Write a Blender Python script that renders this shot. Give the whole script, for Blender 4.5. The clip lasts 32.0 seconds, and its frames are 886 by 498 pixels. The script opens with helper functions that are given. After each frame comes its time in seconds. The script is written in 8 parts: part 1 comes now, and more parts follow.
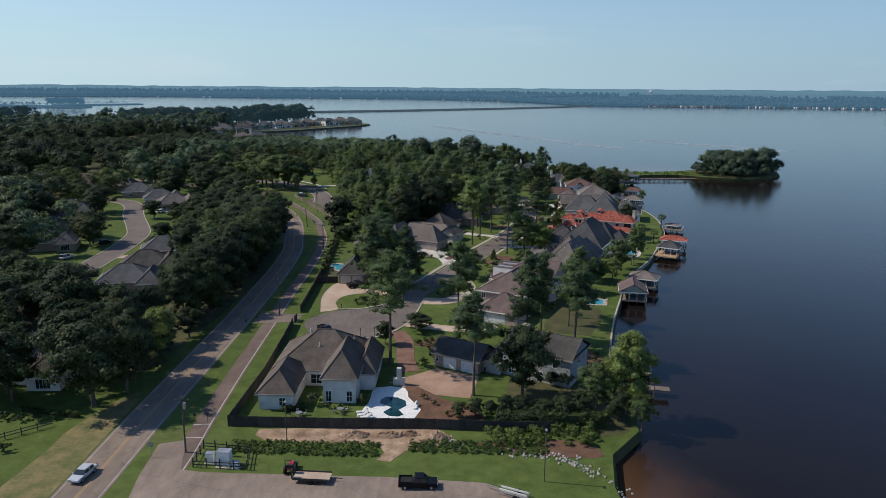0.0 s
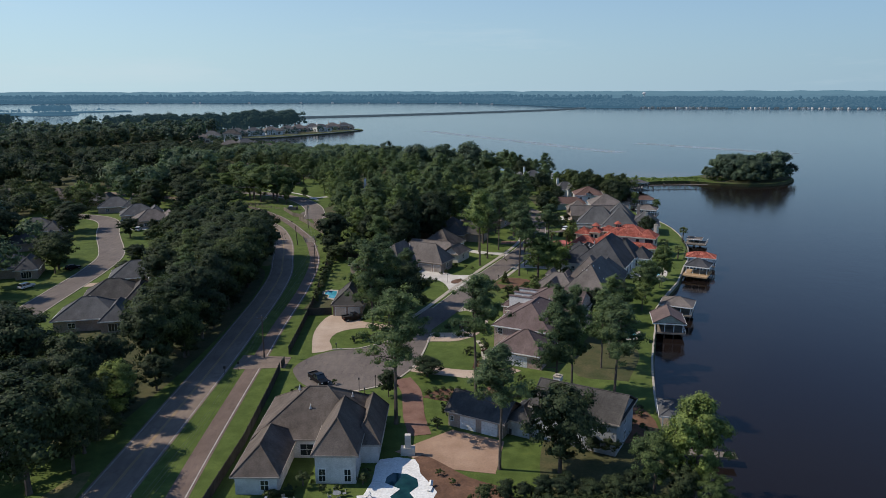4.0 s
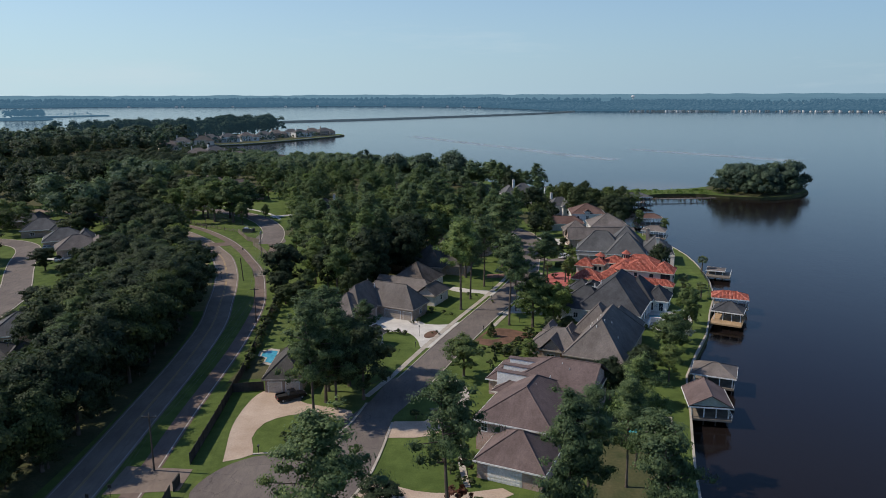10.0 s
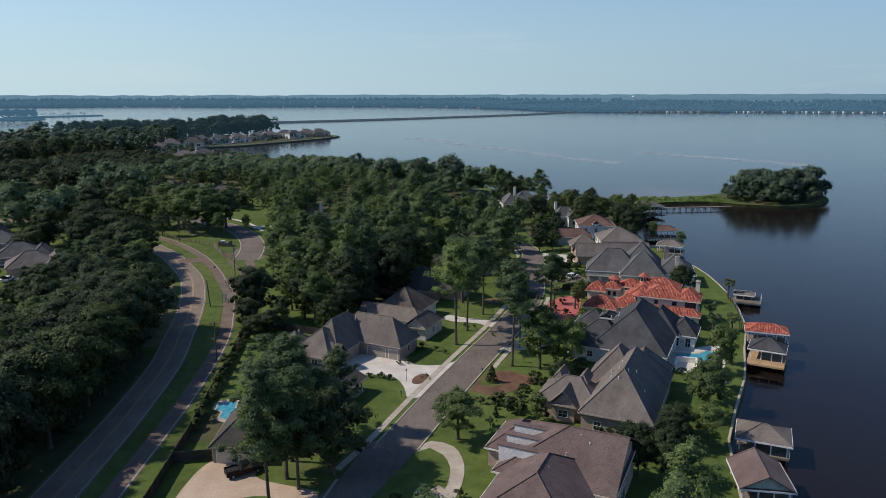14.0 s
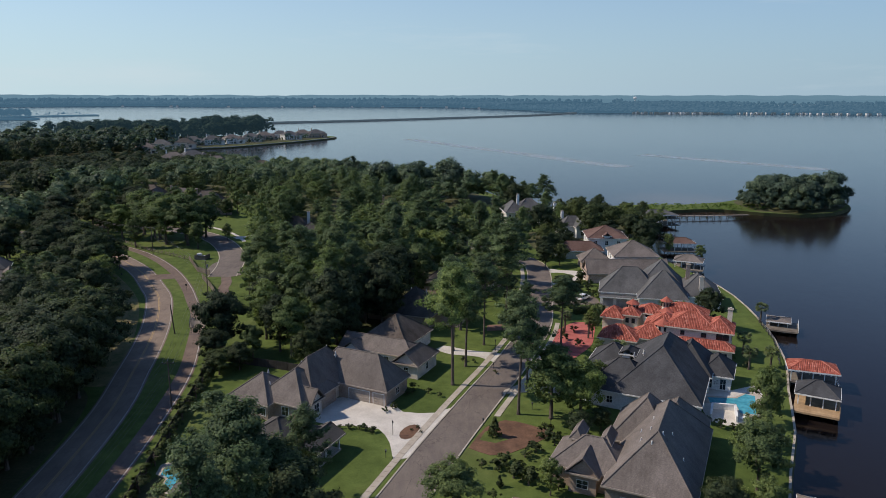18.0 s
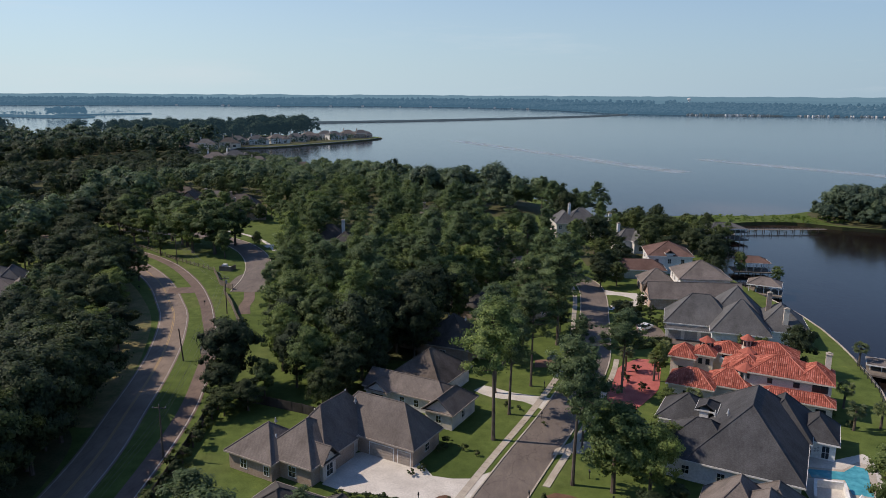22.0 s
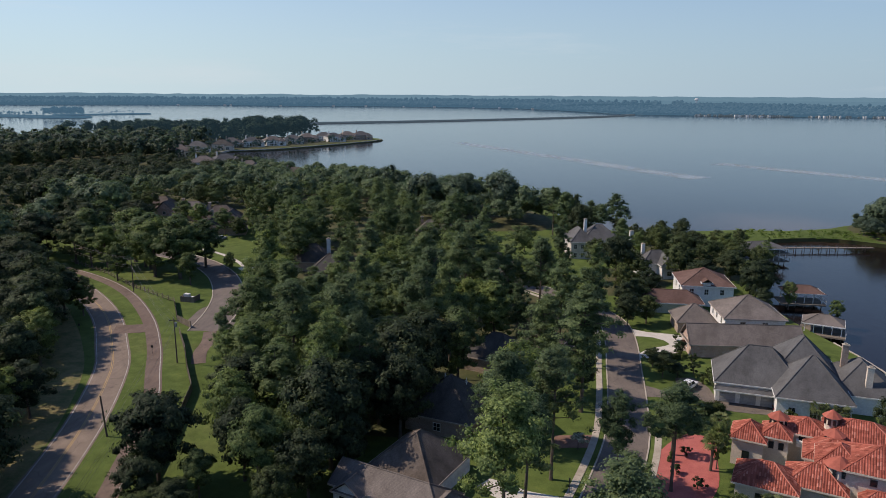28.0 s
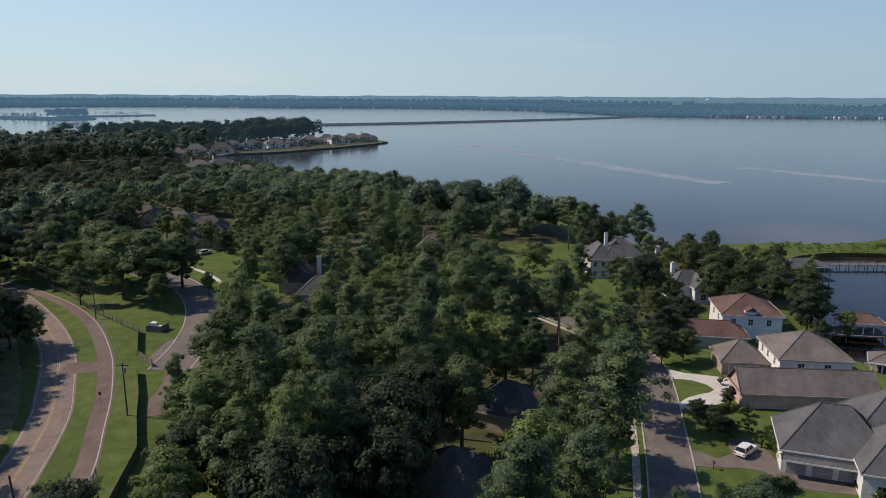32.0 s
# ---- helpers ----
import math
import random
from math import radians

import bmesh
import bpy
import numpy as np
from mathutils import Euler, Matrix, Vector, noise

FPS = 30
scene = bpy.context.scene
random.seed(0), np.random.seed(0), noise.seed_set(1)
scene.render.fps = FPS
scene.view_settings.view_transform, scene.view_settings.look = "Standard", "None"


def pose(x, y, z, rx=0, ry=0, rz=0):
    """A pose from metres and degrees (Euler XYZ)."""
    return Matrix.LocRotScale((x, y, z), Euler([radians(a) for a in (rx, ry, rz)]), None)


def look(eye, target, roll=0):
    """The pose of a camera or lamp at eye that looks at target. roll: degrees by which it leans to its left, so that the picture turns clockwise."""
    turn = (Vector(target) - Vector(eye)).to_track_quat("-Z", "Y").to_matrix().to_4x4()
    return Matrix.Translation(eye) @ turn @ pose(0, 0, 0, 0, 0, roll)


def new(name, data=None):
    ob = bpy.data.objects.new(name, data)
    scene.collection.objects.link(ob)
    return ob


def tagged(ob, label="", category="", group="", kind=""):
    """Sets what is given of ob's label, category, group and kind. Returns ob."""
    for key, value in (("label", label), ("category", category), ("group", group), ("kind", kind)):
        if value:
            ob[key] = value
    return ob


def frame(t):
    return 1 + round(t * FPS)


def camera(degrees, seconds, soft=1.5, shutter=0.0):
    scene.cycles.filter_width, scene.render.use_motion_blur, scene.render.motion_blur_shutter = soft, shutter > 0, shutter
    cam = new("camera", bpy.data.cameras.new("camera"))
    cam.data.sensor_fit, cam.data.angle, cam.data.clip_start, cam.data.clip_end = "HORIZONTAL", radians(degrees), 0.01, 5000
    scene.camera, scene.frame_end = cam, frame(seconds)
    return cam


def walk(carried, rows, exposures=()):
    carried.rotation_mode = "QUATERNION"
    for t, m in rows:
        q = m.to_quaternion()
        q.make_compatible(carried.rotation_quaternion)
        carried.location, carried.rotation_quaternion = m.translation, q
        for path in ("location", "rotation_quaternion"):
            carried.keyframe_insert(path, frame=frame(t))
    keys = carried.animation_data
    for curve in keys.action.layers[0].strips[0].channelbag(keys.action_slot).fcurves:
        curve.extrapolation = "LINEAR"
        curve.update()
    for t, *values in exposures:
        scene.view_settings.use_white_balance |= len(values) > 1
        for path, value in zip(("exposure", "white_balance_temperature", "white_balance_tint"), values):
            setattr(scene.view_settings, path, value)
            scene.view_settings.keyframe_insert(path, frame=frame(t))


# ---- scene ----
# camera: seconds, place, heading east of north, tilt down, lean to the right
PATH = [
    (0, 0.00, -0.00, 55.68, -1.457, 12.938, -0.410),
    (0.5, -1.24, 2.96, 55.72, -1.423, 12.826, -0.273),
    (1, -2.30, 5.89, 55.72, -1.360, 12.861, -0.186),
    (2, -3.67, 11.77, 55.77, -1.239, 12.793, -0.038),
    (3, -4.18, 17.93, 55.86, -1.160, 12.729, 0.041),
    (3.5, -4.24, 21.22, 55.87, -1.097, 12.693, 0.107),
    (5.5, -3.67, 35.20, 55.91, -0.176, 12.587, 0.166),
    (6, -3.37, 38.84, 55.94, -0.147, 12.562, 0.199),
    (7, -2.66, 46.41, 56.03, -0.093, 12.498, 0.272),
    (8, -1.96, 53.98, 56.08, -0.035, 12.460, 0.281),
    (9, -1.22, 61.38, 56.16, 0.000, 12.443, 0.284),
    (10, -0.57, 68.44, 56.23, 0.023, 12.416, 0.237),
    (11, -0.04, 75.15, 56.29, 0.042, 12.394, 0.228),
    (12, 0.40, 81.74, 56.41, 0.049, 12.411, 0.190),
    (13, 0.74, 88.26, 56.50, 0.073, 12.404, 0.195),
    (14, 1.01, 94.64, 56.53, 0.090, 12.416, 0.149),
    (14.5, 1.17, 97.69, 56.51, 0.093, 12.376, 0.140),
    (16.5, 1.73, 109.36, 56.40, 0.114, 12.348, 0.062),
    (17, 1.82, 112.24, 56.37, 0.118, 12.354, 0.030),
    (18, 2.03, 117.88, 56.30, 0.107, 12.375, -0.011),
    (18.5, 2.15, 120.65, 56.28, -0.044, 12.397, -0.019),
    (19, 2.26, 123.37, 56.25, -0.313, 12.395, 0.003),
    (19.5, 2.35, 126.09, 56.24, -0.641, 12.392, -0.044),
    (20, 2.42, 128.86, 56.24, -0.968, 12.413, -0.108),
    (20.5, 2.49, 131.68, 56.29, -1.535, 12.418, -0.154),
    (21, 2.55, 134.51, 56.31, -2.544, 12.383, -0.177),
    (21.5, 2.59, 137.34, 56.30, -3.345, 12.373, -0.254),
    (22, 2.63, 140.16, 56.29, -3.651, 12.366, -0.272),
    (22.5, 2.66, 142.96, 56.30, -4.043, 12.394, -0.298),
    (23, 2.66, 145.79, 56.36, -4.197, 12.438, -0.404),
    (24, 2.61, 151.47, 56.38, -4.182, 12.418, -0.387),
    (25, 2.61, 157.25, 56.28, -4.155, 12.345, -0.284),
    (25.5, 2.57, 160.10, 56.29, -4.138, 12.306, -0.234),
    (27.5, 2.15, 171.13, 56.72, -4.019, 12.386, -0.292),
    (28, 2.03, 173.97, 56.81, -3.985, 12.384, -0.318),
    (29, 1.77, 179.93, 56.88, -3.944, 12.402, -0.307),
    (30, 1.64, 186.22, 56.80, -4.024, 12.379, -0.270),
    (31, 1.51, 192.91, 56.72, -4.301, 12.346, -0.240),
    (32, 1.30, 199.85, 56.54, -4.640, 12.310, -0.225),
]
cam = camera(63.92, 32.0, soft=0.65)


def drone(x, y, z, heading, tilt, lean):
    h, p = radians(heading), radians(tilt)
    ahead = Vector((math.sin(h) * math.cos(p), math.cos(h) * math.cos(p), -math.sin(p)))
    return look((x, y, z), Vector((x, y, z)) + ahead * 100, -lean)


walk(cam, [(t, drone(*row)) for t, *row in PATH], [(0, 0.0, 6400, 9), (14, 0.0, 6500, 10), (20, 0.04, 6700, 13), (25, 0.06, 6850, 16), (32, 0.03, 6800, 15)])

# ---- sky and sun ----
SUN_AZ = -83.0      # degrees east of north
SUN_EL = 44.0
world = bpy.data.worlds.new("world")
scene.world = world
world.use_nodes = True
wn = world.node_tree.nodes
sky = wn.new("ShaderNodeTexSky")
sky.sky_type, sky.sun_disc = "NISHITA", False
sky.sun_elevation, sky.sun_rotation = radians(SUN_EL), radians(SUN_AZ)
sky.altitude, sky.air_density, sky.dust_density, sky.ozone_density = 50, 1.0, 0.4, 3.0
coord = wn.new("ShaderNodeTexCoord")
split = wn.new("ShaderNodeSeparateXYZ")
rise = wn.new("ShaderNodeMapRange")
rise.inputs[1].default_value, rise.inputs[2].default_value, rise.inputs[3].default_value, rise.inputs[4].default_value = 0.0, 0.34, 0.93, 0.05
wisps = wn.new("ShaderNodeTexNoise")
wisps.inputs["Scale"].default_value, wisps.inputs["Detail"].default_value, wisps.inputs["Roughness"].default_value = 3.0, 7, 0.6
flat = wn.new("ShaderNodeMapping")
flat.inputs["Scale"].default_value = (0.8, 1.0, 7.0)
thin = wn.new("ShaderNodeMapRange")
thin.inputs[1].default_value, thin.inputs[2].default_value, thin.inputs[3].default_value, thin.inputs[4].default_value = 0.56, 0.85, 0.0, 0.5
haze = wn.new("ShaderNodeMix")
haze.data_type = "RGBA"
sunward = wn.new("ShaderNodeMapRange")
sunward.inputs[1].default_value, sunward.inputs[2].default_value = -0.5, 0.55
air = wn.new("ShaderNodeMix")
air.data_type = "RGBA"
air.inputs[6].default_value, air.inputs[7].default_value = (5.6, 7.35, 8.1, 1), (3.45, 4.95, 6.15, 1)
cirrus = wn.new("ShaderNodeMix")
cirrus.data_type = "RGBA"
cirrus.inputs[7].default_value = (6.4, 7.4, 8.0, 1)
cool = wn.new("ShaderNodeMix")
cool.data_type, cool.blend_type = "RGBA", "MULTIPLY"
cool.inputs[0].default_value = 1.0
cool.inputs[7].default_value = (0.8, 1.06, 1.36, 1)
wl = world.node_tree.links
wl.new(coord.outputs["Generated"], split.inputs[0])
wl.new(split.outputs[2], rise.inputs[0])
wl.new(split.outputs[0], sunward.inputs[0])
wl.new(sunward.outputs[0], air.inputs[0])
wl.new(air.outputs[2], haze.inputs[7])
wl.new(rise.outputs[0], haze.inputs[0])
wl.new(coord.outputs["Generated"], flat.inputs[0])
wl.new(flat.outputs[0], wisps.inputs["Vector"])
wl.new(wisps.outputs["Fac"], thin.inputs[0])
wl.new(thin.outputs[0], cirrus.inputs[0])
wl.new(sky.outputs[0], cool.inputs[6])
wl.new(cool.outputs[2], haze.inputs[6])
wl.new(haze.outputs[2], cirrus.inputs[6])
wl.new(cirrus.outputs[2], wn["Background"].inputs[0])
wn["Background"].inputs[1].default_value = 0.095

sun = new("sun", bpy.data.lights.new("sun", "SUN"))
sun.data.energy, sun.data.angle, sun.data.color = 4.45, radians(0.5), (1.0, 0.885, 0.745)
a, e = radians(SUN_AZ), radians(SUN_EL)
sun.matrix_world = look((math.sin(a) * math.cos(e) * 50, math.cos(a) * math.cos(e) * 50, math.sin(e) * 50), (0, 0, 0))
scene.view_settings.exposure = 0.0


# ---- materials ----
WATER_Z = -1.6


def material(name, rough=0.8, metal=0.0, spec=0.3):
    m = bpy.data.materials.new(name)
    m.use_nodes = True
    b = m.node_tree.nodes["Principled BSDF"]
    b.inputs["Roughness"].default_value = rough
    b.inputs["Metallic"].default_value = metal
    b.inputs["Specular IOR Level"].default_value = spec
    return m, m.node_tree.nodes, m.node_tree.links, b


def ramp(nodes, links, source, stops):
    r = nodes.new("ShaderNodeValToRGB")
    el = r.color_ramp.elements
    while len(el) < len(stops):
        el.new(0.5)
    for k, (pos, col) in enumerate(stops):
        el[k].position, el[k].color = pos, (*col, 1)
    links.new(source, r.inputs[0])
    return r.outputs[0]


def noise_of(nodes, links, scale, detail=4, rough=0.55, stretch=(1, 1, 1), world_space=False):
    n = nodes.new("ShaderNodeTexNoise")
    n.inputs["Scale"].default_value, n.inputs["Detail"].default_value, n.inputs["Roughness"].default_value = scale, detail, rough
    if world_space:
        g = nodes.new("ShaderNodeNewGeometry")
        src = g.outputs["Position"]
    else:
        src = nodes.new("ShaderNodeTexCoord").outputs["Object"]
    mp = nodes.new("ShaderNodeMapping")
    mp.inputs["Scale"].default_value = stretch
    links.new(src, mp.inputs[0])
    links.new(mp.outputs[0], n.inputs["Vector"])
    return n.outputs["Fac"]


def mixed(nodes, links, a, b, fac, mode="MIX"):
    m = nodes.new("ShaderNodeMix")
    m.data_type, m.blend_type = "RGBA", mode
    for sock, val in ((m.inputs[6], a), (m.inputs[7], b), (m.inputs[0], fac)):
        if isinstance(val, tuple):
            sock.default_value = (*val, 1)
        elif isinstance(val, (int, float)):
            sock.default_value = val
        else:
            links.new(val, sock)
    return m.outputs[2]


def bump(nodes, links, b, source, strength, distance):
    bp = nodes.new("ShaderNodeBump")
    bp.inputs["Strength"].default_value, bp.inputs["Distance"].default_value = strength, distance
    links.new(source, bp.inputs["Height"])
    links.new(bp.outputs[0], b.inputs["Normal"])


def two_scale(name, dark, light, big=0.15, small=3.0, rough=0.85, relief=0.3, depth=0.02, spec=0.25, stretch=(1, 1, 1), vary=0.0, metal=0.0):
    """A surface with stains at a large scale and grain at a small one."""
    m, n, l, b = material(name, rough, metal, spec)
    large = noise_of(n, l, big, 5, 0.6, (1, 1, 1), True)
    grain = noise_of(n, l, small, 3, 0.6, stretch)
    base = ramp(n, l, large, [(0.3, dark), (0.7, light)])
    tone = ramp(n, l, grain, [(0.25, (0.72, 0.72, 0.72)), (0.75, (1.15, 1.15, 1.15))])
    col = mixed(n, l, base, tone, 0.8, "MULTIPLY")
    if vary:
        oi = n.new("ShaderNodeObjectInfo")
        tint = ramp(n, l, oi.outputs["Random"], [(0, (1 - vary,) * 3), (1, (1 + vary,) * 3)])
        col = mixed(n, l, col, tint, 1.0, "MULTIPLY")
    l.new(col, b.inputs["Base Color"])
    if relief:
        bump(n, l, b, grain, relief, depth)
    return m


def shingles(name, dark, light):
    m, n, l, b = material(name, 0.9, 0, 0.2)
    stain = noise_of(n, l, 0.25, 4, 0.6, (1, 1, 0.4))
    tabs = noise_of(n, l, 5.0, 2, 0.7, (1, 1, 2.2))
    w = n.new("ShaderNodeTexWave")
    w.bands_direction = "Z"
    w.inputs["Scale"].default_value, w.inputs["Distortion"].default_value = 3.2, 0.6
    l.new(n.new("ShaderNodeTexCoord").outputs["Object"], w.inputs["Vector"])
    streak = noise_of(n, l, 0.9, 4, 0.7, (1, 1, 0.12))
    blotch = ramp(n, l, streak, [(0.34, (0.66, 0.65, 0.64)), (0.52, (1.0, 1.0, 1.0)), (0.75, (1.16, 1.15, 1.13))])
    base = mixed(n, l, ramp(n, l, stain, [(0.3, dark), (0.72, light)]), blotch, 0.5, "MULTIPLY")
    tone = ramp(n, l, tabs, [(0.28, (0.6, 0.6, 0.6)), (0.72, (1.25, 1.22, 1.2))])
    rows = ramp(n, l, w.outputs["Fac"], [(0.0, (0.82, 0.82, 0.82)), (0.3, (1.05, 1.05, 1.05))])
    col = mixed(n, l, mixed(n, l, base, tone, 0.8, "MULTIPLY"), rows, 0.7, "MULTIPLY")
    l.new(col, b.inputs["Base Color"])
    bump(n, l, b, w.outputs["Fac"], 0.25, 0.03)
    return m


def brickwork(name, c1, c2, mortar):
    m, n, l, b = material(name, 0.85, 0, 0.25)
    t = n.new("ShaderNodeTexBrick")
    t.inputs["Scale"].default_value = 1.0
    t.inputs["Brick Width"].default_value, t.inputs["Row Height"].default_value, t.inputs["Mortar Size"].default_value = 0.24, 0.085, 0.012
    t.inputs["Color1"].default_value, t.inputs["Color2"].default_value, t.inputs["Mortar"].default_value = (*c1, 1), (*c2, 1), (*mortar, 1)
    tc, sep, comb, add = n.new("ShaderNodeTexCoord"), n.new("ShaderNodeSeparateXYZ"), n.new("ShaderNodeCombineXYZ"), n.new("ShaderNodeMath")
    l.new(tc.outputs["Object"], sep.inputs[0])
    l.new(sep.outputs[0], add.inputs[0]), l.new(sep.outputs[1], add.inputs[1])
    l.new(add.outputs[0], comb.inputs[0]), l.new(sep.outputs[2], comb.inputs[1])
    l.new(comb.outputs[0], t.inputs["Vector"])
    stain = noise_of(n, l, 0.6, 4)
    tone = ramp(n, l, stain, [(0.3, (0.75, 0.75, 0.75)), (0.7, (1.12, 1.12, 1.12))])
    l.new(mixed(n, l, t.outputs["Color"], tone, 0.9, "MULTIPLY"), b.inputs["Base Color"])
    bump(n, l, b, t.outputs["Fac"], -0.3, 0.01)
    return m


def clay_tile():
    """Barrel tiles: each tile its own fired tone, with lichen and soot over the slopes."""
    m, n, l, b = material("red_clay_tile", 0.8, 0, 0.2)
    own = ramp(n, l, n.new("ShaderNodeNewGeometry").outputs["Random Per Island"], [(0.0, (0.2, 0.055, 0.038)), (0.35, (0.31, 0.088, 0.062)), (0.75, (0.4, 0.13, 0.095)), (1.0, (0.5, 0.21, 0.16))])
    soot = ramp(n, l, noise_of(n, l, 0.5, 5, 0.65, (1, 1, 0.5), True), [(0.32, (0.6, 0.56, 0.55)), (0.6, (1.05, 1.02, 1.0))])
    l.new(mixed(n, l, own, soot, 0.85, "MULTIPLY"), b.inputs["Base Color"])
    return m


def leaves(name, dark, light, through_light, sheen=0.15):
    m, n, l, b = material(name, 0.6, 0, sheen)
    oi = n.new("ShaderNodeObjectInfo")
    g = n.new("ShaderNodeNewGeometry")
    island = ramp(n, l, g.outputs["Random Per Island"], [(0.0, dark), (1.0, light)])
    tree = ramp(n, l, oi.outputs["Random"], [(0.0, (0.68, 0.75, 0.76)), (0.5, (0.95, 0.97, 0.95)), (0.85, (1.12, 1.13, 1.0)), (1.0, (1.38, 1.36, 1.0))])
    patch = ramp(n, l, noise_of(n, l, 0.8, 4, 0.65), [(0.3, (0.76, 0.78, 0.8)), (0.7, (1.2, 1.18, 1.12))])
    col = mixed(n, l, mixed(n, l, island, tree, 1.0, "MULTIPLY"), patch, 1.0, "MULTIPLY")
    stand = ramp(n, l, noise_of(n, l, 0.11, 2, 0.5, (1, 1, 0.3), True), [(0.32, (0.7, 0.76, 0.8)), (0.5, (1, 1, 1)), (0.68, (1.32, 1.26, 1.08))])
    col = mixed(n, l, col, stand, 1.0, "MULTIPLY")
    l.new(col, b.inputs["Base Color"])
    tr = n.new("ShaderNodeBsdfTranslucent")
    l.new(mixed(n, l, col, (0.92, 1.1, 0.58), 0.5, "MULTIPLY"), tr.inputs[0])
    mx = n.new("ShaderNodeMixShader")
    mx.inputs[0].default_value = through_light
    l.new(b.outputs[0], mx.inputs[1]), l.new(tr.outputs[0], mx.inputs[2])
    l.new(mx.outputs[0], n["Material Output"].inputs[0])
    return m


def grass_material(name, shade=1.0):
    m, n, l, b = material(name, 0.95, 0, 0.1)
    wide = noise_of(n, l, 0.035, 5, 0.6, (1, 1, 1), True)
    mid = noise_of(n, l, 0.35, 5, 0.65, (1, 1, 1), True)
    fine = noise_of(n, l, 5.0, 3, 0.7, (1, 1, 1), True)
    col = ramp(n, l, wide, [(0.3, (0.068 * shade, 0.099 * shade, 0.026)), (0.55, (0.098 * shade, 0.134 * shade, 0.037)), (0.75, (0.115 * shade, 0.13 * shade, 0.048))])
    worn = ramp(n, l, mid, [(0.35, (0.7, 0.72, 0.7)), (0.6, (1.0, 1.0, 1.0)), (0.8, (1.45, 1.25, 1.1))])
    tone = ramp(n, l, fine, [(0.25, (0.7, 0.72, 0.7)), (0.75, (1.2, 1.2, 1.15))])
    l.new(mixed(n, l, mixed(n, l, col, worn, 1.0, "MULTIPLY"), tone, 1.0, "MULTIPLY"), b.inputs["Base Color"])
    bump(n, l, b, fine, 0.5, 0.08)
    return m


LAWN = grass_material("lawn_grass", 1.0)
RAW_GRASS = two_scale("rough_grass", (0.075, 0.098, 0.032), (0.23, 0.175, 0.085), 0.3, 2.0, 0.95, 0.6, 0.1)
# litter, with the shade under trees mixed into its dark green-brown
SHADY_LITTER = two_scale("shady_litter", (0.04, 0.052, 0.018), (0.09, 0.082, 0.038), 0.25, 2.0, 0.95, 0.5, 0.1)


def asphalt(name, dark, light, crack=0.35):
    """Worn asphalt with repair patches, stains and crack lines."""
    m, n, l, b = material(name, 0.9, 0, 0.25)
    wide = noise_of(n, l, 0.1, 5, 0.65, (1, 1, 1), True)
    mid = noise_of(n, l, 0.9, 4, 0.7, (1, 0.25, 1), True)
    grain = noise_of(n, l, 7.0, 3, 0.7, (1, 1, 1), True)
    v = n.new("ShaderNodeTexVoronoi")
    v.feature = "DISTANCE_TO_EDGE"
    v.inputs["Scale"].default_value = 0.16
    g = n.new("ShaderNodeNewGeometry")
    wob = n.new("ShaderNodeTexNoise")
    wob.inputs["Scale"].default_value = 0.7
    l.new(g.outputs["Position"], wob.inputs["Vector"])
    off = n.new("ShaderNodeMix")
    off.data_type, off.blend_type = "RGBA", "LINEAR_LIGHT"
    off.inputs[0].default_value = 1.6
    l.new(g.outputs["Position"], off.inputs[6]), l.new(wob.outputs["Color"], off.inputs[7])
    l.new(off.outputs[2], v.inputs["Vector"])
    lines = ramp(n, l, v.outputs["Distance"], [(0.0, (1 - crack,) * 3), (0.012, (1, 1, 1))])
    col = ramp(n, l, wide, [(0.3, dark), (0.7, light)])
    col = mixed(n, l, col, ramp(n, l, mid, [(0.3, (0.8, 0.8, 0.82)), (0.6, (1.02, 1.02, 1.0)), (0.8, (1.16, 1.15, 1.12))]), 1.0, "MULTIPLY")
    col = mixed(n, l, col, ramp(n, l, grain, [(0.25, (0.82, 0.82, 0.82)), (0.75, (1.13, 1.13, 1.13))]), 1.0, "MULTIPLY")
    l.new(mixed(n, l, col, lines, 1.0, "MULTIPLY"), b.inputs["Base Color"])
    bump(n, l, b, grain, 0.2, 0.01)
    return m


ASPHALT = asphalt("worn_asphalt", (0.16, 0.125, 0.102), (0.24, 0.19, 0.153))
STREET = asphalt("grey_asphalt", (0.12, 0.1, 0.09), (0.175, 0.148, 0.13))
TRAIL = asphalt("red_brown_asphalt", (0.115, 0.083, 0.068), (0.185, 0.137, 0.114), 0.25)
CONCRETE = two_scale("pale_concrete", (0.31, 0.27, 0.22), (0.45, 0.405, 0.34), 0.3, 4.0, 0.85, 0.15, 0.01)
WHITE_CONCRETE = two_scale("white_concrete", (0.44, 0.41, 0.37), (0.58, 0.55, 0.5), 0.3, 4.0, 0.85, 0.15, 0.01)
TAN_CONCRETE = two_scale("tan_concrete", (0.36, 0.27, 0.2), (0.48, 0.38, 0.3), 0.2, 4.0, 0.85, 0.15, 0.01)
FORECOURT = two_scale("tan_brick_paving", (0.27, 0.175, 0.12), (0.38, 0.26, 0.185), 0.25, 5.0, 0.9, 0.25, 0.015)
LOT = asphalt("lot_concrete", (0.185, 0.145, 0.118), (0.28, 0.222, 0.182), 0.25)
BRICK_PAVE = two_scale("brick_paving", (0.14, 0.075, 0.055), (0.22, 0.13, 0.1), 0.4, 5.0, 0.9, 0.3, 0.02)
RED_PAVE = two_scale("red_paving", (0.34, 0.09, 0.08), (0.45, 0.14, 0.12), 0.4, 5.0, 0.9, 0.3, 0.02)
SOIL = two_scale("bare_soil", (0.16, 0.1, 0.065), (0.43, 0.31, 0.21), 0.45, 2.2, 0.95, 0.8, 0.15)
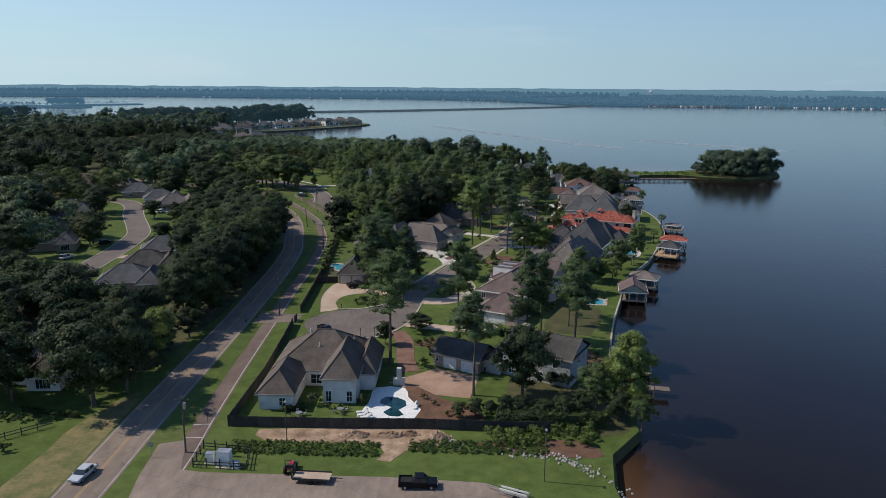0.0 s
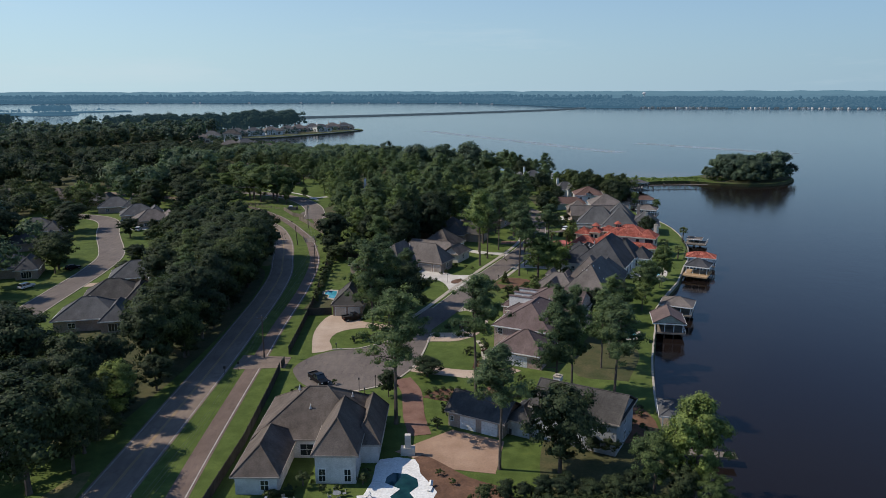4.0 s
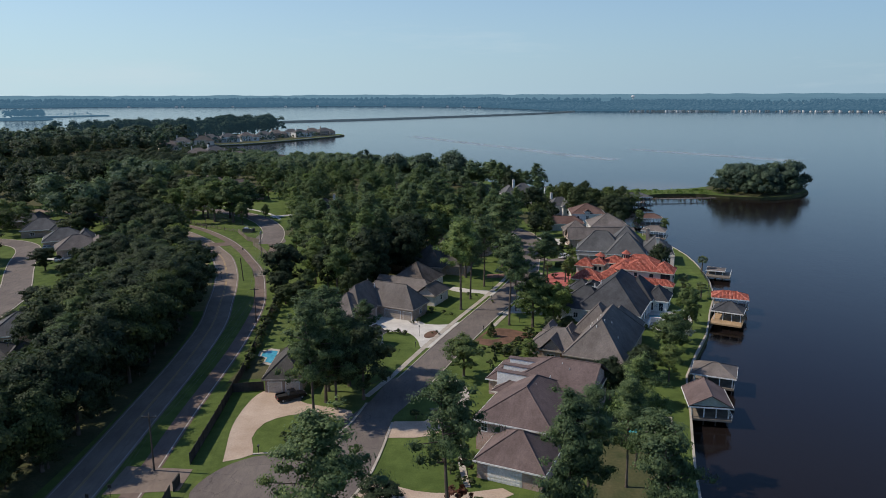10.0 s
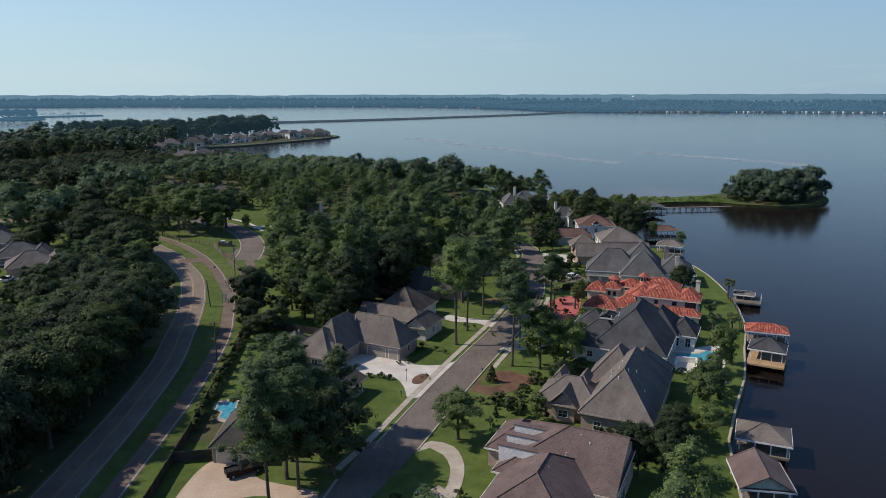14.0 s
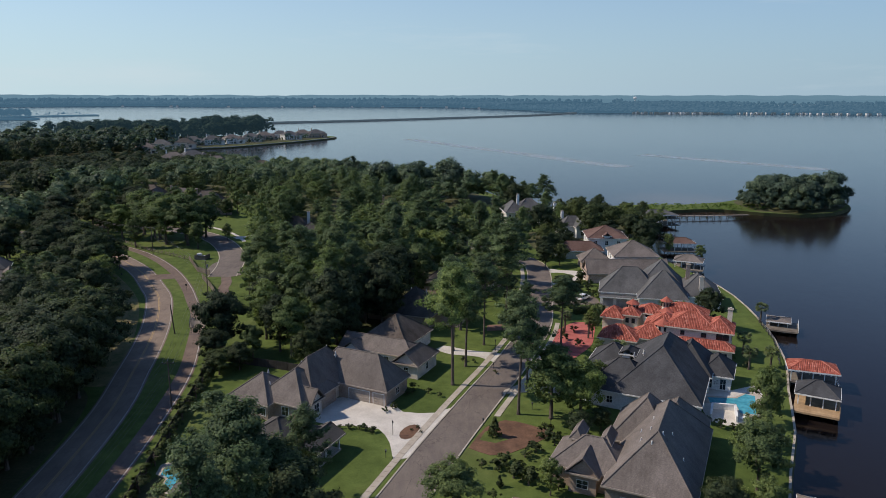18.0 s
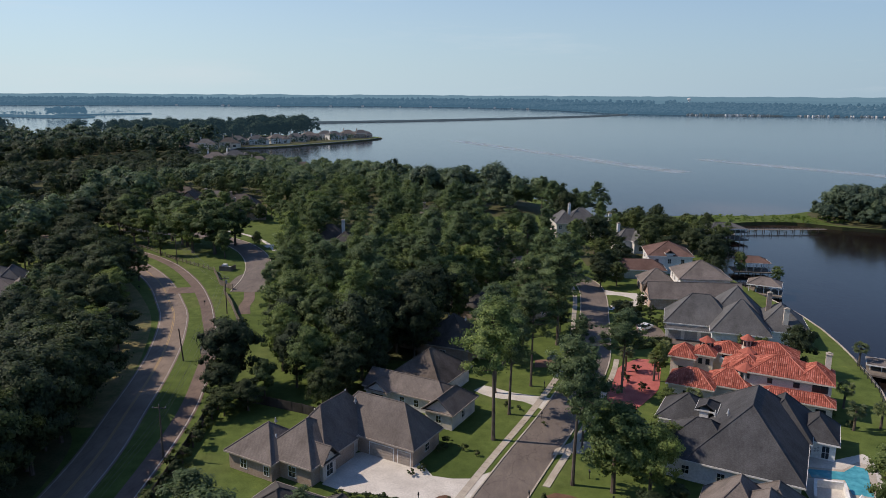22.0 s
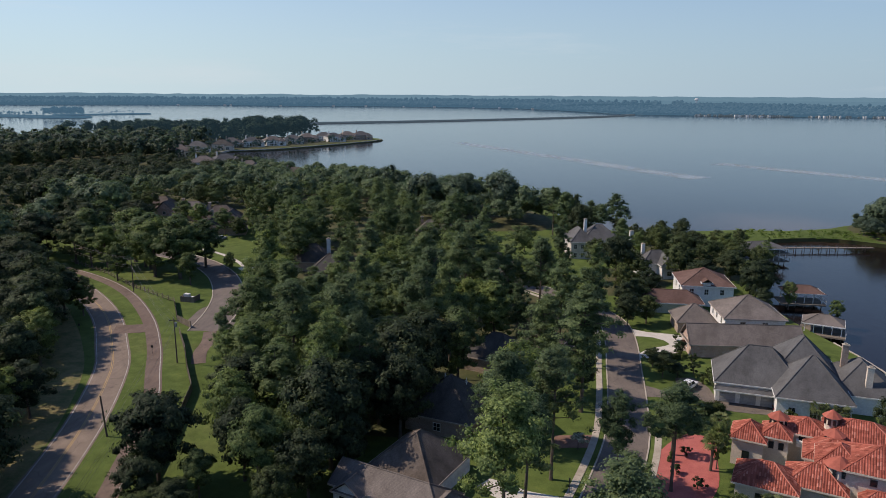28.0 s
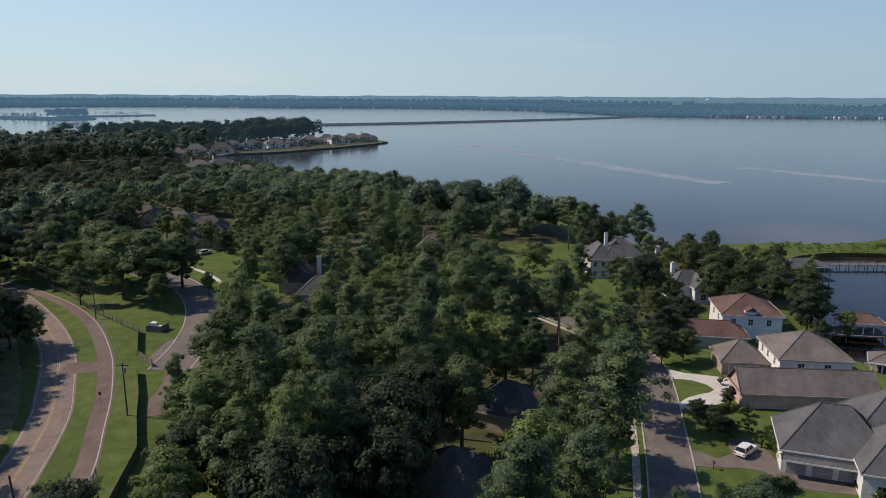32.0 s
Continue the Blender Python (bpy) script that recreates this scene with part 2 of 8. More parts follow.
RED_SOIL = two_scale("red_mulch", (0.08, 0.045, 0.03), (0.17, 0.095, 0.062), 0.4, 2.5, 0.95, 0.6, 0.08)
LINE_WHITE = two_scale("white_line", (0.24, 0.22, 0.2), (0.46, 0.44, 0.41), 0.8, 4.0, 0.7, 0)
LINE_YELLOW = two_scale("yellow_line", (0.3, 0.2, 0.09), (0.42, 0.29, 0.13), 0.8, 4.0, 0.7, 0)
WOOD = two_scale("weathered_wood", (0.12, 0.1, 0.08), (0.22, 0.19, 0.155), 0.5, 3.0, 0.85, 0.4, 0.01, stretch=(1, 1, 0.1), vary=0.15)
DARK_WOOD = two_scale("dark_weathered_wood", (0.035, 0.033, 0.03), (0.075, 0.068, 0.06), 0.5, 3.0, 0.85, 0.4, 0.01, stretch=(1, 1, 0.1), vary=0.2)
DECK = two_scale("tan_decking", (0.3, 0.2, 0.11), (0.45, 0.31, 0.18), 0.5, 3.0, 0.75, 0.3, 0.01, vary=0.12)
POLE_WOOD = two_scale("creosoted_pole", (0.06, 0.05, 0.042), (0.12, 0.1, 0.085), 0.5, 4.0, 0.85, 0.4, 0.01, stretch=(1, 1, 0.1))
BARK = two_scale("pine_bark", (0.07, 0.056, 0.046), (0.15, 0.123, 0.1), 0.6, 4.0, 0.95, 0.8, 0.05, stretch=(1, 1, 0.3))
WHITE = two_scale("white_paint", (0.62, 0.62, 0.6), (0.78, 0.78, 0.76), 0.5, 3.0, 0.55, 0.1, 0.005)
CREAM = two_scale("cream_stucco", (0.55, 0.48, 0.4), (0.7, 0.63, 0.54), 0.4, 5.0, 0.85, 0.3, 0.01)
GREY_SIDING = two_scale("grey_siding", (0.28, 0.29, 0.3), (0.4, 0.41, 0.42), 0.5, 3.0, 0.75, 0.2, 0.01)
MUTED_GREEN = two_scale("pale_green_siding", (0.35, 0.38, 0.32), (0.46, 0.48, 0.42), 0.5, 3.0, 0.75, 0.2, 0.01)
WHITE_BRICK = brickwork("white_painted_brick", (0.62, 0.6, 0.57), (0.72, 0.7, 0.67), (0.5, 0.49, 0.47))
PINK_BRICK = brickwork("pink_brick", (0.35, 0.21, 0.17), (0.45, 0.31, 0.26), (0.5, 0.45, 0.4))
TAN_BRICK = brickwork("tan_brick", (0.27, 0.19, 0.15), (0.37, 0.28, 0.22), (0.4, 0.35, 0.3))
STONE = brickwork("pale_stone", (0.5, 0.45, 0.38), (0.6, 0.56, 0.5), (0.55, 0.52, 0.48))
ROOF_BROWN = shingles("brown_grey_shingles", (0.07, 0.058, 0.05), (0.165, 0.14, 0.122))
ROOF_TAUPE = shingles("taupe_shingles", (0.12, 0.106, 0.097), (0.186, 0.164, 0.152))
ROOF_PURPLE = shingles("purple_brown_shingles", (0.108, 0.08, 0.076), (0.162, 0.122, 0.116))
ROOF_BLACK = shingles("charcoal_shingles", (0.04, 0.042, 0.046), (0.08, 0.083, 0.09))
ROOF_GREY = shingles("slate_grey_shingles", (0.075, 0.077, 0.08), (0.125, 0.128, 0.132))
ROOF_RUST = shingles("rust_brown_shingles", (0.1, 0.06, 0.05), (0.155, 0.1, 0.085))
ROOF_DARK = shingles("dark_shingles", (0.05, 0.048, 0.046), (0.1, 0.095, 0.09))
TILE = clay_tile()
METAL_DARK = two_scale("dark_metal", (0.02, 0.02, 0.02), (0.045, 0.045, 0.045), 0.8, 4.0, 0.45, 0.1, 0.005, 0.5)
METAL_GREY = two_scale("galvanised_metal", (0.3, 0.31, 0.32), (0.45, 0.46, 0.47), 0.8, 4.0, 0.45, 0.1, 0.005, 0.5, metal=0.6)
RUBBER = two_scale("tyre_rubber", (0.012, 0.012, 0.012), (0.025, 0.025, 0.025), 0.8, 5.0, 0.8, 0.2, 0.005)
GARAGE_TAN = two_scale("tan_garage_paint", (0.33, 0.28, 0.24), (0.42, 0.37, 0.32), 0.6, 3.0, 0.6, 0.1, 0.005)
BLACK_CLOTH = two_scale("dark_fabric", (0.02, 0.02, 0.022), (0.05, 0.05, 0.055), 0.8, 5.0, 0.9, 0.2, 0.005)
RED_PAINT = two_scale("red_paint", (0.35, 0.03, 0.03), (0.5, 0.06, 0.05), 0.8, 4.0, 0.4, 0.1, 0.005, 0.5)
TEAL_CLOTH = two_scale("teal_plastic", (0.05, 0.4, 0.45), (0.1, 0.55, 0.6), 0.8, 4.0, 0.5, 0.1, 0.005)
ROCK = two_scale("riprap_stone", (0.25, 0.23, 0.21), (0.45, 0.42, 0.39), 0.9, 3.0, 0.9, 0.5, 0.05)
PINE_LEAF = leaves("pine_needles", (0.066, 0.1, 0.056), (0.19, 0.246, 0.12), 0.44, 0.15)
WOOD_LEAF = leaves("wood_leaves", (0.066, 0.098, 0.046), (0.184, 0.236, 0.1), 0.44)
# bluer than the near leaves: haze of distance mixed into the leaf colour
HAZED_LEAF = leaves("hazed_leaves", (0.041, 0.069, 0.053), (0.126, 0.17, 0.114), 0.32, 0.2)
WEED_LEAF = leaves("weeds", (0.06, 0.095, 0.026), (0.13, 0.18, 0.055), 0.25)
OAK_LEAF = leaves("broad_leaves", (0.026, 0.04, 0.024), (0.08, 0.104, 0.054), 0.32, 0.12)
LIGHT_LEAF = leaves("light_leaves", (0.085, 0.118, 0.044), (0.2, 0.248, 0.094), 0.42)
SHRUB_LEAF = leaves("shrub_leaves", (0.032, 0.048, 0.02), (0.085, 0.106, 0.044), 0.3)
RED_LEAF = leaves("dark_red_leaves", (0.05, 0.018, 0.014), (0.1, 0.04, 0.03), 0.2)
PALM_LEAF = leaves("palm_fronds", (0.06, 0.08, 0.035), (0.15, 0.175, 0.08), 0.25)
BLOSSOM = leaves("white_blossom", (0.07, 0.1, 0.05), (0.5, 0.5, 0.46), 0.2)
REED = leaves("marsh_grass", (0.1, 0.16, 0.03), (0.19, 0.26, 0.06), 0.3)


def glass_material():
    m, n, l, b = material("window_glass", 0.06, 0, 0.8)
    b.inputs["Base Color"].default_value = (0.02, 0.025, 0.03, 1)
    return m


def paint(name, colour, gloss=0.4):
    m, n, l, b = material(name, 0.35, 0.0, gloss)
    dust = noise_of(n, l, 2.0, 4)
    l.new(ramp(n, l, dust, [(0.3, tuple(c * 0.85 for c in colour)), (0.7, colour)]), b.inputs["Base Color"])
    b.inputs["Coat Weight"].default_value = gloss * 0.6
    return m


GLASS = glass_material()
PAINT_BLACK = paint("black_car_paint", (0.006, 0.0065, 0.008), 0.15)
PAINT_SILVER = paint("silver_car_paint", (0.45, 0.48, 0.52))
PAINT_WHITE = paint("white_car_paint", (0.7, 0.7, 0.7))


def lake_material():
    """Turbid brown water under a rippled skin, with silt stirred up along two shallow banks."""
    m, n, l, b = material("lake_water", 0.12, 0, 0.3)
    b.inputs["IOR"].default_value = 1.33
    deep = noise_of(n, l, 0.004, 4, 0.5, (1, 1, 1), True)
    col = ramp(n, l, deep, [(0.3, (0.0095, 0.0075, 0.0075)), (0.7, (0.0125, 0.009, 0.0078))])
    where = n.new("ShaderNodeNewGeometry").outputs["Position"]
    cloud = noise_of(n, l, 0.07, 5, 0.6, (1, 1, 1), True)
    for centre, reach, silt in (((20, 90, WATER_Z), 22, (0.085, 0.046, 0.026)), ((134, 500, WATER_Z), 50, (0.075, 0.05, 0.036)), ((40, 478, WATER_Z), 60, (0.075, 0.05, 0.036))):
        d = n.new("ShaderNodeVectorMath")
        d.operation = "DISTANCE"
        d.inputs[1].default_value = centre
        l.new(where, d.inputs[0])
        ragged = n.new("ShaderNodeMath")
        ragged.operation, ragged.inputs[1].default_value = "MULTIPLY_ADD", reach * 0.7
        l.new(cloud, ragged.inputs[0]), l.new(d.outputs["Value"], ragged.inputs[2])
        fade = n.new("ShaderNodeMapRange")
        fade.interpolation_type = "SMOOTHSTEP"
        fade.inputs[1].default_value, fade.inputs[2].default_value, fade.inputs[3].default_value, fade.inputs[4].default_value = reach * 0.5, reach * 1.4, 0.85, 0.0
        l.new(ragged.outputs[0], fade.inputs[0])
        col = mixed(n, l, col, silt, fade.outputs[0])
    l.new(col, b.inputs["Base Color"])
    fine = noise_of(n, l, 0.9, 3, 0.6, (1, 0.5, 1), True)
    wide = noise_of(n, l, 0.09, 3, 0.5, (1, 0.6, 1), True)
    add = n.new("ShaderNodeMath")
    l.new(fine, add.inputs[0]), l.new(wide, add.inputs[1])
    bump(n, l, b, add.outputs[0], 0.3, 0.1)
    return m


def pool_material():
    m, n, l, b = material("pool_water", 0.05, 0, 0.5)
    b.inputs["IOR"].default_value = 1.33
    l.new(ramp(n, l, noise_of(n, l, 0.8, 3), [(0.3, (0.03, 0.2, 0.26)), (0.7, (0.08, 0.35, 0.42))]), b.inputs["Base Color"])
    return m


LAKE = lake_material()


def wake_material():
    """Mostly clear film, its pale colour standing in for sky sheen on slick water."""
    m, n, l, b = material("old_wake", 0.5, 0, 0.4)
    b.inputs["Base Color"].default_value = (0.42, 0.5, 0.54, 1)
    l.new(ramp(n, l, noise_of(n, l, 0.025, 5, 0.6, (1, 1, 1), True), [(0.3, (0.05, 0.05, 0.05)), (0.6, (0.33, 0.33, 0.33))]), b.inputs["Alpha"])
    return m


WAKE = wake_material()
POOL_BLUE = pool_material()


def dark_pool():
    m, n, l, b = material("dark_pool_water", 0.05, 0, 0.5)
    b.inputs["IOR"].default_value = 1.33
    l.new(ramp(n, l, noise_of(n, l, 0.5, 3), [(0.3, (0.006, 0.025, 0.035)), (0.7, (0.015, 0.06, 0.07))]), b.inputs["Base Color"])
    return m


DARK_POOL = dark_pool()


def haze_glow_material(name, dark, light, air):
    """Far country; the haze of kilometres of air is painted in as a glow."""
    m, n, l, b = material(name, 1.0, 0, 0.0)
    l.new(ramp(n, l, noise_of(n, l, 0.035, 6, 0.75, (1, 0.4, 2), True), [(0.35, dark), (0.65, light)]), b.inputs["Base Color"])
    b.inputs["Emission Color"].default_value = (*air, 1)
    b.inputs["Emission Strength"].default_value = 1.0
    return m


# the last colour of each is haze put in as emission, not a lamp
FAR_WOOD = haze_glow_material("far_woods", (0.004, 0.007, 0.009), (0.032, 0.046, 0.05), (0.05, 0.115, 0.178))
POINT_WOOD = haze_glow_material("hazy_pines", (0.018, 0.03, 0.022), (0.05, 0.066, 0.044), (0.008, 0.018, 0.025))
FAR_HILL = haze_glow_material("far_hills", (0.01, 0.015, 0.016), (0.02, 0.03, 0.03), (0.11, 0.208, 0.285))
FAR_BROWN = haze_glow_material("far_brick_houses", (0.03, 0.036, 0.04), (0.09, 0.1, 0.108), (0.05, 0.075, 0.095))
FAR_PALE = haze_glow_material("far_houses", (0.25, 0.25, 0.25), (0.5, 0.5, 0.5), (0.08, 0.1, 0.12))


# ---- building helpers ----
def link_mesh(name, verts, faces, mat, parent=None, label="", smooth=False):
    me = bpy.data.meshes.new(name)
    me.from_pydata([tuple(v) for v in verts], [], faces)
    me.materials.append(mat)
    if smooth:
        me.shade_smooth()
    ob = new(name, me)
    if parent:
        ob.parent = parent
    if label:
        tagged(ob, label)
    return ob


def part(name, bm, mat, parent, label="", smooth=False):
    me = bpy.data.meshes.new(name)
    bmesh.ops.recalc_face_normals(bm, faces=bm.faces)
    bm.to_mesh(me)
    bm.free()
    me.materials.append(mat)
    if smooth:
        me.shade_smooth()
    ob = new(name, me)
    if parent:
        ob.parent = parent
    if label:
        tagged(ob, label)
    return ob


def thing(name, label, category, m=None, group="", kind=""):
    ob = new(name)
    ob.empty_display_size = 0.5
    if m is not None:
        ob.matrix_world = m
    return tagged(ob, label, category, group, kind)


def add_box(bm, x0, y0, z0, x1, y1, z1, taper=0.0):
    vs = [bm.verts.new(p) for p in ((x0, y0, z0), (x1, y0, z0), (x1, y1, z0), (x0, y1, z0),
                                    (x0 + taper, y0 + taper, z1), (x1 - taper, y0 + taper, z1), (x1 - taper, y1 - taper, z1), (x0 + taper, y1 - taper, z1))]
    for f in ((3, 2, 1, 0), (4, 5, 6, 7), (0, 1, 5, 4), (1, 2, 6, 5), (2, 3, 7, 6), (3, 0, 4, 7)):
        bm.faces.new([vs[i] for i in f])


def boxes(name, dims, mat, parent, label=""):
    bm = bmesh.new()
    for d in dims:
        add_box(bm, *d)
    return part(name, bm, mat, parent, label)


def add_tube(bm, p, q, r0, r1, sides=8):
    p, q = Vector(p), Vector(q)
    ax = (q - p).normalized()
    s = ax.cross(Vector((0, 0, 1)) if abs(ax.z) < 0.9 else Vector((1, 0, 0))).normalized()
    t = ax.cross(s)
    ring = []
    for c, r in ((p, r0), (q, r1)):
        ring.append([bm.verts.new(c + (s * math.cos(2 * math.pi * k / sides) + t * math.sin(2 * math.pi * k / sides)) * r) for k in range(sides)])
    for k in range(sides):
        j = (k + 1) % sides
        bm.faces.new((ring[0][k], ring[0][j], ring[1][j], ring[1][k]))
    bm.faces.new(ring[1]), bm.faces.new(ring[0][::-1])


def add_pipe(bm, pts, r, sides=6):
    """One unbroken tube along points."""
    rings = []
    for k, p in enumerate(pts):
        d = (pts[min(k + 1, len(pts) - 1)] - pts[max(k - 1, 0)]).normalized()
        u = d.cross(Vector((0.1, 0.2, 1))).normalized()
        w = d.cross(u)
        rings.append([bm.verts.new(p + (u * math.cos(6.2832 * j / sides) + w * math.sin(6.2832 * j / sides)) * r) for j in range(sides)])
    for a, b in zip(rings, rings[1:]):
        for j in range(sides):
            bm.faces.new((a[j], a[(j + 1) % sides], b[(j + 1) % sides], b[j]))


def tube(name, p, q, r0, r1, mat, parent, sides=8, label=""):
    bm = bmesh.new()
    add_tube(bm, p, q, r0, r1, sides)
    return part(name, bm, mat, parent, label)


def smooth_line(points, step=4.0):
    """A smooth curve through the points, cut into short pieces."""
    pts = [Vector((*p, 0)) for p in points]
    pts = [pts[0] * 2 - pts[1]] + pts + [pts[-1] * 2 - pts[-2]]
    out = []
    for k in range(1, len(pts) - 2):
        a, b, c, d = pts[k - 1:k + 3]
        n = max(1, int((c - b).length / step))
        for j in range(n):
            u = j / n
            out.append(0.5 * (2 * b + (c - a) * u + (2 * a - 5 * b + 4 * c - d) * u * u + (3 * b - a - 3 * c + d) * u ** 3))
    out.append(pts[-2])
    return [(p.x, p.y) for p in out]


def offset_line(line, d):
    """The line moved d metres to its right."""
    out = []
    for k, (x, y) in enumerate(line):
        x0, y0 = line[max(0, k - 1)]
        x1, y1 = line[min(len(line) - 1, k + 1)]
        dx, dy = x1 - x0, y1 - y0
        h = math.hypot(dx, dy) or 1
        out.append((x + dy / h * d, y - dx / h * d))
    return out


def ribbon(name, line, left, right, z, mat, parent=None, height=0.0, label=""):
    """A strip along a line, from left to right metres beside it; with a height it is a solid kerb."""
    a, b = offset_line(line, left), offset_line(line, right)
    n = len(line)
    verts = [(*p, z) for p in a] + [(*p, z) for p in b]
    faces = [(k, n + k, n + k + 1, k + 1) for k in range(n - 1)]
    if height:
        verts += [(*p, z - height) for p in a] + [(*p, z - height) for p in b]
        faces += [(k + 1, 2 * n + k + 1, 2 * n + k, k) for k in range(n - 1)] + [(n + k, 3 * n + k, 3 * n + k + 1, n + k + 1) for k in range(n - 1)]
        faces += [(0, 2 * n, 3 * n, n), (n - 1, 2 * n - 1, 4 * n - 1, 3 * n - 1)]
    return link_mesh(name, verts, faces, mat, parent, label)


def sheet(name, outline, z, mat, parent=None, label="", thick=0.0, smooth_edge=True):
    """A flat patch with a rounded outline; with a thickness it is a slab."""
    pts = smooth_line(outline + outline[:1], 2.0)[:-1] if smooth_edge else outline
    bm = bmesh.new()
    f = bm.faces.new([bm.verts.new((x, y, z)) for x, y in pts])
    if f.normal.z < 0:
        f.normal_flip()
    bm.normal_update()
    if f.normal.z < 0:
        f.normal_flip()
    if thick:
        low = [bm.verts.new((v.co.x, v.co.y, z - thick)) for v in f.verts]
        top = list(f.verts)
        for k in range(len(top)):
            j = (k + 1) % len(top)
            bm.faces.new((top[k], low[k], low[j], top[j]))
    bmesh.ops.triangulate(bm, faces=[f])
    me = bpy.data.meshes.new(name)
    bm.to_mesh(me)
    bm.free()
    me.materials.append(mat)
    ob = new(name, me)
    if parent:
        ob.parent = parent
    if label:
        tagged(ob, label)
    return ob


def inside(x, y, poly):
    hit = False
    for k in range(len(poly)):
        (x0, y0), (x1, y1) = poly[k - 1], poly[k]
        if (y0 > y) != (y1 > y) and x < (x1 - x0) * (y - y0) / (y1 - y0) + x0:
            hit = not hit
    return hit


# ---- the lie of the land ----
SHORE = [(23, 40), (23, 84), (22.5, 92), (24, 101), (30, 109), (31.5, 120), (30.5, 133), (33.5, 150), (38, 168), (43.5, 186), (48.5, 203), (55, 216),
         (62, 229), (69, 246), (76, 262), (80, 276), (83, 292), (85, 312), (84, 330), (81, 346), (79, 362), (80, 384), (84, 405), (89, 425),
         (97, 446), (110, 460), (125, 466), (142, 466), (157, 456), (172, 451), (192, 457), (211, 477), (215, 491), (198, 504), (168, 502), (150, 490),
         (128, 482), (108, 482), (84, 476), (64, 470), (48, 480), (38, 500), (28, 530), (10, 560), (-14, 585), (-40, 606), (-66, 630), (-110, 668),
         (-150, 720), (-185, 745), (-215, 752), (-238, 790), (-262, 838), (-258, 868), (-222, 896), (-192, 944), (-164, 992), (-142, 1040), (-138, 1066),
         (-158, 1086), (-220, 1096), (-330, 1090), (-430, 1065), (-480, 1010), (-530, 1000), (-570, 1050), (-680, 1110), (-900, 1080), (-1050, 930), (-1500, 820), (-2000, 760), (-2600, 700)]
ground_line = smooth_line(SHORE, 8.0)
land = ground_line + [(-2600, -700), (23, -700)]
bm = bmesh.new()
top = [bm.verts.new((x, y, 0.0)) for x, y in land]
low = [bm.verts.new((x + (2.0 if k < 90 else 6), y, -5.0)) for k, (x, y) in enumerate(land)]
face = bm.faces.new(top)
bm.normal_update()
if face.normal.z < 0:
    face.normal_flip()
for k in range(len(ground_line) - 1):
    bm.faces.new((top[k], top[k + 1], low[k + 1], low[k]))
bmesh.ops.triangulate(bm, faces=[face])
for f in bm.faces:
    f.material_index = 0 if abs(f.normal.z) > 0.9 else 1
ground = tagged(part("ground", bm, LAWN, None), "green lawns and rough grass on flat lakeside land", "ground", kind="structure")
ground.data.materials.append(SHADY_LITTER)

lake = link_mesh("water", [(-4900, -900, WATER_Z), (4900, -900, WATER_Z), (4900, 4900, WATER_Z), (-4900, 4900, WATER_Z)], [(0, 1, 2, 3)], LAKE)
tagged(lake, "brown-blue lake water with a fine ripple", "lake", kind="structure")

for line in ([(-40, 1040), (2, 960), (16, 934), (44, 882), (72, 834), (118, 742), (150, 690)], [(196, 806), (214, 782), (267, 713), (300, 668)]):
    for k, half in enumerate((4.0, 7.5, 11.5)):
        tagged(ribbon("wake", smooth_line(line, 12), -half, half, WATER_Z + 0.02 + 0.02 * k, WAKE), "faint pale streak of an old boat wake", "wake", kind="structure")

tagged(ribbon("seawall", smooth_line([(-262, 838), (-258, 868), (-222, 896), (-192, 944), (-164, 992), (-142, 1040), (-138, 1066)], 8), -0.5, 0.5, 0.15, ROCK, None, 1.8), "grey stone seawall along the far point", "seawall", kind="structure")

# ---- roads ----
MAIN = smooth_line([(-52, -200), (-52, 20), (-52.4, 60), (-52.6, 86), (-53.3, 111), (-53.6, 136), (-54, 164), (-54.8, 189), (-55.8, 213), (-58, 237), (-61.6, 255),
                    (-65, 271), (-69.5, 288), (-77, 309), (-84, 322), (-93.5, 338), (-104, 352), (-118, 367), (-137, 384), (-165, 402), (-220, 420), (-330, 430)])
road = ribbon("road", MAIN, -3.6, 3.6, 0.03, ASPHALT)
tagged(road, "worn two-lane asphalt road with a double yellow line", "road", kind="structure")
for side, width in ((-0.22, 0.13), (0.09, 0.13)):
    ribbon("centre_line", MAIN, side, side + width, 0.036, LINE_YELLOW, road, label="faded yellow centre line")
for side in (-3.25, 3.1):
    ribbon("edge_line", MAIN, side, side + 0.14, 0.036, LINE_WHITE, road, label="worn white edge line")
TRAIL_LINE = smooth_line([(-41.6, 40), (-41.8, 91), (-42.9, 109), (-44.0, 128), (-45.0, 150), (-45.8, 170), (-46.6, 187), (-47.5, 221), (-50.2, 251), (-54.5, 271), (-60.5, 292),
                          (-67.5, 308), (-74.5, 323), (-86, 343), (-103, 365), (-123, 382), (-150, 397), (-190, 412)])
trail = ribbon("path", TRAIL_LINE, -1.6, 1.7, 0.034, TRAIL)
tagged(trail, "red-brown asphalt trail beside the road", "path", kind="structure")
ribbon("edge_line", TRAIL_LINE, 1.15, 1.35, 0.04, LINE_WHITE, trail, label="white line along the trail")

STREET_LINE = smooth_line([(-26, 161), (-19, 174), (-13.5, 185), (-6.5, 201), (0.9, 221), (8.8, 241), (17, 261), (25, 284), (28.4, 302), (30.6, 318), (32.4, 331), (33.4, 343), (32.6, 352),
                           (28, 362), (19, 376), (6, 389), (-12, 394), (-30, 396)])
street = ribbon("road", STREET_LINE[4:], -3.5, 3.5, 0.056, STREET)
tagged(street, "grey residential street with concrete kerbs", "road", kind="structure")
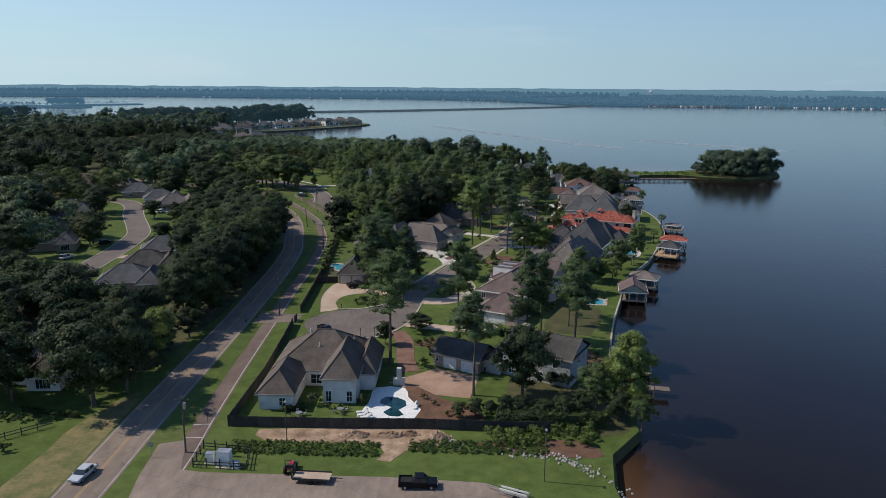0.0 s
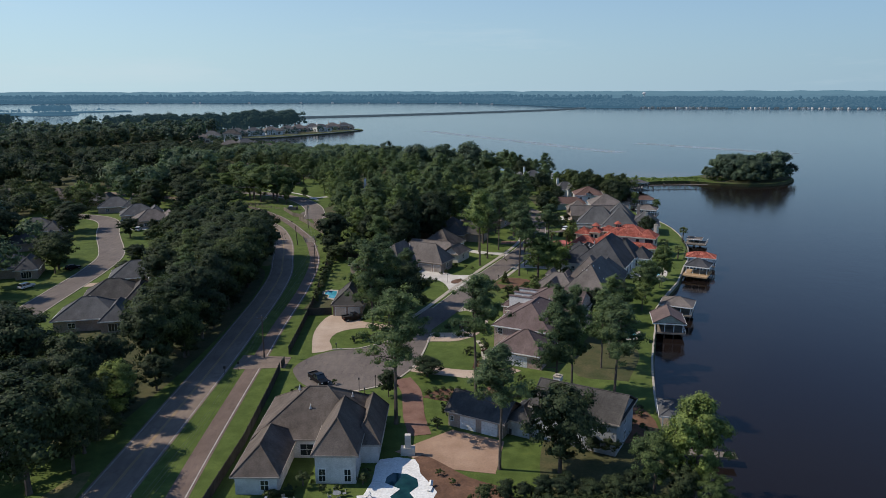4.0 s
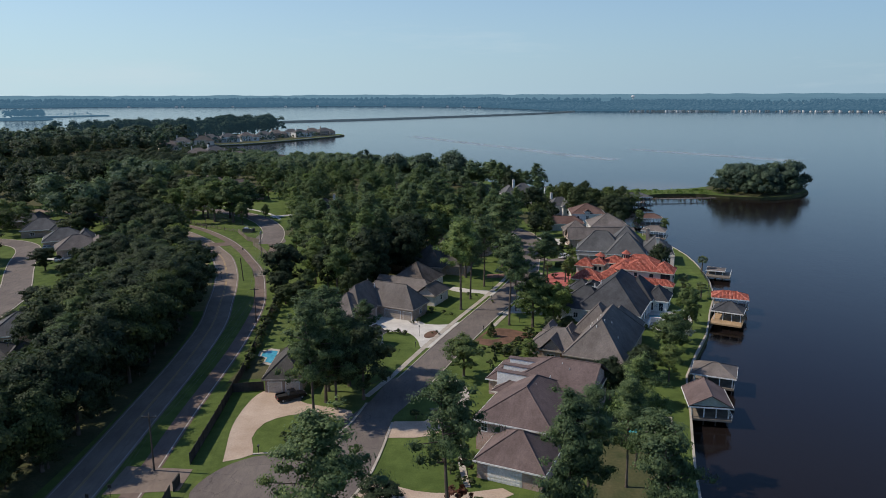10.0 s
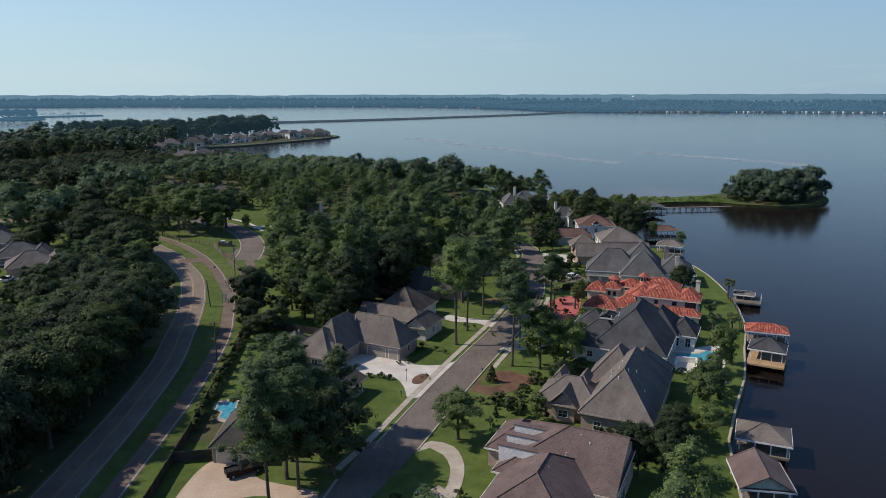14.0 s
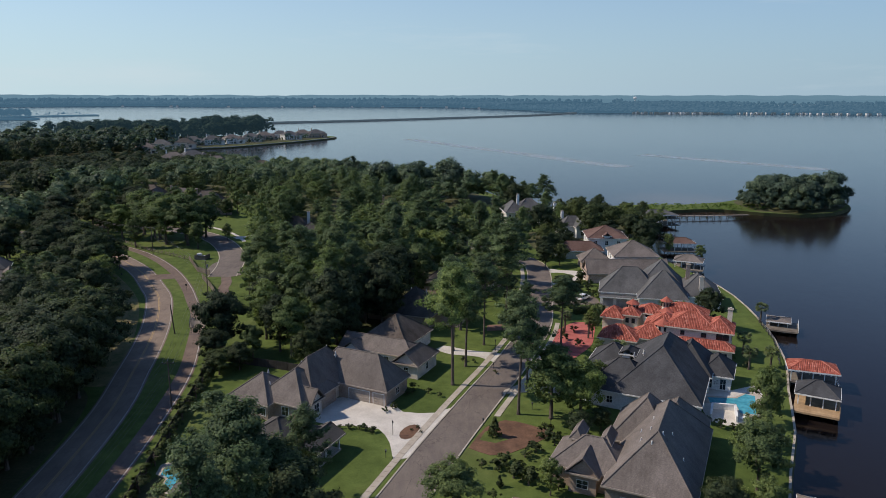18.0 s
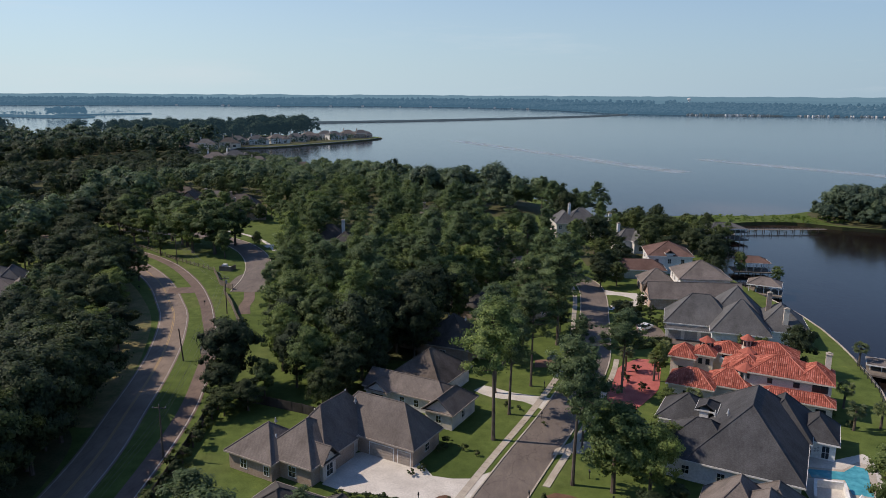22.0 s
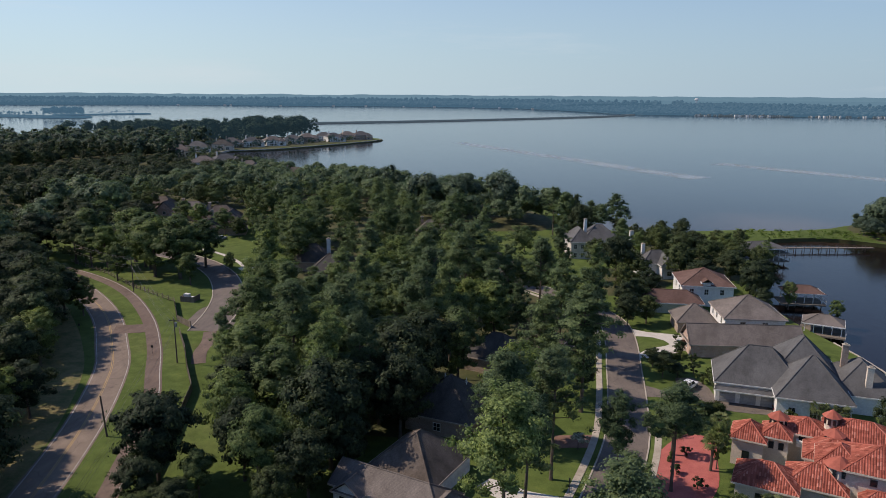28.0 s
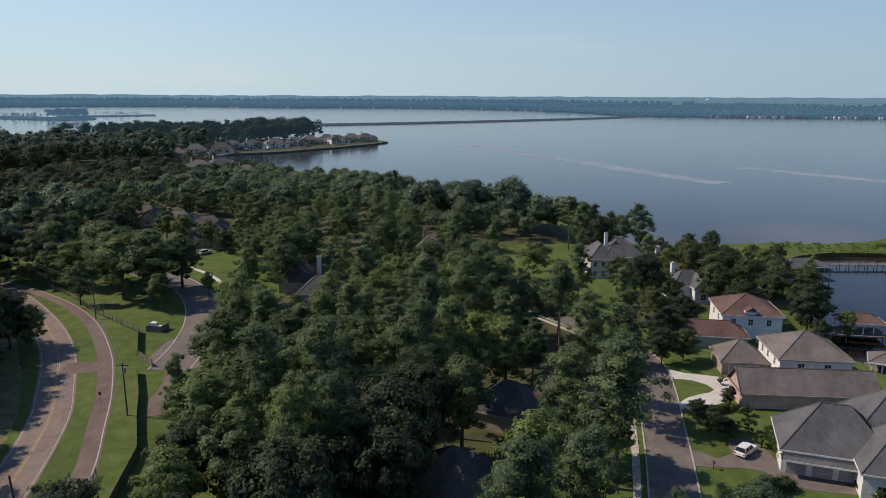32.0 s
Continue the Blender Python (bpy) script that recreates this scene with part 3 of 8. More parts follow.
CIRCLE = [(-35, 155), (-37.2, 161), (-35, 167.3), (-30.5, 171.3), (-25.4, 172.4), (-20.5, 175.5), (-16.9, 181), (-14.4, 191), (-10.2, 203), (-3.5, 199.5), (-7.6, 193), (-9.8, 183), (-11, 171), (-12.5, 163.5), (-15.2, 156.6), (-19, 152.3), (-23.2, 150.2), (-27.7, 150.2), (-32, 151.6)]
circle = sheet("turning_circle", CIRCLE, 0.062, STREET, street, "grey asphalt turning circle")
ribbon("kerb", smooth_line([(-31, 172.1), (-25.4, 172.7), (-20.7, 175.8), (-17.3, 181), (-14.8, 191)], 3), -0.2, 0.2, 0.13, CONCRETE, street, 0.18, "pale concrete kerb")
ribbon("kerb", smooth_line([(-9.5, 183), (-10.8, 171), (-12.2, 163.5), (-15, 156.4), (-19, 152), (-23, 149.9)], 3), -0.2, 0.2, 0.13, CONCRETE, street, 0.18, "pale concrete kerb")
for side in (-3.75, 3.5):
    ribbon("kerb", STREET_LINE[10:], side, side + 0.25, 0.15, CONCRETE, street, 0.2, "pale concrete kerb")
WALK_LINE = offset_line(STREET_LINE[8:-6], -5.2)
bm = bmesh.new()
add_box(bm, -0.6, -0.72, -0.06, 0.6, 0.72, 0.0)
bmesh.ops.bevel(bm, geom=[e for e in bm.edges if all(v.co.z > -0.01 for v in e.verts)], offset=0.02, segments=1, affect="EDGES")
slab_mesh = bpy.data.meshes.new("slab")
bm.to_mesh(slab_mesh)
bm.free()
slab_mesh.materials.append(CONCRETE)
slab_rng = random.Random(41)
carry = 0.0
for (x0, y0), (x1, y1) in zip(WALK_LINE, WALK_LINE[1:]):
    span = math.hypot(x1 - x0, y1 - y0)
    while carry < span:
        q = carry / span
        ob = new("slab", slab_mesh)
        ob.parent = street
        ob.matrix_local = pose(x0 + (x1 - x0) * q, y0 + (y1 - y0) * q, 0.09 + slab_rng.uniform(-0.008, 0.008), slab_rng.uniform(-0.4, 0.4), 0, math.degrees(math.atan2(y1 - y0, x1 - x0)) - 90)
        carry += 1.5
    carry -= span
ribbon("pavement", [p for p in STREET_LINE if 236 < p[1] < 292], 4.5, 5.6, 0.09, CONCRETE, street, 0.1, "pale concrete pavement slabs")

SIDE = smooth_line([(-67, 334), (-69, 350), (-74, 368), (-84, 388), (-98, 404), (-118, 416), (-150, 424)])
side_street = ribbon("road", SIDE, -4.2, 4.2, 0.056, STREET)
tagged(side_street, "grey side street ending in a turning place", "road", kind="structure")
for s in (-4.4, 4.2):
    ribbon("kerb", SIDE, s, s + 0.3, 0.15, CONCRETE, side_street, 0.2, "pale concrete kerb")
sheet("turning_place", [(-74.6, 341), (-70.6, 335.2), (-65.4, 333.4), (-61.6, 336), (-62.4, 342), (-66, 350), (-71, 358), (-75, 352)], 0.062, STREET, side_street, "grey asphalt turning place")
WEST = smooth_line([(-104, 120), (-110, 160), (-114, 195), (-116.3, 219), (-118.3, 240), (-122.2, 260), (-129, 275), (-137, 290), (-145, 306), (-152, 322), (-160, 333), (-172, 340), (-190, 344)])
west_street = ribbon("road", WEST, -4.0, 4.0, 0.056, STREET)
tagged(west_street, "pale grey street among the houses west of the road", "road", kind="structure")
for s in (-4.3, 4.0):
    ribbon("kerb", WEST, s, s + 0.3, 0.14, CONCRETE, west_street, 0.2, "pale concrete kerb")


def paving(name, outline, mat, label, z=0.045, rounded=True):
    return tagged(sheet(name, outline, z, mat, smooth_edge=rounded, thick=0.06), label, "paving", kind="structure")


paving("driveway", [(-35.1, 169.7), (-37.2, 184), (-35.3, 196.6), (-27.6, 196.6), (-27.3, 192), (-23.5, 190), (-17.3, 187.8), (-16.2, 184.6), (-20, 184), (-24, 186.6), (-28.2, 186), (-31.8, 183), (-32.6, 177.4), (-31, 172)], TAN_CONCRETE, "tan concrete driveway curving to a garage")
paving("driveway", [(-12.2, 165.5), (-4.8, 161.2), (2.4, 160.6), (8, 161.8), (9.5, 160.2), (1.7, 156.2), (-4.8, 157.4), (-14, 160.5)], TAN_CONCRETE, "stained concrete driveway to a wide garage door")
paving("driveway", [(-10.4, 177.4), (-9.2, 183.4), (-4, 183.4), (0.4, 189.4), (2.2, 184), (-3, 178)], TAN_CONCRETE, "stained concrete driveway apron")
tagged(ribbon("garden_path", smooth_line([(1.1, 178), (2.2, 173.5), (2.2, 168.8), (2.9, 162)], 1.5), -0.5, 0.5, 0.07, CONCRETE), "curving pale concrete garden path", "path", kind="structure")
paving("flower_bed", [(-10, 147.4), (-7, 151), (-2.5, 150.8), (-1, 147.4), (-5.2, 145.6)], RED_SOIL, "mulched bed of low shrubs", z=0.05)
paving("flower_bed", [(-0.5, 148), (2.6, 152.4), (4.4, 150), (1.8, 147.4)], RED_SOIL, "mulched bed with pale flowers", z=0.05)
paving("planting_island", [(-3.4 + 1.6 * math.cos(k * 0.5236) + 0.7 * math.sin(k * 0.5236), 229.2 + 2.7 * math.sin(k * 0.5236)) for k in range(12)], RED_SOIL, "round mulched planting island in a driveway", z=0.075, rounded=False)
paving("driveway", [(-21, 233.5), (-18, 243), (-8, 241.5), (-5, 237), (0.8, 236.6), (3.6, 238.6), (4.4, 236.5), (1, 230), (-3, 220.5), (-5.4, 219.6), (-6.6, 225.5), (-8.8, 230.3), (-12.5, 231.3), (-16.6, 231.6)], WHITE_CONCRETE, "white concrete driveway and forecourt")
paving("driveway", [(0.5, 269), (2.5, 271.5), (8, 268.5), (15.5, 266), (14.5, 260.5), (10, 264.5), (4, 266)], WHITE_CONCRETE, "white concrete driveway to a side garage")
paving("driveway", [(34, 325), (38, 324.5), (45, 329), (50, 334), (48.5, 340), (40, 342.5), (35.5, 345), (35, 339.5), (41, 338.5), (44, 334), (38, 330)], WHITE_CONCRETE, "pale horseshoe driveway")
paving("driveway", [(31.5, 303.6), (33.4, 309), (36.6, 306.4), (39.4, 308.2), (40.2, 313.6), (43.6, 314), (45.6, 309), (46.6, 303.5), (57, 301), (56.5, 297.4), (46, 298.6), (42.5, 303), (38, 303.6)], STREET, "dark asphalt forecourt before three garage doors")
paving("driveway", [(13, 281.8), (13.4, 286.2), (20, 287), (18.8, 282.4)], BRICK_PAVE, "red brick parking strip", rounded=False)
tagged(ribbon("lane", smooth_line([(-65.6, 333.5), (-63.2, 326), (-62.4, 320), (-60, 313)], 2), -1.5, 1.5, 0.05, TRAIL), "brown earth lane between lawns", "path", kind="structure")
ribbon("pavement", smooth_line([(-74.6, 388), (-78.9, 396.6), (-86, 407), (-97, 418), (-112, 427)], 3), -0.7, 0.7, 0.09, WHITE_CONCRETE, side_street, 0.1, "pale concrete pavement slabs")
paving("driveway", [(-79, 393), (-71, 399), (-72.5, 402), (-81.5, 396.5)], WHITE_CONCRETE, "white concrete driveway apron", rounded=False)
paving("driveway", [(-138, 308), (-131, 309), (-131, 312.5), (-140, 311.5)], WHITE_CONCRETE, "pale driveway to a bungalow", rounded=False)
paving("driveway", [(-113.5, 222), (-100, 226), (-100, 230), (-114, 226)], TAN_CONCRETE, "pale driveway to a bungalow", rounded=False)
paving("driveway", [(25.6, 266), (27.9, 277.6), (31.7, 284.4), (36.2, 288.6), (39.9, 286.6), (38.4, 279), (36.4, 272), (33, 266.5), (29, 262)], RED_PAVE, "red paved forecourt of the tile-roofed house")
paving("driveway", [(-13.5, 127), (-4.5, 134.5), (4, 130.5), (2, 120.5), (-6, 122)], FORECOURT, "tan concrete forecourt", rounded=False)
tagged(ribbon("driveway", smooth_line([(-14.6, 156), (-12.4, 150.5), (-11.7, 145), (-11.2, 139.5), (-9.8, 132.5)], 1.5), -1.9, 1.9, 0.055, BRICK_PAVE), "curving red brick driveway", "paving", kind="structure")
paving("driveway", [(-27.8, 150.8), (-23, 150.8), (-18.5, 142), (-20.5, 141.2), (-25.7, 145.4)], TAN_CONCRETE, "tan concrete driveway")
paving("crossing", [(-49.6, 160.5), (-39, 161.5), (-39, 167.5), (-49.6, 168.5)], ASPHALT, "asphalt link from the road to the gate", z=0.042, rounded=False)
paving("crossing", [(-88.2, 329.5), (-80.6, 331.8), (-83.6, 337.6), (-90.4, 336)], TRAIL, "short asphalt link from the road to the trail", z=0.04, rounded=False)
paving("apron", [(-44.8, 84), (-46.4, 92), (-47.4, 101.6), (-43.6, 103), (-41.8, 97), (-40.6, 92.4), (-42.6, 84)], LOT, "asphalt apron from the trail to the lot", z=0.05, rounded=False)
paving("parking_lot", [(-41.8, 94.3), (-37.7, 93.5), (-10, 93.2), (4, 92.2), (10, 88.6), (14, 80), (14, 20), (-44, 20), (-44, 84)], LOT, "stained concrete parking lot", z=0.042, rounded=False)
paving("bare_ground", [(-33, 107.2), (-21, 108.2), (-6.3, 110), (-1.5, 105.5), (-3, 102.5), (-8, 101), (-10.2, 97.5), (-12.4, 98), (-12.5, 102.5), (-31, 103.4)], SOIL, "churned bare soil beside a fence", z=0.048)
paving("shrub_bed", [(-7, 112), (-3, 109.5), (4, 109.5), (3.5, 116), (-2, 119.5), (-9, 126), (-10.5, 122)], RED_SOIL, "red mulched slope with shrubs", z=0.05)
paving("front_garden", [(6.4, 223.6), (8, 227.6), (9.6, 230.8), (13.1, 233.6), (17, 232), (20.3, 229.6), (21.3, 228.8), (15.8, 223.8), (12.6, 221.6), (9.8, 221.2)], RED_SOIL, "red mulched front garden", z=0.048)
paving("terrace", [(17.5, 131.5), (18.5, 140.5), (22, 146), (28.5, 145), (30.5, 138), (29, 132.5), (23, 130)], RED_SOIL, "red mulched terrace planted with shrubs", z=0.05)
paving("lawn_patch", [(8.3, 226.3), (9.4, 229.2), (10.9, 230.1), (11.5, 227.6), (13.1, 226.4), (10.9, 225.2)], LAWN, "small wedge of lawn round a cone-shaped shrub", z=0.055)
paving("driveway", [(14.2, 246.6), (17.2, 249.2), (22.5, 249.4), (27, 247), (26.6, 244), (21.5, 245.4), (16.4, 245.4), (13.6, 244.6)], CONCRETE, "pale concrete driveway behind a large tree", z=0.06)
paving("footpath", [(-3.4, 201.2), (-0.9, 203), (2.9, 201), (4.4, 195), (3.6, 188.4), (1.7, 184), (0, 185.2), (1.6, 189), (2.2, 194.5), (1, 198.6), (-1, 200.6), (-3, 199.4)], CONCRETE, "curved pale path between street and house", z=0.05)
paving("bank", [(1, 103.6), (10, 105), (20, 105), (22.6, 100.5), (16, 100), (8, 101.4)], RED_SOIL, "bare brown earth bank", z=0.03)
paving("verge", [(-67, 60), (-57, 60), (-57.4, 112), (-60, 120), (-64, 106), (-64, 96)], RAW_GRASS, "dry rough grass verge", z=0.02)
paving("verge", [(-76, 250), (-63.6, 249), (-66.4, 262), (-72.5, 283), (-81.5, 306), (-92, 323.5), (-104, 340), (-118, 356), (-128, 352), (-104, 316), (-90, 288)], RAW_GRASS, "dry rough grass verge", z=0.02)
# litter beds whose dark tone also carries the trees' shade
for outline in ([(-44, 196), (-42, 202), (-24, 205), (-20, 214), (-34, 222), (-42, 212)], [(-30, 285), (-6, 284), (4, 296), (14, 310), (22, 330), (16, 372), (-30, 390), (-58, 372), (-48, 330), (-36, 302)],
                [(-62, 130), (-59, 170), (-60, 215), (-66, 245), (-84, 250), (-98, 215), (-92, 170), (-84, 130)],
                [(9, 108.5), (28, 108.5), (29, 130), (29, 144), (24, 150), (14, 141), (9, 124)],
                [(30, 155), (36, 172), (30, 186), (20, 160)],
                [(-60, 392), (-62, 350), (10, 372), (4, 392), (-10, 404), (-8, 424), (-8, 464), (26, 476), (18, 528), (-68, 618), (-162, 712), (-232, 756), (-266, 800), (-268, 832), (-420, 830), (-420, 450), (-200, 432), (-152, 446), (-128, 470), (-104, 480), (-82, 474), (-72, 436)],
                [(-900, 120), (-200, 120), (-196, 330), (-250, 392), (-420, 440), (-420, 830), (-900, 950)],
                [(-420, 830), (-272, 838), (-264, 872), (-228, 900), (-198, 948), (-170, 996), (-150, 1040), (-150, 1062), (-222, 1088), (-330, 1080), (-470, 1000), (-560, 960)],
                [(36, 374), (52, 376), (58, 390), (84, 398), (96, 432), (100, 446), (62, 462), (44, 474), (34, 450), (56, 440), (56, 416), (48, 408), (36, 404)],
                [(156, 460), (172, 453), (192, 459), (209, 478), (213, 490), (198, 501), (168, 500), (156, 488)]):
    paving("forest_floor", outline, SHADY_LITTER, "pine litter toned dark for the shade under trees", z=0.012)


# ---- houses ----
def hip_slopes(x0, y0, x1, y1, ez, rz, gable):
    """The slopes of a roof over a rectangle. gable: which ends (w, e, s, n) are gables instead of hips."""
    a, b = x1 - x0, y1 - y0
    if a >= b:
        h = b / 2
        r0 = (x0 + (0 if "w" in gable else h), y0 + h, rz)
        r1 = (x1 - (0 if "e" in gable else h), y0 + h, rz)
        if a - b < 0.1 and not gable:
            r1 = r0
        c = [(x0, y0, ez), (x1, y0, ez), (x1, y1, ez), (x0, y1, ez)]
        return [(c[0], c[1], r1, r0), (c[2], c[3], r0, r1), (c[1], c[2], r1), (c[3], c[0], r0)], r0, r1
    h = a / 2
    r0 = (x0 + h, y0 + (0 if "s" in gable else h), rz)
    r1 = (x0 + h, y1 - (0 if "n" in gable else h), rz)
    c = [(x0, y0, ez), (x1, y0, ez), (x1, y1, ez), (x0, y1, ez)]
    return [(c[1], c[2], r1, r0), (c[3], c[0], r0, r1), (c[0], c[1], r0), (c[2], c[3], r1)], r0, r1


def roof_part(house, x0, y0, x1, y1, ez, rz, mat, gable="", trim=None, ribs=False, over=0.5):
    x0, y0, x1, y1 = x0 - over, y0 - over, x1 + over, y1 + over
    slopes, r0, r1 = hip_slopes(x0, y0, x1, y1, ez, rz, gable)
    ends = ("e", "w") if x1 - x0 >= y1 - y0 else ("s", "n")
    slopes = [s for k, s in enumerate(slopes) if k < 2 or ends[k - 2] not in gable]
    bm = bmesh.new()
    for s in slopes:
        vs = [bm.verts.new(p) for p in s]
        if len(set(s)) == len(s):
            bm.faces.new(vs)
        else:
            for v in vs:
                bm.verts.remove(v)
            bm.faces.new([bm.verts.new(p) for p in dict.fromkeys(s)])
    bm.faces.new([bm.verts.new(p) for p in ((x0, y1, ez - 0.02), (x1, y1, ez - 0.02), (x1, y0, ez - 0.02), (x0, y0, ez - 0.02))])
    bmesh.ops.remove_doubles(bm, verts=bm.verts, dist=0.001)
    roof = part("roof", bm, mat, house)
    # ridge and hip caps
    bm = bmesh.new()
    lines = [(r0, r1)] if (Vector(r0) - Vector(r1)).length > 0.2 else []
    for end, corners in ((r0, ((x0, y0), (x0, y1)) if x1 - x0 >= y1 - y0 else ((x0, y0), (x1, y0))), (r1, ((x1, y0), (x1, y1)) if x1 - x0 >= y1 - y0 else ((x0, y1), (x1, y1)))):
        lines += [(end, (*c, ez)) for c in corners]
    for p, q in lines:
        add_tube(bm, Vector(p) + Vector((0, 0, 0.02)), Vector(q) + Vector((0, 0, 0.02)), 0.11, 0.11, 5)
    part("ridge_cap", bm, mat, roof)
    # fascia boards
    t = 0.06
    bm = bmesh.new()
    rings = []
    for grow, z in ((0.002, ez + 0.03), (t, ez + 0.03), (t, ez - 0.24), (0.002, ez - 0.24)):
        rings.append([bm.verts.new(p) for p in ((x0 - grow, y0 - grow, z), (x1 + grow, y0 - grow, z), (x1 + grow, y1 + grow, z), (x0 - grow, y1 + grow, z))])
    for k in range(4):
        for j in range(4):
            bm.faces.new((rings[k][j], rings[k][(j + 1) % 4], rings[(k + 1) % 4][(j + 1) % 4], rings[(k + 1) % 4][j]))
    part("fascia", bm, trim or (GARAGE_TAN if mat in (ROOF_TAUPE, ROOF_DARK, ROOF_BROWN) else WHITE), roof)
    if ribs:
        bm = bmesh.new()
        for s in slopes:
            p, q = Vector(s[0]), Vector(s[1])
            along = (q - p)
            n = max(2, int(along.length / 0.33))
            apex = [Vector(v) for v in s[2:]]
            nrm = along.cross(apex[0] - p).normalized()
            if nrm.z < 0:
                nrm = -nrm
            up = nrm.cross(along.normalized())
            if up.z < 0:
                up = -up
            ad = along.normalized()
            u_hi = [((v - p).dot(ad), (v - p).dot(up)) for v in apex]
            ul, ur = min(u_hi)[0], max(u_hi)[0]
            top_v = u_hi[0][1]
            for k in range(n):
                u = (k + 0.5) * along.length / n
                v = top_v * min(1, u / max(ul, 0.01) if u < ul else 1, (along.length - u) / max(along.length - ur, 0.01) if u > ur else 1)
                if v < 0.3:
                    continue
                w, hgt, rows = 0.135, 0.08, max(1, round(v / 0.62))
                for row in range(rows):
                    foot, head = up * (v * row / rows), up * (v * (row + 1.12) / rows if row < rows - 1 else v)
                    a3 = [p + foot + ad * (u + o) + nrm * (h + 0.035) for o, h in ((-w, 0.01), (0, hgt), (w, 0.01))]
                    b3 = [p + head + ad * (u + o) + nrm * h for o, h in ((-w * 0.8, 0.01), (0, hgt * 0.8), (w * 0.8, 0.01))]
                    vs = [bm.verts.new(x) for x in a3 + b3]
                    bm.faces.new((vs[0], vs[1], vs[4], vs[3])), bm.faces.new((vs[1], vs[2], vs[5], vs[4])), bm.faces.new((vs[0], vs[2], vs[1]))
        tagged(part("tile_course", bm, mat, roof), kind="stuff")
    return roof


def wing(house, x0, y0, x1, y1, eave, ridge, wall, roof, gable="", trim=None, ribs=False, base=0.0, over=0.5):
    bm = bmesh.new()
    add_box(bm, x0, y0, base, x1, y1, eave - 0.03)
    if gable:
        m = ((x0 + x1) / 2, (y0 + y1) / 2)
        wide = x1 - x0 >= y1 - y0
        span = (y1 - y0 if wide else x1 - x0)
        top_z = eave + (ridge - eave) * span / (span + 2 * over) - 0.03
        for g in gable:
            if wide and g in "we":
                x = x0 if g == "w" else x1
                ins = 0.15 if g == "w" else -0.15
                tri = [(x, y0, eave - 0.03), (x, y1, eave - 0.03), (x, m[1], top_z)]
                shift = Vector((ins, 0, 0))
            elif not wide and g in "sn":
                y = y0 if g == "s" else y1
                ins = 0.15 if g == "s" else -0.15
                tri = [(x0, y, eave - 0.03), (x1, y, eave - 0.03), (m[0], y, top_z)]
                shift = Vector((0, ins, 0))
            else:
                continue
            f = [bm.verts.new(p) for p in tri]
            k = [bm.verts.new(Vector(p) + shift) for p in tri]
            bm.faces.new(f), bm.faces.new(k[::-1])
            for i in range(3):
                bm.faces.new((f[i], k[i], k[(i + 1) % 3], f[(i + 1) % 3]))
    part("wall", bm, wall, house)
    return roof_part(house, x0, y0, x1, y1, eave, ridge, roof, gable, trim, ribs, over)


FACE = {"s": (0, -1, 0), "n": (0, 1, 180), "w": (-1, 0, -90), "e": (1, 0, 90)}


def lattice(xs, zs, front, back):
    """Crossing bars in one piece: every other column and row is solid."""
    bm = bmesh.new()
    f = [[bm.verts.new((x, front, z)) for z in zs] for x in xs]
    b = [[bm.verts.new((x, back, z)) for z in zs] for x in xs]
    nx, nz = len(xs) - 1, len(zs) - 1
    solid = [[i % 2 == 0 or j % 2 == 0 for j in range(nz)] for i in range(nx)]
    for i in range(nx):
        for j in range(nz):
            if not solid[i][j]:
                continue
            bm.faces.new((f[i][j], f[i + 1][j], f[i + 1][j + 1], f[i][j + 1]))
            if i == 0 or not solid[i - 1][j]:
                bm.faces.new((b[i][j], f[i][j], f[i][j + 1], b[i][j + 1]))
            if i == nx - 1 or not solid[i + 1][j]:
                bm.faces.new((f[i + 1][j], b[i + 1][j], b[i + 1][j + 1], f[i + 1][j + 1]))
            if j == 0 or not solid[i][j - 1]:
                bm.faces.new((b[i][j], b[i + 1][j], f[i + 1][j], f[i][j]))
            if j == nz - 1 or not solid[i][j + 1]:
                bm.faces.new((f[i][j + 1], f[i + 1][j + 1], b[i + 1][j + 1], b[i][j + 1]))
    bmesh.ops.delete(bm, geom=[v for v in bm.verts if not v.link_faces], context="VERTS")
    return bm


def window(house, side, x, y, z, w, h, bars=2, rows=2, frame_mat=None):
    """A window on a wall that faces side, its sill's middle at x, y, z."""
    ang = FACE[side][2]
    t, g = 0.09, 0.026
    xs = [-w / 2 - t, -w / 2] + [c for k in range(1, bars) for c in (-w / 2 + w * k / bars - g, -w / 2 + w * k / bars + g)] + [w / 2, w / 2 + t]
    zs = [0, t] + [c for k in range(1, rows) for c in (t + (h - 2 * t) * k / rows - g, t + (h - 2 * t) * k / rows + g)] + [h - t, h]
    bm = lattice(xs, zs, -0.06, 0.02)
    win = part("window", bm, frame_mat or WHITE, house)
    win.matrix_local = pose(x, y, z, 0, 0, ang)
    boxes("pane", [(-w / 2, -0.025, t, w / 2, 0.02, h - t)], GLASS, win)
    return win


def door(house, side, x, y, z, w=1.0, h=2.1, mat=None, panels=True):
    ang = FACE[side][2]
    bm = bmesh.new()
    add_box(bm, -w / 2, -0.05, 0, w / 2, 0.05, h)
    if panels:
        for a0 in (-w * 0.38, w * 0.06):
            for b0 in (0.15, h * 0.52):
                add_box(bm, a0, -0.075, b0, a0 + w * 0.32, -0.05, b0 + h * 0.36)
    d = part("door", bm, mat or DARK_WOOD, house)
    d.matrix_local = pose(x, y, z, 0, 0, ang)
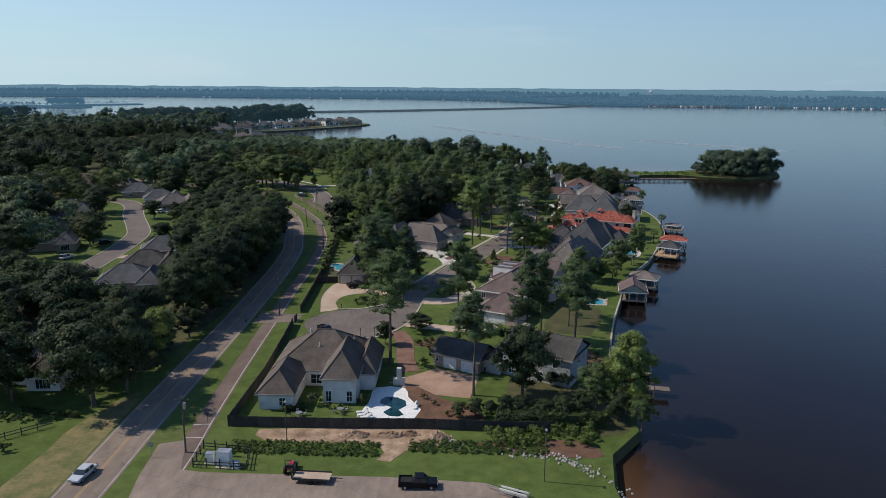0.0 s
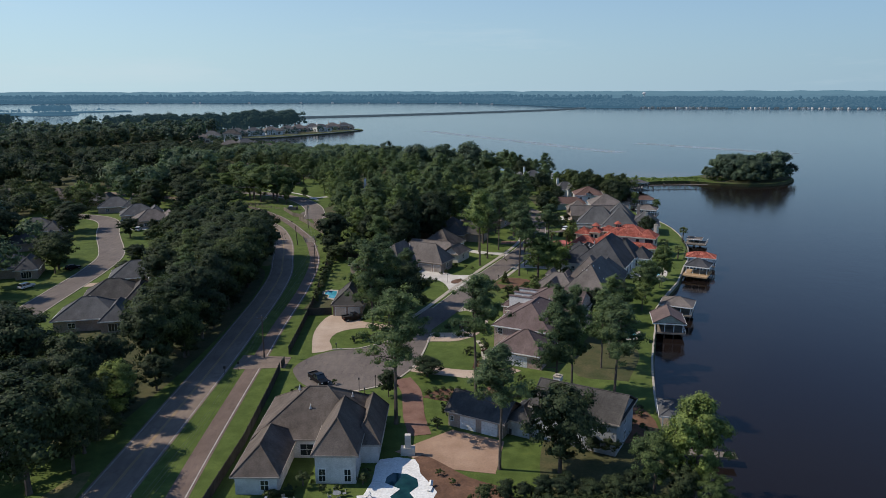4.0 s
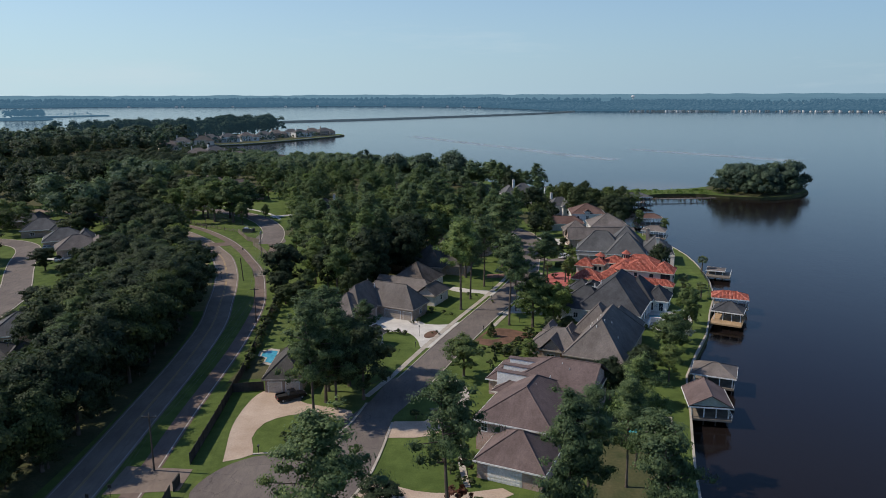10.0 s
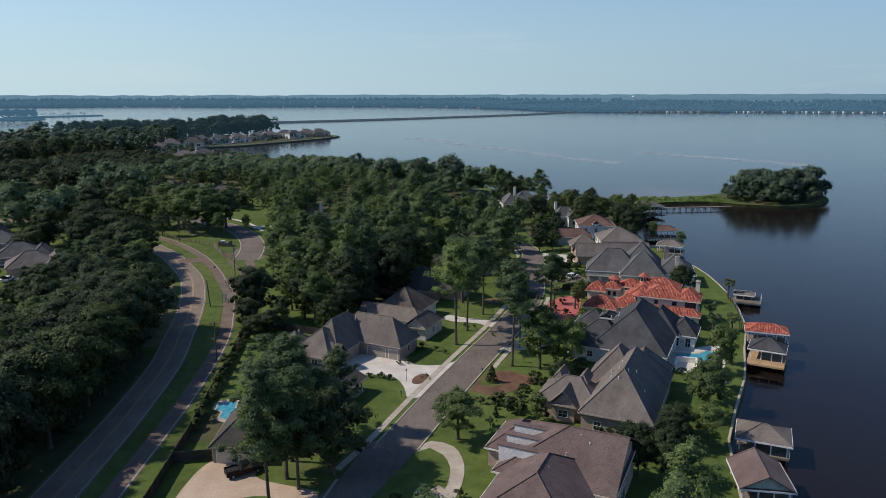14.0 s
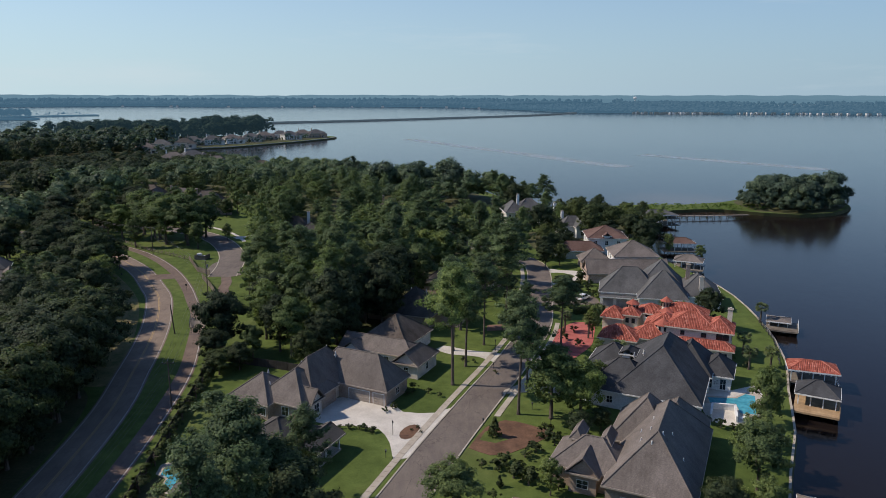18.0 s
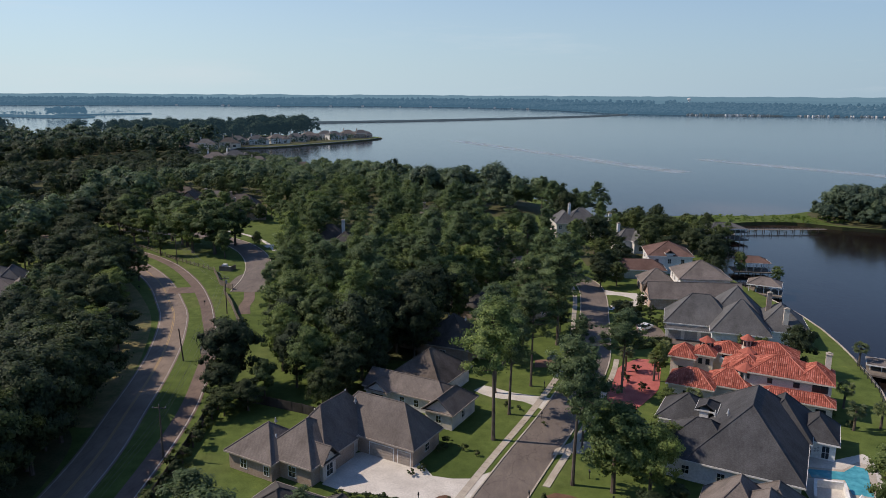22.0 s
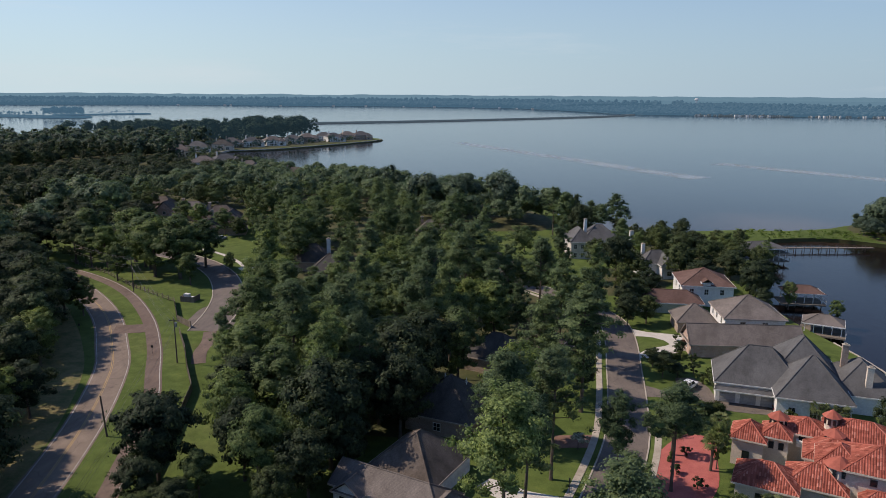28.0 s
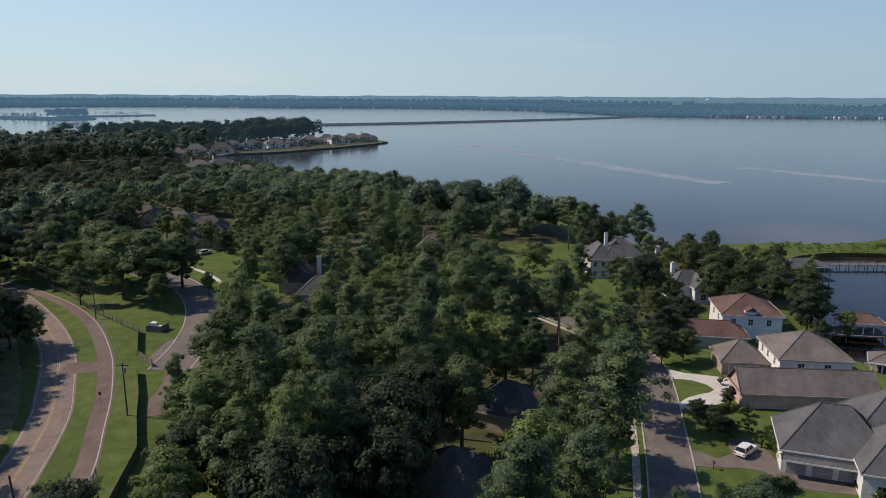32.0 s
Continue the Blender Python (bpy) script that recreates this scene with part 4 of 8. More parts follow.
    boxes("frame", [(-w / 2 - 0.12, -0.07, 0, -w / 2, 0.04, h + 0.12), (w / 2, -0.07, 0, w / 2 + 0.12, 0.04, h + 0.12), (-w / 2, -0.07, h, w / 2, 0.04, h + 0.12)], WHITE, d)
    boxes("handle", [(w * 0.36, -0.11, 0.95, w * 0.42, -0.05, 1.1)], METAL_DARK, d)
    return d


def garage_door(house, side, x, y, w=2.7, h=2.2, mat=None, lights=False):
    ang = FACE[side][2]
    bm = bmesh.new()
    rows = 4
    for k in range(rows):
        add_box(bm, -w / 2, -0.06, h * k / rows + 0.02, w / 2, 0.02, h * (k + 1) / rows - 0.02)
        n = max(2, int(w / 0.7))
        for j in range(n):
            u = -w / 2 + w * (j + 0.5) / n
            add_box(bm, u - w / n * 0.38, -0.085, h * k / rows + 0.12, u + w / n * 0.38, -0.06, h * (k + 1) / rows - 0.12)
    add_box(bm, -w / 2, 0.0, 0, w / 2, 0.04, h)
    g = part("garage_door", bm, mat or GARAGE_TAN, house)
    g.matrix_local = pose(x, y, 0, 0, 0, ang)
    boxes("frame", [(-w / 2 - 0.16, -0.05, 0, -w / 2, 0.05, h + 0.16), (w / 2, -0.05, 0, w / 2 + 0.16, 0.05, h + 0.16), (-w / 2, -0.05, h, w / 2, 0.05, h + 0.16)], WHITE, g)
    if lights:
        n = max(3, int(w / 0.55))
        boxes("pane", [(-w / 2 + w * (j + 0.18) / n, -0.1, h * 0.8, -w / 2 + w * (j + 0.82) / n, -0.06, h * 0.95) for j in range(n)], GLASS, g)
    return g


def chimney(house, x, y, z0, z1, mat, w=0.55, d=0.4):
    c = boxes("chimney", [(x - w, y - d, z0, x + w, y + d, z1)], mat, house)
    boxes("cap", [(x - w - 0.1, y - d - 0.1, z1, x + w + 0.1, y + d + 0.1, z1 + 0.15), (x - w * 0.5, y - d * 0.5, z1 + 0.15, x + w * 0.5, y + d * 0.5, z1 + 0.4)], CONCRETE, c)
    return c


def vents(house, spots):
    for x, y, z in spots:
        tube("vent_pipe", (x, y, z - 0.8), (x, y, z + 0.38), 0.08, 0.08, WHITE, house, 8)
        tube("flashing", (x, y, z - 0.4), (x, y, z + 0.04), 0.3, 0.1, METAL_GREY, house, 8)


def at(x, y, turn=0):
    return pose(x, y, 0, 0, 0, turn)


FOOT = []    # ground that trees keep clear of: place and radius


def house(label, x, y, turn=0, clear=((0, 0, 10),)):
    h = thing("house", label, "house", at(x, y, turn))
    c, s = math.cos(radians(turn)), math.sin(radians(turn))
    for u, v, r in clear:
        FOOT.append((x + u * c - v * s, y + u * s + v * c, r))
    return h

# house by the fence with a kidney-shaped pool
h = house("white brick house with a weathered brown hip roof", -26, 128, 0, ((-4, 0, 12), (4, 0, 12), (0, 8, 12)))
wing(h, -9, -3, 8.5, 11.5, 3.3, 8.8, WHITE_BRICK, ROOF_BROWN)
wing(h, -9.1, -13.4, -3.1, -1, 3.0, 6.2, WHITE_BRICK, ROOF_BROWN)
wing(h, 1.7, -10.4, 7.6, 3, 4.7, 9.0, WHITE_BRICK, ROOF_BROWN)
wing(h, 6.5, -4.5, 10.2, 8.6, 3.3, 6.6, WHITE_BRICK, ROOF_BROWN)
window(h, "s", -4.9, -13.4, 0.7, 1.1, 1.6), window(h, "s", 2.7, -10.4, 0.3, 0.9, 2.1), window(h, "s", 6.4, -10.4, 0.3, 0.9, 2.1)
window(h, "e", 10.2, 4, 0.8, 1.4, 1.5), window(h, "s", -1, -3, 0.4, 2.0, 2.0), window(h, "n", -4, 11.5, 0.8, 1.3, 1.5), door(h, "n", 1, 11.5, 0)
vents(h, [(-3.5, 5, 8.3), (-1.0, 1, 6.8), (0.5, 3.4, 7.2), (5, 6, 6.6)])

# garage house with the brick driveway
h = house("brown-grey shingled garage house with two white doors", -0.8, 133.9, -28, ((0, 4, 6), (15, 9, 10)))
wing(h, -4.9, 0, 5.2, 7.2, 2.8, 5.2, TAN_BRICK, ROOF_DARK, "we")
wing(h, 9, 3, 23, 13, 5.6, 8.4, GREY_SIDING, ROOF_DARK, "we")
wing(h, 5.2, 2, 9, 9, 2.8, 4.6, GREY_SIDING, ROOF_DARK, "we")
garage_door(h, "s", -1.2, 0, 2.6, 2.1, WHITE), garage_door(h, "s", 2.8, 0, 2.6, 2.1, WHITE)
chimney(h, 11, 9.5, 0, 8.6, WHITE, 0.6, 0.6)
for u in (11, 14, 17, 20):
    window(h, "s", u, 3, 3.4, 1.0, 1.5), window(h, "s", u, 3, 0.6, 1.0, 1.6)
window(h, "e", 23, 8, 3.4, 1.2, 1.5), window(h, "e", 23, 8, 0.6, 1.2, 1.7), window(h, "s", -4.2, 0, 1.0, 0.6, 1.0)

# big purple-brown house
h = house("two-storey pink brick house with a purple-brown roof", 4, 165, -25, ((5, 8, 9), (4, 20, 11), (3, 30, 12)))
wing(h, 0.4, 0, 10.6, 9.5, 3.0, 6.6, PINK_BRICK, ROOF_PURPLE)
wing(h, -3, 8, 9.5, 26, 5.4, 9.4, PINK_BRICK, ROOF_PURPLE)
wing(h, -4, 19, 12, 35, 5.6, 10.2, PINK_BRICK, ROOF_PURPLE, "e", CREAM)
wing(h, -9, 29, -1, 38, 3.2, 6.4, PINK_BRICK, ROOF_PURPLE, "w")
for v in (21.6, 25.0, 28.4):
    boxes("dormer", [(-4.4, v - 0.55, 5.4, 1.6, v + 0.55, 8.3)], WHITE, h)
    boxes("roof", [(-4.7, v - 0.62, 8.3, 2.0, v + 0.62, 8.42)], ROOF_PURPLE, h)
    window(h, "w", -4.4, v, 6.6, 0.7, 1.2)
garage_door(h, "s", 4.8, 0, 5.0, 2.2, WHITE)
for v in (11, 15, 18):
    window(h, "w", -3, v, 3.3, 1.0, 1.5), window(h, "w", -3, v, 0.7, 1.0, 1.6)
window(h, "s", -1.6, 8, 3.4, 0.9, 1.5), window(h, "e", 12, 24, 3.2, 1.6, 1.6), window(h, "e", 12, 30, 3.2, 1.6, 1.6), window(h, "e", 12, 27, 0.2, 3.2, 2.3, 4, 1)
door(h, "w", -4, 28, 0)
vents(h, [(5, 22, 8.4), (6, 26, 9.4), (7.5, 25, 9.0), (4, 17, 8.6)])

# small brown house with a pool behind
h = house("small tan brick house with a dark brown roof", -31, 196, 0, ((0, 5, 6),))
wing(h, -3.8, 0, 3.4, 11, 2.9, 6.4, TAN_BRICK, ROOF_DARK, "n")
garage_door(h, "s", -1.9, 0, 2.5, 2.1, CREAM), garage_door(h, "s", 1.5, 0, 2.5, 2.1, CREAM)
window(h, "e", 3.4, 5, 0.8, 1.2, 1.4)

# grey-brown brick house between the street and the lake
h = house("brown-grey brick house with a steep hip roof and vent pipes", 24.4, 206.6, -25, ((3, 8, 9), (9, 14, 11), (10, 22, 10)))
wing(h, 0.2, 0, 11.8, 23, 3.6, 10.2, TAN_BRICK, ROOF_TAUPE)
wing(h, 2.4, 16, 11.2, 27, 3.6, 8.6, TAN_BRICK, ROOF_TAUPE)
wing(h, -8.5, 3.5, 2, 11.5, 3.2, 6.6, TAN_BRICK, ROOF_TAUPE)
wing(h, -5.5, 2.2, -1.5, 8, 3.2, 5.8, TAN_BRICK, ROOF_TAUPE, "s")
wing(h, -2, 14, 7, 25, 3.6, 9.4, TAN_BRICK, ROOF_TAUPE, "w")
for u in (-6.0, -1.6):
    boxes("dormer", [(u - 0.7, 9.2, 4.4, u + 0.7, 11.6, 5.6)], CREAM, h)
    roof_part(h, u - 0.8, 7.6, u + 0.8, 11.7, 5.6, 6.7, ROOF_TAUPE, "n", over=0.2)
window(h, "s", 3, 0, 0.7, 1.2, 1.6), window(h, "s", 8, 0, 0.2, 2.4, 2.2, 3, 1), window(h, "w", -8.5, 7.5, 0.7, 1.2, 1.6), window(h, "e", 11.8, 6, 0.4, 2.2, 2.0)
window(h, "s", -3.5, 2.2, 0.8, 1.6, 1.4)
vents(h, [(3.6, 7, 7.7), (4.6, 9, 8.7), (5.4, 4.5, 8.8), (6.6, 6.4, 9.6), (3.0, 11, 7.1), (9.6, 6, 6.4), (4.4, 13, 8.5), (7.6, 9, 8.5)])

# white house with charcoal roof
h = house("white house with a charcoal shingle roof and pool", 33, 243, -25, ((4, 2, 9), (12, 2, 9), (8, 14, 9), (18, 16, 7)))
wing(h, 1.6, -4, 17, 20, 3.4, 10.6, WHITE, ROOF_BLACK), wing(h, -3.4, -3.9, 9, 6.6, 3.4, 8.0, WHITE, ROOF_BLACK)
wing(h, 9, 10.4, 17.4, 21.6, 3.4, 8.2, WHITE, ROOF_BLACK), wing(h, 15.6, 12.8, 21.2, 20.4, 3.0, 6.0, WHITE, ROOF_BLACK)
wing(h, -5.4, 9.2, 2.6, 17.4, 3.2, 6.6, WHITE, ROOF_BLACK)
boxes("dormer", [(1.2, 8.6, 3.4, 2.6, 12, 6.1)], WHITE, h)
roof_part(h, 0.8, 8.8, 3.6, 12.4, 6.1, 7.2, ROOF_BLACK, "s", over=0.3)
garage_door(h, "s", -2.2, 9.2, 5.0, 2.3, WHITE, True)
for u in (1.5, 6.5, 11.5):
    window(h, "s", u, -4, 1.0, 1.0, 1.4)
window(h, "w", -3.4, 1, 0.9, 1.1, 1.5), window(h, "e", 17, 2, 0.3, 2.2, 2.2, 3, 1), door(h, "e", 17, 6, 0, 1.1, 2.2)
window(h, "s", 17.3, 12.8, 0.2, 1.0, 2.2), window(h, "s", 19.8, 12.8, 0.2, 1.0, 2.2), window(h, "e", 21.2, 16.5, 0.3, 2.2, 2.1, 3, 1), window(h, "s", 14.5, 10.4, 0.6, 0.9, 1.7)
wreath = [(18.35, 1.6), (18.75, 1.9), (18.7, 1.35), (18.3, 1.2)]
for u, z in wreath:
    tube("wall_ornament", (u, 12.8, z), (u, 12.72, z), 0.17, 0.12, METAL_GREY, h, 8)
vents(h, [(6, 3.4, 9.0), (10.5, 18, 7.6), (4, 5.2, 7.6)])

# red tile house
h = house("cream stucco house with red clay tile roofs and turrets", 36, 263, -24, ((4, 8, 7), (16, 13, 9), (22, 14, 8), (4, 20, 6), (14, 24, 8)))
for x0, y0, x1, y1, eave, ridge in ((-0.9, 4.8, 6.8, 11, 3.5, 6.0), (5.6, 7.8, 12.8, 13.6, 3.5, 5.9), (12.6, 9.9, 22.8, 18, 6.4, 9.0), (20.6, 9.9, 26, 17.2, 6.3, 8.6), (14.8, 7.2, 26.4, 10.4, 3.3, 4.7),
                                    (9.2, 11.6, 14.6, 17.6, 5.6, 7.9), (-2.7, 16.6, 1.8, 21.6, 4.6, 6.8), (1.6, 18.2, 5.2, 22.6, 5.2, 6.9), (4.8, 21.4, 10.2, 26.6, 5.2, 7.0), (10, 21.2, 20, 28.4, 5.4, 7.8), (7.6, 15.2, 19, 22, 4.4, 6.6)):
    wing(h, x0, y0, x1, y1, eave, ridge, CREAM, TILE, "", CREAM, True)


def turret(h, x, y, z, r, cap):
    bm = bmesh.new()
    add_tube(bm, (x, y, 0), (x, y, z), r, r, 8)
    t = part("turret", bm, CREAM, h)
    bm = bmesh.new()
    add_tube(bm, (x, y, z - 0.1), (x, y, z + cap), r + 0.5, 0.04, 8)
    part("roof", bm, TILE, t)
    for k in range(8):
        ang = (k + 0.5) * math.pi / 4
        boxes("pane", [(x + math.cos(ang) * r * 0.95 - 0.22, y + math.sin(ang) * r * 0.95 - 0.22, z - 1.3, x + math.cos(ang) * r * 0.95 + 0.22, y + math.sin(ang) * r * 0.95 + 0.22, z - 0.4)], GLASS, t)


turret(h, 3.4, 21.7, 7.2, 1.2, 1.0), turret(h, 10.8, 24.2, 8.0, 1.0, 1.0), turret(h, 11.2, 21.0, 6.4, 1.2, 0.9), turret(h, 11.8, 11.2, 6.3, 1.6, 1.3)
chimney(h, 25.2, 16.4, 0, 9.8, CREAM, 0.5, 0.6)
boxes("balcony_wall", [(6.2, 20.2, 3.4, 9.8, 20.5, 4.4), (6.2, 20.5, 3.4, 6.5, 21.4, 4.4), (9.5, 20.5, 3.4, 9.8, 21.4, 4.4)], WHITE, h)
for u, v, z, w, hh in ((16, 9.9, 4.7, 0.7, 1.0), (20.4, 9.9, 4.7, 0.9, 1.0), (24.2, 9.9, 4.5, 2.4, 1.5), (2.8, 18.2, 3.2, 0.6, 1.2), (4.2, 18.2, 3.2, 0.6, 1.2), (7, 21.4, 3.6, 0.9, 1.3), (-0.6, 16.6, 1.2, 0.9, 1.4), (2.4, 4.8, 1.0, 1.1, 1.4), (24.6, 7.2, 0.4, 1.5, 2.1), (19, 7.2, 0.5, 1.5, 2.0)):
    window(h, "s", u, v, z, w, hh, 2 if w > 1 else 1, 1, METAL_DARK)
window(h, "e", 26, 13.4, 4.0, 2.4, 1.6, 2, 1, METAL_DARK), window(h, "w", -0.9, 8, 1.0, 1.2, 1.4, 2, 2, METAL_DARK), window(h, "w", -2.7, 19, 1.2, 1.0, 1.4, 2, 2, METAL_DARK)

# grey gabled house with three garage doors
h = house("large white house with slate-grey steep roofs", 45, 303, -14, ((6, 4, 9), (16, 4, 11), (24, 10, 10)))
wing(h, 0, 0, 15, 11, 4.0, 10.0, WHITE, ROOF_GREY)
wing(h, 10, -4.5, 22, 7, 4.2, 10.6, WHITE, ROOF_GREY)
wing(h, 9.5, 4, 22, 18, 4.2, 11.2, WHITE, ROOF_GREY)
wing(h, 20, 2, 31, 15, 3.6, 8.4, WHITE, ROOF_GREY)
for k in range(3):
    garage_door(h, "s", 2.1 + k * 3.6, 0, 2.8, 2.3, GREY_SIDING)
roof_part(h, 0, -1.4, 11, 0, 2.9, 3.4, ROOF_GREY, "we", over=0.2)
for u in (12.5, 16, 19.5):
    window(h, "s", u, -4.5, 0.8, 1.1, 1.7)
chimney(h, 23, 10, 0, 10.4, TAN_BRICK), chimney(h, 26, 3.5, 0, 8.6, CREAM)
window(h, "e", 31, 8, 0.4, 2.6, 2.1, 4, 1), window(h, "w", 0, 7, 1.0, 1.2, 1.5)

# long brick gable, white house with brown hip, rust-roofed house
h = house("pink brick outbuilding with a long brown gable roof", 46.5, 326, 0, ((5, 3, 6), (16, 3, 7)))
wing(h, 0, 0, 24, 7.4, 3.0, 6.7, PINK_BRICK, ROOF_TAUPE, "we")
window(h, "w", 0, 3.7, 0.9, 1.2, 1.5)
h = house("two-storey white house with a brown-grey hip roof", 57, 337, -2, ((6, 6, 9), (-5, 8, 6)))
wing(h, 0, 0, 13.5, 13, 5.8, 9.8, WHITE, ROOF_TAUPE)
wing(h, -9.5, 5, -0.5, 13.5, 2.9, 6.4, TAN_BRICK, ROOF_TAUPE)
garage_door(h, "s", -6.8, 5, 2.5, 2.1), garage_door(h, "s", -3.4, 5, 2.5, 2.1)
for v in (3, 7, 10.5):
    window(h, "w", 0, v, 3.6, 0.9, 1.5), window(h, "w", 0, v, 0.7, 0.9, 1.7)
window(h, "s", 4, 0, 3.6, 1.2, 1.4), window(h, "s", 9, 0, 3.6, 1.2, 1.4), window(h, "s", 6, 0, 0.3, 2.8, 2.1, 4, 1)
h = house("two-storey white house with a rust-brown hip roof", 54.5, 366, -4, ((6, 6, 9), (-5, 0, 7)))
wing(h, 0, 0, 13.5, 13.5, 5.8, 9.4, WHITE, ROOF_RUST)
wing(h, -12, -8, 4, -0.5, 2.9, 5.6, MUTED_GREEN, ROOF_RUST)
boxes("dormer", [(5.4, -0.2, 5.6, 7.4, 2.4, 6.7)], WHITE, h)
roof_part(h, 5.2, -0.3, 7.6, 3.4, 6.7, 7.7, ROOF_RUST, "s", over=0.25)
for u in (2.5, 6.4, 10.5):
    window(h, "s", u, 0, 3.3, 1.0, 1.6)
window(h, "w", 0, 4, 3.3, 1.2, 1.6), window(h, "w", 0, 9, 3.3, 1.2, 1.6), window(h, "w", -12, -4, 0.8, 1.4, 1.5), window(h, "e", 13.5, 6, 0.4, 2.6, 2.2, 3, 1)

# pale house with chimneys in the trees
h = house("pale house with grey hip roofs and white chimneys", 30, 420, 6, ((5, 5, 10), (14, 6, 8)))
wing(h, 0, 0, 8, 13, 6.0, 10.2, STONE, ROOF_GREY), wing(h, 5, 3, 18, 14, 6.0, 11.0, STONE, ROOF_GREY), wing(h, 14, 0, 24, 9, 3.4, 7.4, STONE, ROOF_GREY)
chimney(h, 6.5, 8, 0, 12.8, WHITE, 0.5, 0.5), chimney(h, 22.5, 5, 0, 9.0, WHITE, 0.6, 0.6)
for u in (1.5, 4, 6.5):
    window(h, "s", u, 0, 3.6, 1.0, 1.7), window(h, "s", u, 0, 0.6, 1.0, 1.7)
h = house("grey-roofed house with a white chimney among trees", 50, 396, 10, ((5, 5, 9),))
wing(h, 0, 0, 11, 8, 4.4, 8.0, WHITE, ROOF_GREY), wing(h, 5, -3, 10, 5, 4.4, 7.6, WHITE, ROOF_GREY, "s")
chimney(h, 2, 6, 0, 9.6, WHITE, 0.5, 0.5), window(h, "s", 7.5, -3, 1.0, 1.4, 1.6)

# houses west of the street
h = house("tan brick house with taupe hip roofs and garage wing", -36.6, 236.6, -26, ((5, 5, 7), (10, 11, 8), (19, 18, 7)))
wing(h, 0, 0.8, 8.6, 9.4, 3.0, 6.8, TAN_BRICK, ROOF_TAUPE), wing(h, 5, 2.6, 14.6, 13, 3.1, 7.6, TAN_BRICK, ROOF_TAUPE)
wing(h, 6.4, 6.6, 14.0, 20.4, 3.2, 8.8, STONE, ROOF_TAUPE), wing(h, 7.4, 14.8, 24.4, 22.8, 3.1, 8.2, TAN_BRICK, ROOF_TAUPE)
wing(h, 10.6, 4.6, 15.2, 7.6, 3.0, 5.2, STONE, ROOF_TAUPE, "e")
garage_door(h, "s", 18.6, 14.8, 4.4, 2.2, GARAGE_TAN), garage_door(h, "s", 22.8, 14.8, 2.2, 2.2, GARAGE_TAN)
window(h, "s", 3, 0.8, 0.7, 1.2, 1.6), window(h, "s", 7.6, 0.8, 0.7, 0.9, 1.6), window(h, "s", 11, 2.6, 0.6, 1.4, 1.8), window(h, "e", 14.0, 12.6, 0.4, 1.0, 2.1), window(h, "e", 14.0, 10.8, 0.4, 1.0, 2.1), door(h, "e", 14.0, 9.0, 0)
window(h, "e", 15.2, 6.1, 0.4, 1.4, 2.0), window(h, "e", 24.4, 19, 0.9, 1.1, 1.4), window(h, "w", 0, 5, 0.9, 1.2, 1.4)
vents(h, [(3.5, 7.5, 6.0), (6.4, 4.4, 5.2), (8.5, 11, 7.2), (10, 17, 8.6), (12, 17, 7.6)])
h = house("low porch house with a dark roof under trees", -18.9, 212.5, -24, ((-7, 6, 8),))
wing(h, -13, 0.4, -2.6, 11.4, 3.0, 6.6, CREAM, ROOF_DARK), roof_part(h, -4.4, 0.2, 0, 11.6, 2.8, 4.2, ROOF_DARK, "ns")
for v in (0.5, 4, 7.6, 11.2):
    boxes("post", [(-0.35, v - 0.12, 0, -0.1, v + 0.12, 2.76)], WHITE, h)
boxes("porch_floor", [(-2.6, 0.2, 0, 0, 11.6, 0.25)], CONCRETE, h)
window(h, "e", -2.6, 2.6, 0.6, 1.3, 1.7), window(h, "e", -2.6, 9.4, 0.6, 1.3, 1.7), door(h, "e", -2.6, 6, 0.25)
h = house("white stone house with a brown-grey shingle roof", -19.8, 263.2, -25, ((5, 4, 7), (13, 4, 7), (10, 13, 9), (20, 0, 5)))
wing(h, 0, 0.4, 17, 6.6, 3.0, 5.3, WHITE_BRICK, ROOF_TAUPE, "w"), wing(h, 15, -3.2, 20.2, 5.6, 3.0, 5.5, STONE, ROOF_TAUPE, "s"), wing(h, 2, 5.4, 13, 17.6, 3.2, 7.9, WHITE_BRICK, ROOF_BROWN)
wing(h, 1.4, -0.9, 5.4, 3.4, 3.0, 4.9, WHITE_BRICK, ROOF_TAUPE, "s")
window(h, "s", 3.4, -0.9, 0.4, 2.6, 2.0, 3, 3), window(h, "s", 8, 0.4, 0.8, 0.9, 1.5), window(h, "s", 11, 0.4, 0.8, 0.9, 1.5), window(h, "s", 14, 0.4, 0.8, 0.9, 1.5), window(h, "s", 17.6, -3.2, 0.8, 0.9, 1.5), window(h, "e", 20.2, 1, 0.8, 1.0, 1.5)
h = house("dark-roofed house in heavy shade", -3.6, 290, -20, ((0, 0, 9), (4, 6, 8)))
wing(h, -7, -6, 5, 6, 3.2, 8.8, TAN_BRICK, ROOF_DARK), wing(h, -13, -3, -5, 4, 3.0, 6.6, TAN_BRICK, ROOF_DARK), wing(h, 2, -2, 11, 6.5, 3.2, 7.2, TAN_BRICK, ROOF_DARK, "e"), window(h, "s", -1, -6, 0.8, 1.2, 1.5), window(h, "s", -9, -3, 0.8, 1.2, 1.5)
vents(h, [(-3, 2, 7.6), (1.5, 1, 7.8)])
h = house("grey-roofed brick house under pines", 6, 317, -25, ((0, 0, 9), (6, 5, 8)))
wing(h, -8, -6, 4, 4, 3.2, 7.6, TAN_BRICK, ROOF_DARK), wing(h, 0, -1, 10.5, 10.5, 3.4, 9.2, TAN_BRICK, ROOF_BROWN), window(h, "e", 10.5, 4, 0.8, 1.4, 1.5)
boxes("dormer", [(8.2, 1.5, 4.5, 11, 4.5, 6.2)], TAN_BRICK, h)
